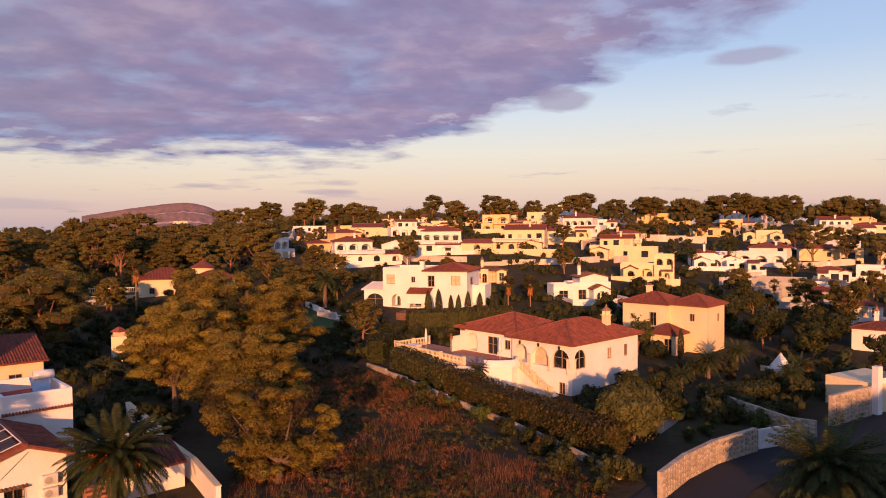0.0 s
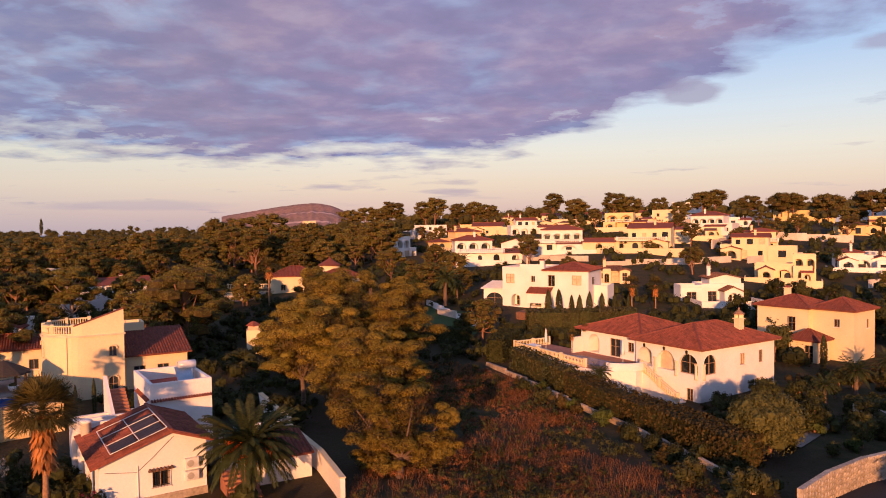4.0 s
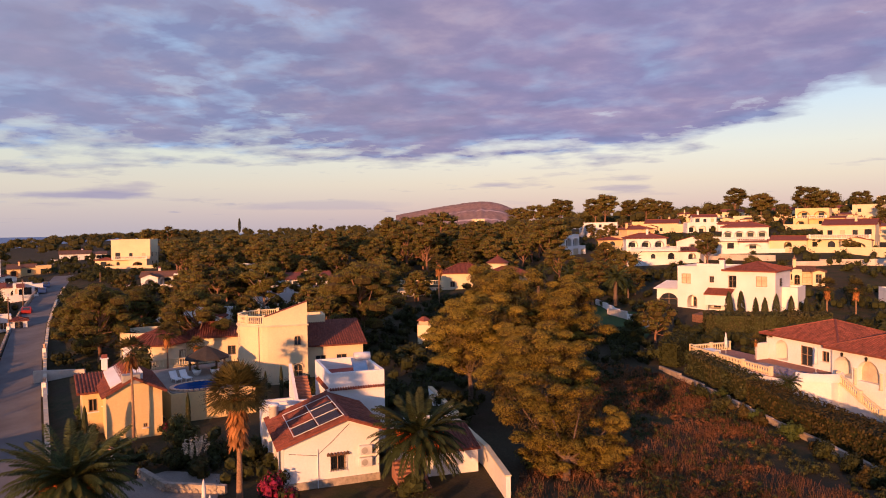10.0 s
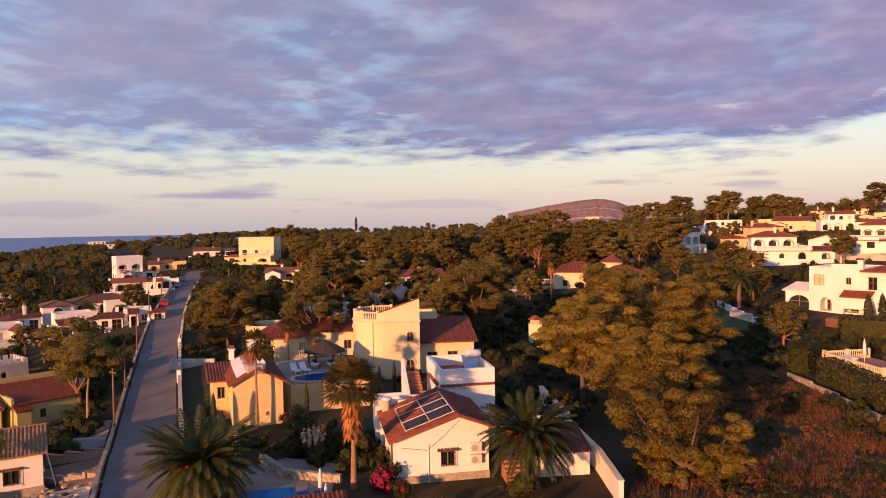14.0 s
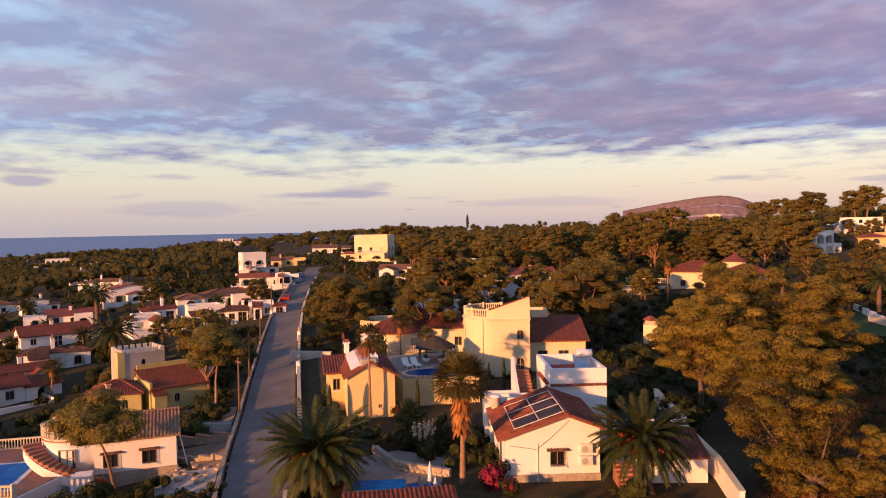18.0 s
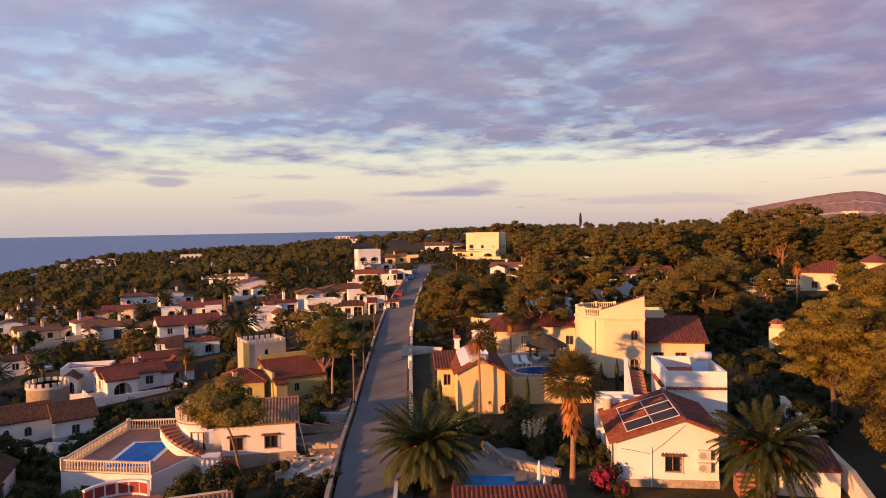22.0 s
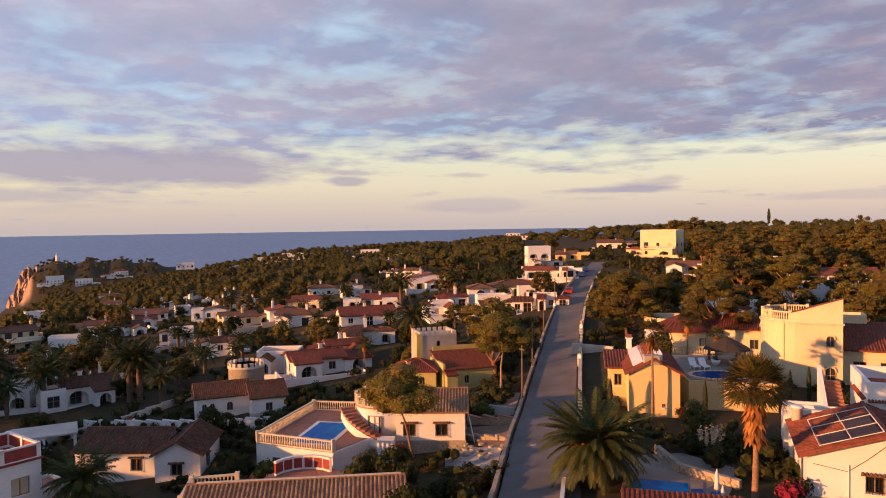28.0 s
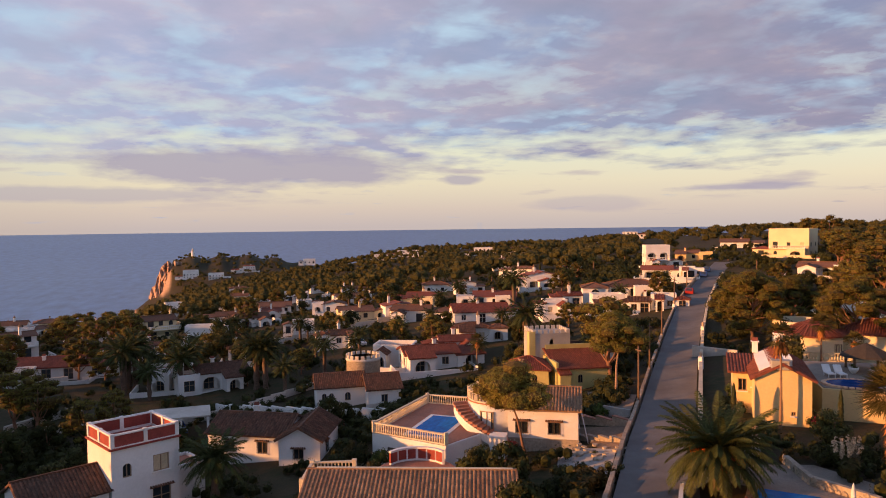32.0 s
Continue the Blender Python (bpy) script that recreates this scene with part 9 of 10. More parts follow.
simple_house(-146.0, -31.2, 87, 12.6, 8.8, 2.6, "gx", "white", "tile", 0, False, -27.8)
simple_house(-201.3, -16.5, 110, 11.7, 8.2, 5.1, "gx", "cream", "oldtile", 0, False, -29.5)
simple_house(-181.1, -6.6, 82, 6.8, 4.7, 4.0, "flat", "cream", "tile", 0, False, -28.5)
simple_house(-466.1, 7.7, 89, 17.1, 10.0, 6.4, "hip", "white", "oldtile", 2, False, -44.7)
simple_house(-417.5, -3.8, 91, 11.0, 7.7, 3.3, "flat", "white", "tile", 0, False, -42.9)
simple_house(-298.4, 27.2, 85, 11.2, 7.8, 3.3, "flat", "cream", "tile", 0, False, -31.1)
simple_house(-894.0, -43.4, 93, 20.2, 10.0, 9.0, "flat", "white", "tile", 0, False, -59.1)
simple_house(-863.4, -14.0, 91, 19.5, 10.0, 6.9, "flat", "white", "tile", 0, False, -59.4)
simple_house(-895.2, 21.8, 89, 21.6, 10.0, 6.4, "hip", "white", "oldtile", 0, False, -53.1)
simple_house(-119.6, -1.1, 103, 8.8, 6.2, 3.0, "gx", "white", "oldtile", 1, False, -26.2)
simple_house(-186.2, 32.5, 90, 10.3, 7.2, 2.6, "gx", "cream", "oldtile", 0, False, -25.2)
simple_house(-182.1, 43.1, 92, 8.8, 6.2, 3.1, "gy", "white", "oldtile", 0, False, -24.2)
simple_house(-197.1, 54.9, 64, 11.4, 8.0, 2.6, "gx", "cream", "oldtile", 0, False, -23.4)
simple_house(-239.1, 70.3, 74, 10.8, 7.6, 3.1, "hip", "white", "oldtile", 0, False, -24.0)
simple_house(-213.6, 72.6, 81, 7.6, 5.3, 3.7, "gy", "white", "oldtile", 0, False, -22.3)
simple_house(-148.4, 54.0, 80, 13.9, 9.7, 2.6, "gx", "white", "oldtile", 0, False, -21.9)
simple_house(-171.2, 66.5, 69, 12.2, 8.6, 2.6, "gx", "cream", "oldtile", 0, False, -21.2)
simple_house(-191.3, 88.6, 77, 11.3, 7.9, 4.0, "gy", "white", "oldtile", 1, False, -19.2)
simple_house(-255.1, 130.5, 63, 6.5, 4.5, 2.7, "flat", "white", "tile", 0, False, -18.5)
simple_house(-107.5, 30.7, 88, 9.5, 6.6, 2.6, "gx", "white", "oldtile", 0, True, -22.9)
simple_house(-113.0, 37.4, 82, 7.1, 4.9, 3.0, "gx", "white", "oldtile", 0, False, -22.6)
simple_house(-225.6, 12.0, 87, 8.5, 5.9, 2.6, "gx", "grey", "oldtile", 0, False, -28.7)
simple_house(-173.4, 17.7, 84, 5.9, 4.5, 2.6, "flat", "white", "tile", 0, False, -26.1)
simple_house(-269.0, -68.2, 94, 12.8, 9.0, 4.4, "gx", "white", "oldtile", 0, False, -36.3)
simple_house(-296.3, -64.8, 102, 10.9, 7.6, 3.8, "hip", "cream", "oldtile", 0, False, -38.6)
simple_house(-143.8, 23.0, 91, 6.5, 4.6, 2.6, "gx", "peach", "oldtile", 0, False, -24.8)
simple_house(-226.3, 1.1, 90, 10.1, 7.1, 2.7, "gx", "white", "oldtile", 0, False, -29.7)
simple_house(-242.3, -31.5, 97, 9.1, 6.4, 3.3, "gx", "cream", "oldtile", 0, False, -33.2)
simple_house(-220.0, -37.4, 100, 10.0, 7.0, 3.2, "gx", "white", "oldtile", 0, False, -31.8)
simple_house(-247.4, 15.5, 86, 12.0, 8.4, 2.6, "gx", "cream", "oldtile", 0, False, -29.5)
simple_house(-149.3, -23.1, 109, 7.3, 5.1, 2.6, "gx", "grey", "oldtile", 0, False, -28.0)
simple_house(-640.9, 135.2, 78, 14.8, 10.0, 4.7, "flat", "white", "tile", 0, False, -31.3)
simple_house(-700.2, 75.8, 84, 13.3, 9.3, 3.9, "flat", "white", "tile", 0, False, -35.7)
simple_house(-613.2, 153.8, 76, 21.4, 10.0, 5.0, "flat", "white", "tile", 0, False, -27.6)
simple_house(-550.2, 203.1, 70, 19.8, 10.0, 5.6, "flat", "white", "tile", 0, False, -25.0)
simple_house(-525.7, 221.8, 67, 21.4, 10.0, 4.5, "gx", "white", "tile", 0, False, -23.6)
simple_house(-599.8, 370.5, 58, 15.9, 10.0, 4.5, "flat", "white", "tile", 0, False, -13.4)
simple_house(-456.5, 117.1, 76, 9.2, 6.5, 3.0, "flat", "white", "tile", 0, False, -30.5)



for x, y, w, roof in ((-339, 16, 10.8, "gx"), (-396, 28, 9.5, "gx"), (-244, 25, 5.5, "flat"), (-214, 31, 7.6, "gy"), (-142, 3, 6.0, "gx"), (-125, -9, 7.5, "flat"), (-164, -17, 6.0, "gx"), (-448, -46, 14.0, "hip"),
                      (-124, 44, 7.0, "hip"), (-114.5, 27, 7.4, "flat"), (-144, 74, 5.6, "gx"), (-137, 67, 5.6, "flat")):
    simple_house(x, y, math.degrees(math.atan2(-x, y)) + (w * 37 % 30 - 15), w, w * 0.75, 2.9, roof, "white", "oldtile")

VILLAGE = random.Random(44)
SPOTS = []
while len(SPOTS) < 12:
    a, d = VILLAGE.uniform(64, 106), VILLAGE.uniform(170, 420)
    x, y = -d * math.sin(radians(a)), d * math.cos(radians(a))
    if all(math.hypot(x - o.location.x, y - o.location.y) > 13 for o in scene.objects if o.get("category") == "house") and all(math.hypot(x - u, y - v) > 14 for u, v in SPOTS) and land(x, y) > -60:
        SPOTS.append((x, y))
        simple_house(x, y, a + VILLAGE.uniform(-25, 25), VILLAGE.uniform(8, 11.5), VILLAGE.uniform(6, 8), VILLAGE.choice((2.9, 3.0, 3.2, 5.6)), VILLAGE.choice(("gx", "gx", "gy", "hip", "flat")), VILLAGE.choice(("white", "white", "white", "cream")), VILLAGE.choice(("oldtile", "oldtile", "tile")), VILLAGE.choice((0, 0, 1)))

for x, y in SPOTS:
    u, k = VILLAGE.uniform(0, 6.28), VILLAGE.uniform(8, 10)
    e = [(x + k * math.cos(u + q), y + k * math.sin(u + q)) for q in (0, 1.35, 2.7)]
    if all(math.hypot(p[0] - o[0], p[1] - o[1]) > 7 for p in e for o in SPOTS):
        garden_wall(e, 1.3, VILLAGE.choice(("white", "white", "stucco")), "pale rendered wall round a village garden", 0.25, step=6.0)
HILL = random.Random(61)
while len(SPOTS) < 30:
    a, d = HILL.uniform(-34, 9), HILL.uniform(165, 330)
    x, y = -d * math.sin(radians(a)), d * math.cos(radians(a))
    if all(math.hypot(x - o.location.x, y - o.location.y) > 15 for o in scene.objects if o.get("category") == "house"):
        SPOTS.append((x, y))
        simple_house(x, y, a + HILL.uniform(-25, 25), HILL.uniform(8, 13), HILL.uniform(6, 8), HILL.choice((2.9, 3.2, 5.6)), HILL.choice(("gx", "hip", "flat", "flat")), HILL.choice(("white", "cream", "ochre", "cream")), HILL.choice(("oldtile", "tile")), HILL.choice((0, 1, 2)))

# ---- planting ----
TREES = [
    ("farpine", -5.6, 380.0, 3.9, 1.12), ("farpine", 6.5, 379.9, 3.8, 1.06), ("farpine", 25.5, 379.1, 3.0, 1.18), ("farpine", 33.6, 378.5, 2.9, 1.12),
    ("farpine", 48.5, 376.9, 3.4, 0.88), ("farpine", 69.0, 373.7, 4.4, 1.12), ("farpine", 74.7, 372.6, 4.3, 1.09), ("farpine", 90.2, 369.1, 4.1, 0.91),
    ("farpine", 103.9, 365.5, 3.4, 1.15), ("farpine", 108.7, 364.1, 3.3, 1.06), ("farpine", 122.9, 359.6, 0.5, 1.24), ("farpine", 139.9, 353.3, 2.3, 1.27),
    ("farpine", 147.6, 350.2, 2.2, 1.15), ("farpine", 150.6, 348.9, 1.6, 1.15), ("farpine", 156.9, 346.1, 1.0, 1.18), ("farpine", 162.1, 343.7, 0.9, 1.18),
    ("farpine", 167.2, 341.2, 0.9, 1.12), ("farpine", 183.5, 332.8, -0.1, 1.24), ("farpine", 187.5, 330.5, -0.2, 1.24), ("farpine", 195.4, 325.9, -1.0, 1.06),
    ("farpine", -68.2, 373.8, 0.8, 1.27), ("farpine", -72.5, 373.0, 0.2, 1.18), ("farpine", -55.1, 376.0, 1.3, 1.06), ("farpine", -47.7, 377.0, 1.2, 1.03),
    ("farpine", -40.3, 377.9, 1.2, 1.00), ("farpine", -90.9, 369.0, -1.4, 1.30), ("farpine", -96.4, 367.6, -1.3, 1.12), ("farpine", -111.2, 363.4, -0.3, 1.03),
    ("farpine", -103.2, 365.7, -0.4, 0.97), ("farpine", 140.0, 376.5, -1.0, 0.93), ("farpine", -14.7, 379.7, 1.9, 0.68), ("farpine", -23.8, 379.3, 2.8, 0.53),
    ("farpine", 58.2, 375.5, 2.1, 0.88), ("pine", -85.1, 98.7, -16.1, 0.92), 
    ("pine", -94.3, 103.7, -15.9, 0.74),
    ("pine", -84.4, 103.5, -15.9, 0.71), ("cypress", -240.4, 294.9, -1.1, 1.40), ("farpine", -100.4, 151.3, -13.5, 0.46), ("pine", -77.5, 46.0, -20.3, 0.94),
    ("pine", -78.9, 173.5, -12.3, 1.08), ("pine", -88.5, 181.1, -12.1, 1.14), ("pine", -112.0, 176.3, -12.2, 1.03), ("pine", -63.6, 177.3, -11.5, 0.97),
    ("pine", -47.2, 179.4, -10.7, 1.11), ("pine", -207.0, 211.0, -11.2, 1.15), ("pine", -215.9, 210.5, -11.2, 1.06), ("farfan", -53.9, 124.1, -15.1, 1.08),
    ("fardate", -21.0, 125.2, -14.4, 1.01), ("pine", -90.4, 207.9, -10.8, 1.36),
    ("pine", -99.0, 212.1, -10.9, 1.29), ("pine", -74.3, 200.2, -10.5, 1.06), ("pine", -108.8, 214.7, -11.0, 1.28), ("pine", -118.4, 226.5, -10.7, 1.17),
    ("pine", -47.3, 182.6, -10.5, 1.00), ("fanpalm", 11.3, 122.8, -15.4, 0.73), ("fanpalm", 15.1, 122.8, -15.4, 0.71), ("fardate", 65.7, 186.6, -11.7, 0.79),
    ("farfan", 63.2, 134.9, -16.2, 0.61), ("datepalm", 35.6, 85.5, -17.9, 0.58), ("fanpalm", 41.1, 75.9, -18.1, 0.38), ("fanpalm", 39.2, 75.7, -18.0, 0.34),
    ("pine", 111.1, 179.2, -12.4, 0.89), ("pine", 99.5, 189.8, -11.5, 1.06), ("pine", 108.1, 189.0, -11.5, 0.92), ("fardate", 77.5, 191.7, -11.4, 1.18),
    ("fardate", 60.3, 375.2, 8.0, 0.52), ("fardate", 1.9, 380.0, 1.7, 0.87), ("farpine", 22.3, 191.2, -7.8, 0.33), ("tree", 15.9, 196.6, -7.2, 0.65),
    ("fardate", -158.9, 66.8, -20.7, 1.47), ("fardate", -148.9, 91.9, -17.3, 1.04), ("fardate", -106.3, 47.4, -21.6, 1.33), ("fardate", -125.7, -14.5, -27.0, 1.44),
    ("fardate", -121.8, -15.8, -27.0, 1.40), ("fardate", -117.2, -7.0, -26.7, 1.14), ("fardate", -114.9, -11.3, -26.7, 0.92), ("fardate", -112.3, 4.4, -25.6, 1.35),
    ("fardate", -111.3, 5.7, -25.5, 1.27), ("fardate", -157.1, 17.0, -25.7, 0.63), ("fardate", -149.8, 19.2, -25.4, 0.78), ("fardate", -141.9, 33.9, -23.8, 0.75),
    ("fardate", -172.1, 52.1, -22.9, 0.92), ("farfan", -102.2, 37.1, -22.5, 0.59), ("pine", -100.2, -25.4, -26.4, 0.73), ("pine", -99.0, -22.9, -26.3, 0.65),
    ("lowpine", -90.4, -15.9, -25.9, 0.65), ("lowpine", -224.5, -33.0, -32.3, 0.93), ("lowpine", -214.5, -27.1, -31.2, 0.98), ("lowpine", -224.6, 6.0, -29.4, 0.92),
    ("tree", -162.9, -0.4, -27.5, 1.39), ("tree", -183.7, 101.1, -17.5, 0.60),
    ("pine", -175.9, -28.8, -29.2, 0.80), ("pine", -181.0, -25.8, -29.3, 0.77), ("lowpine", -169.0, -20.9, -28.7, 0.77), ("pine", -200.3, -35.3, -30.4, 0.77),
    ("lowpine", -182.3, -19.9, -29.1, 0.67), ("tree", -142.8, -0.6, -26.8, 1.18), ("tree", -138.2, 2.3, -26.4, 1.02), ("tree", -143.1, -4.0, -27.1, 0.92),
    ("fardate", -113.3, 5.8, -25.5, 1.11), ("fardate", -120.2, -6.2, -26.6, 1.27), ("fardate", -125.9, -15.5, -27.0, 1.27), ("fardate", -131.1, 15.7, -25.0, 0.66),
    ("fardate", -123.7, 21.6, -24.3, 0.70), ("fardate", -156.7, -6.0, -27.7, 0.78), ("lowpine", -201.7, 5.4, -28.1, 0.66), ("fardate", -104.1, 8.1, -25.0, 0.87),
    ("pine", -137.6, -25.2, -27.6, 0.71), ("lowpine", -134.4, -20.4, -27.4, 0.68), ("tree", -98.9, 19.0, -23.7, 0.72), ("tree", -116.3, 19.9, -24.2, 0.59),
    ("tree", -112.2, 48.4, -21.5, 0.78), ("tree", -100.5, 42.0, -21.9, 0.62), ("fardate", -104.6, 38.2, -22.3, 0.62), ("fardate", -111.4, 49.0, -21.4, 1.01),
    ("lowpine", -121.5, 62.5, -20.2, 0.56), ("tree", -116.0, 57.4, -20.7, 0.65), ("tree", -143.5, 29.0, -24.2, 0.63), ("fardate", -134.0, 32.5, -23.7, 0.69),
    ("fardate", -173.7, 46.6, -23.5, 0.80), ("tree", -149.7, 46.7, -22.7, 0.67), ("fardate", -137.8, 63.3, -20.4, 0.50), ("lowpine", -169.5, 22.2, -25.6, 0.39),
    ("tree", -124.2, -12.5, -26.9, 0.80), ("lowpine", -149.2, -11.2, -27.6, 0.61), ("tree", -124.7, 12.6, -25.1, 0.71), ("tree", -115.9, 3.2, -25.8, 0.66),
]

for key, x, y, z, s in TREES:
    plant(key, x, y, s, z=z)




HOMES = [(o.location.x, o.location.y) for o in scene.objects if o.get("category") == "house"]


KEEP_OUT = [(-48, 27, 3.5), (-54, 15, 4), (-91.5, -7, 5), (-84, 2, 5), (-55.5, 30.5, 4.5), (-59.5, 21.5, 5), (-57, 15, 4), (-63.5, 40.5, 3.5), (-2, 62, 13), (-8, 52, 12), (-3, 80, 12), (-43, 53, 8), (2, 88, 9), (-64, 20, 8), (-58, 33, 6), (-34, 33, 6), (-90, -5, 5), (-60, 7, 4), (-17, 113, 8), (-29.6, 50.5, 6), (-44, 70, 5),
            (18, 80, 8), (36, 99, 7), (-3, 128, 10), (-60, 146, 9), (-48, 148, 9), (-43, 10.6, 8), (-83, 42, 7), (-75, 5, 7), (-58, -8, 6), (22, 60, 4), (38, 66, 5), (27, 82, 8), (22, 88, 6), (30, 72, 4), (15.5, 57.5, 5), (-26.5, 37.5, 4)]


def free(x, y, gap=6.5):
    if any(math.hypot(x - a, y - b) < r for a, b, r in KEEP_OUT):
        return False
    if near_line(x, y, ROAD, 4.2) or near_line(x, y, LANE, 4.6):
        return False
    for hx, hy in HOMES:
        if abs(x - hx) <= gap and abs(y - hy) <= gap:
            return False
        # gardens before the fronts of the houses stay low
        d = math.hypot(hx, hy)
        ahead = ((hx - x) * hx + (hy - y) * hy) / d
        if d > 95 and 0 < ahead < 15 and abs((hx - x) * hy - (hy - y) * hx) / d < 5.5:
            return False
    return True


def roadside(x, y, key):
    return key not in ("shrub", "cypress") and near_line(x, y, ROAD, 7.5)


def polar(a, d):
    return -d * math.sin(radians(a)), d * math.cos(radians(a))


def scatter(n, az0, az1, d0, d1, keys, s0, s1, gap=6.5, seed=1):
    r = random.Random(seed)
    for _ in range(n):
        x, y = polar(r.uniform(az0, az1), math.sqrt(r.uniform(d0 * d0, d1 * d1)))
        key = r.choice(keys)
        if free(x, y, gap) and not roadside(x, y, key):
            plant(key, x, y, r.uniform(s0, s1), z=land(x, y) - 0.1)


# dense pine wood between the gardens and the far ridge
scatter(118, 14, 44, 175, 250, ["pine", "pine", "lowpine"], 0.66, 0.95, 7, 3)
scatter(50, -34, 14, 120, 300, ["lowpine", "pine"], 0.5, 0.8, 8, 4)
scatter(46, 58, 108, 100, 330, ["fardate", "fardate", "cypress", "lowpine"], 0.6, 1.0, 7, 7)
scatter(90, -36, -8, 50, 92, ["shrub"], 0.5, 1.1, 5.5, 21)
scatter(110, 20, 60, 40, 92, ["shrub", "shrub", "shrub", "tree"], 0.5, 1.0, 5.5, 22)
scatter(160, 60, 112, 40, 92, ["shrub", "shrub", "tree"], 0.4, 0.9, 5.5, 23)
scatter(70, -36, -11, 95, 150, ["tree", "tree", "shrub"], 0.7, 1.1, 6, 24)
scatter(170, 56, 108, 85, 250, ["tree", "tree", "fardate", "lowpine"], 0.5, 0.95, 6, 26)
scatter(60, 22, 56, 85, 170, ["tree", "lowpine"], 0.6, 0.9, 6, 27)
scatter(34, 46, 60, 150, 320, ["tree", "fardate", "tree"], 0.5, 0.75, 8, 41)
scatter(40, 6, 22, 92, 175, ["tree", "lowpine", "fardate", "shrub"], 0.5, 0.9, 7, 42)
# pines added out of view, to throw shade over gardens, lane and village
SHADE = random.Random(25)
for i in range(34):
    x, y = SHADE.uniform(-135, -52), SHADE.uniform(-78, -44)
    plant("pine", x, y, SHADE.uniform(0.5, 0.75), z=land(x, y) - 0.2, label="added umbrella pine out of view, shading the gardens")

for i in range(11):
    x, y = 26 + i * 2.8, SHADE.uniform(-10, 6)
    plant("lowpine", x, y, SHADE.uniform(1.3, 1.5), z=land(x, y) - 0.2, label="added bushy pine out of view, shading the gardens")
for i in range(12):
    x, y = SHADE.uniform(-16, 12), SHADE.uniform(-24, -14)
    plant("lowpine", x, y, SHADE.uniform(0.85, 1.15), z=land(x, y) - 0.2, label="added bushy pine out of view, shading the gardens")


for i in range(10):
    x = -78 - i * 5
    y = 0.325 * x - SHADE.uniform(9, 20)
    plant("pine", x, y, SHADE.uniform(0.7, 0.9), z=land(x, y) - 0.2, label="added umbrella pine out of view, shading the gardens")


def thicket(n, az0, az1, d0, d1, seed, label, size, leaf, per=60, card=0.42, gap=5.0, k=3):
    """Undergrowth between the gardens, one mass of small bushes."""
    rng = np.random.default_rng(seed)
    r = random.Random(seed)
    cs = []
    for _ in range(n):
        x, y = polar(r.uniform(az0, az1), math.sqrt(r.uniform(d0 * d0, d1 * d1)))
        if free(x, y, gap) and noise.noise((x * 0.05, y * 0.05, seed)) > -0.32:
            cs.append((x, y, land(x, y), r.uniform(*size)))
    c = np.array(cs)
    cen, h = np.repeat(c[:, :3], k, axis=0), np.repeat(c[:, 3], k)
    cen = cen + rng.normal(size=cen.shape) * np.column_stack([h * 0.3, h * 0.3, h * 0.1]) + np.column_stack([0 * h, 0 * h, h * 0.42])
    rad = np.column_stack([h * 0.42, h * 0.42, h * 0.42])
    cards = np.concatenate([leaf_cloud(rng, cen, rad, len(cs) * per * 2, card * 0.66, 1.0, 1.7, 0.7), cores(cen, rad, 0.62)])
    tagged(put("undergrowth", quads("undergrowth", cards, M[leaf])), label, "undergrowth", kind="stuff")


thicket(420, -38, -9, 48, 100, 36, "dark garden bushes round the villas", (0.7, 2.0), "darkleaf", 90, 0.22)
thicket(520, 20, 62, 42, 80, 37, "dark garden bushes beside the street", (0.6, 1.9), "darkleaf", 80, 0.22, 3.6)
thicket(1100, 58, 108, 42, 100, 38, "dark garden bushes below the terraces", (0.7, 2.1), "darkleaf", 70, 0.23, 3.6)
thicket(900, -38, 24, 85, 330, 31, "dark evergreen bushes between the hillside gardens", (1.6, 3.6), "darkleaf", 50, 0.58)
thicket(500, -38, 30, 60, 240, 32, "olive-brown garden shrubs on the hillside", (1.2, 2.6), "shrub", 50, 0.48)
thicket(420, 44, 63, 120, 340, 39, "dark bushes along the upper street", (1.4, 3.4), "darkleaf", 46, 0.56)
thicket(300, 4, 28, 88, 185, 40, "dark bushes on the slope behind the pines", (1.0, 2.4), "darkleaf", 50, 0.42)
thicket(200, -18, 4, 94, 150, 46, "dark bushes between the villas", (1.2, 3.0), "darkleaf", 60, 0.36)
thicket(800, 22, 60, 60, 220, 33, "evergreen bushes between the houses", (1.2, 3.2), "darkleaf", 50, 0.48)
thicket(1500, 56, 110, 60, 300, 34, "dark garden bushes among the village houses", (0.9, 2.5), "darkleaf", 46, 0.5)
thicket(500, 56, 110, 45, 240, 35, "dry garden shrubs among the village houses", (1.0, 2.2), "shrub", 46, 0.45)


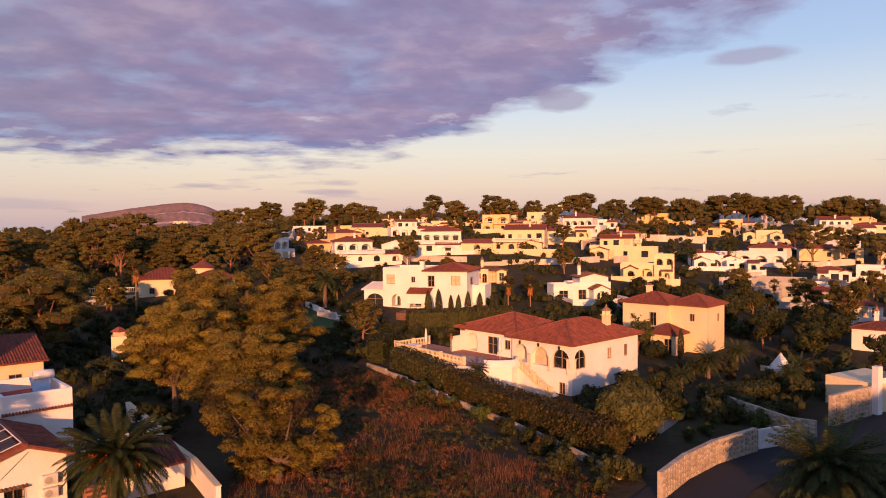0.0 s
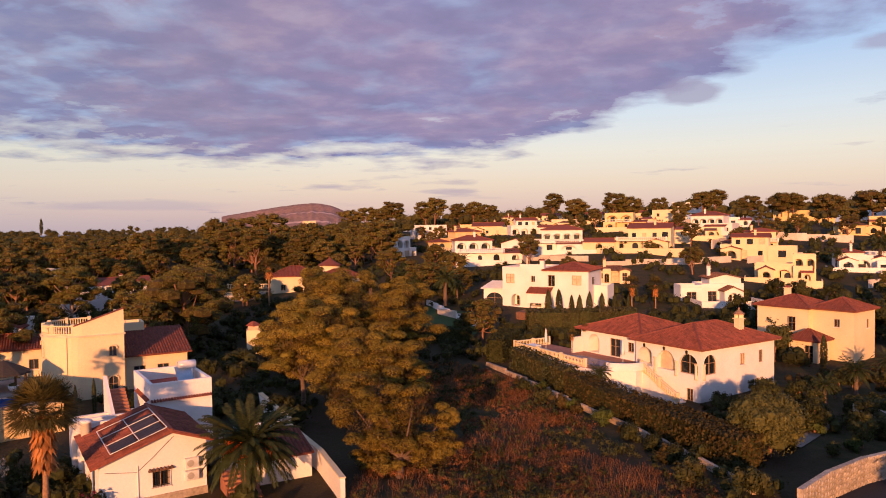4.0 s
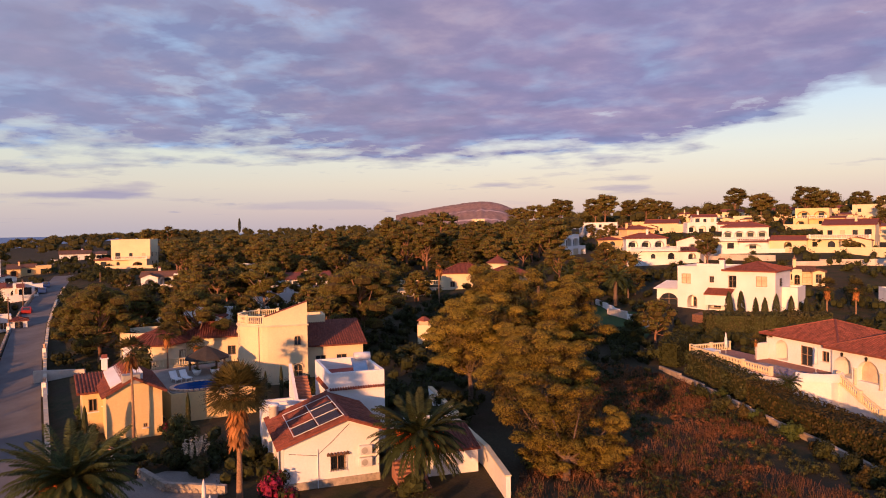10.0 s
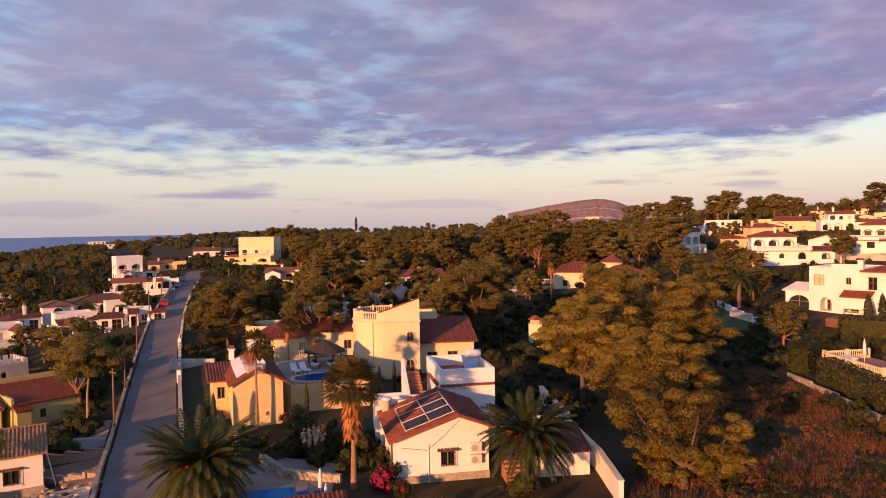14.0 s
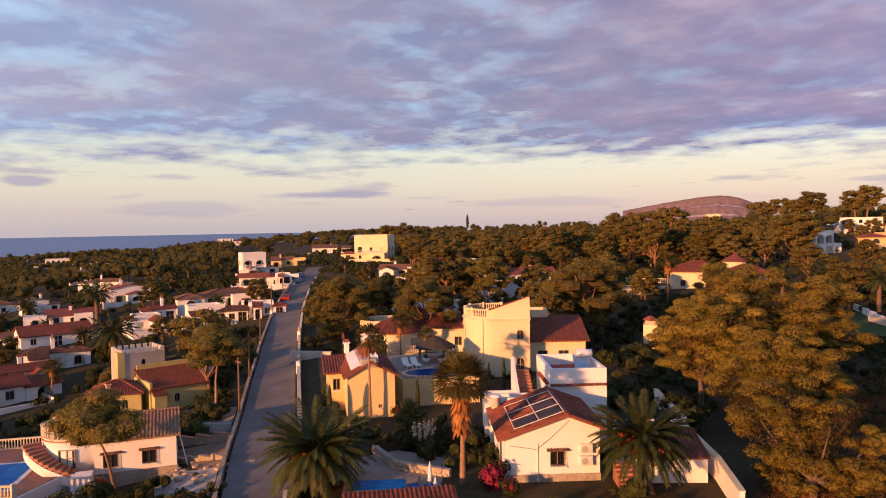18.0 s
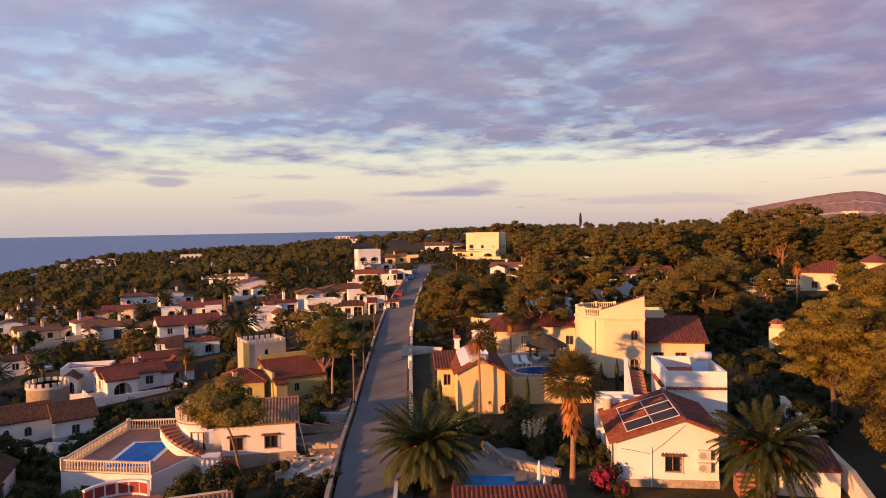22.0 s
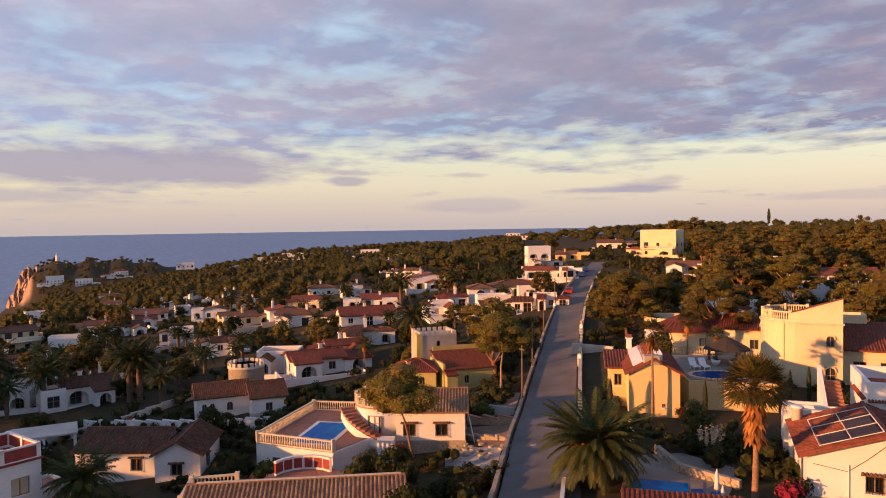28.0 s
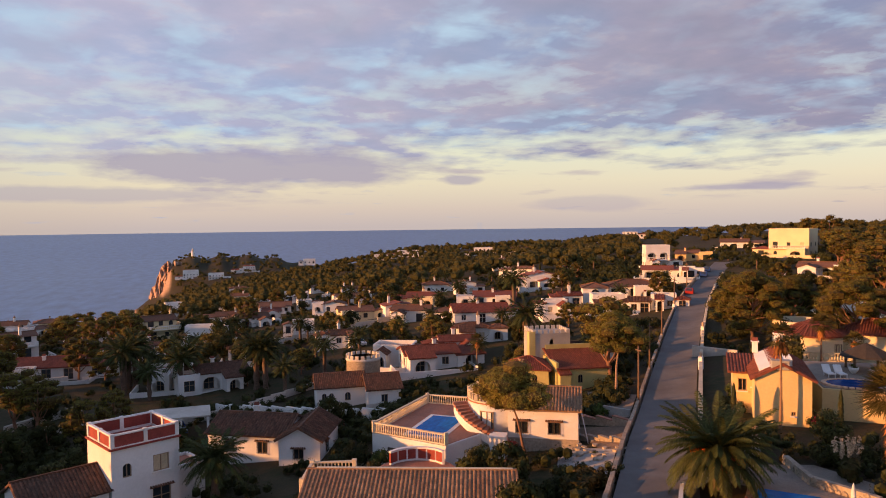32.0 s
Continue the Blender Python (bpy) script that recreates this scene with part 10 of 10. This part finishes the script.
def far_wood(name, n, az0, az1, d0, d1, seed, label, size=(6, 10), keep=None):
    """Distant woodland, one mass of small crowns."""
    rng = np.random.default_rng(seed)
    cs = []
    r = random.Random(seed)
    while len(cs) < n:
        a, d = r.uniform(az0, az1), math.sqrt(r.uniform(d0 * d0, d1 * d1))
        x, y = polar(a, d)
        z = land(x, y)
        if z < SEA + 14 or not free(x, y, 8):
            n -= 1
            continue
        cs.append((x, y, z, r.uniform(*size)))
    c = np.array(cs)
    k = 3
    cen = np.repeat(c[:, :3], k, axis=0)
    h = np.repeat(c[:, 3], k)
    cen = cen + rng.normal(size=cen.shape) * np.column_stack([h * 0.2, h * 0.2, h * 0.08]) + np.column_stack([0 * h, 0 * h, h * 0.62])
    rad = np.column_stack([h * 0.30, h * 0.30, h * 0.24])
    cards = np.concatenate([leaf_cloud(rng, cen, rad, len(cs) * 120, 0.8, 1.0, 1.6, 0.7), cores(cen, rad, 0.75)])
    ob = put(name, quads(name, cards, M["wood_leaf"]))
    tagged(ob, label, "woodland", kind="stuff")


far_wood("woodland", 170, -32, 13, 432, 490, 16, "umbrella pines behind the houses of the ridge", (10, 15))
far_wood("woodland", 240, 13, 44, 245, 335, 15, "pine wood behind the gardens", (7, 10))
far_wood("woodland", 620, -36, 60, 330, 720, 11, "pine wood along the far ridge")
far_wood("woodland", 1500, 58, 96, 260, 760, 12, "low pine wood on the slope above the sea", (5, 9))
far_wood("woodland", 160, 86, 94.2, 760, 1120, 13, "scrubby pines on the headland", (4, 8))
far_wood("woodland", 400, 40, 62, 700, 1050, 14, "pine wood on the far shoulder of the hill")

def cliff():
    """The rock face at the end of the headland: blocky ledges falling to the sea."""
    v, f = [], []
    nu, nv = 64, 36
    for i in range(nu + 1):
        a = 93.45 + 2.35 * i / nu
        crest = -44 - max(0, a - 94.65) / 1.05 * 40 + 4.0 * noise.noise((a * 4.0, 1.0, 0.0))
        for j in range(nv + 1):
            w = j / nv
            z = -96 + (crest + 96) * w
            ledge = math.floor(w * 7 + 1.5 * noise.noise((a * 3, w * 2, 4.0))) / 7
            d = 945 + 55 * (0.35 * w + 0.65 * ledge) + 16 * noise.noise((a * 5.0, z * 0.05, 2.0)) + 7 * noise.noise((a * 16.0, z * 0.16, 7.0))
            v.append((*polar(a + 0.10 * noise.noise((z * 0.12, a * 2, 5.0)), d), z))
    for i in range(nu):
        for j in range(nv):
            p = i * (nv + 1) + j
            f.append((p, p + 1, p + nv + 2, p + nv + 1))
    tagged(put("cliff", mesh("cliff", v, f, M["cliff"])), "rocky orange cliff at the end of the headland", "cliff", kind="structure")


cliff()
far_ridge("far_hill", 15.2, 27.0, 3000, lambda u: 103 - (56 * ((0.42 - u) / 0.27) ** 2.2 if u < 0.42 else 46 * ((u - 0.42) / 0.5) ** 1.3), M["hill"], "bare terraced hill on the skyline in evening light", 22)
far_ridge("far_mountain", -46, -31.0, 4600, lambda u: 40 + 330 * (1 - u) ** 1.3, M["hazehill"], "distant mountain with blue haze in its colour")

for protos in PROTO.values():
    for p in protos:
        for o in (*p.children_recursive, p):
            bpy.data.objects.remove(o)
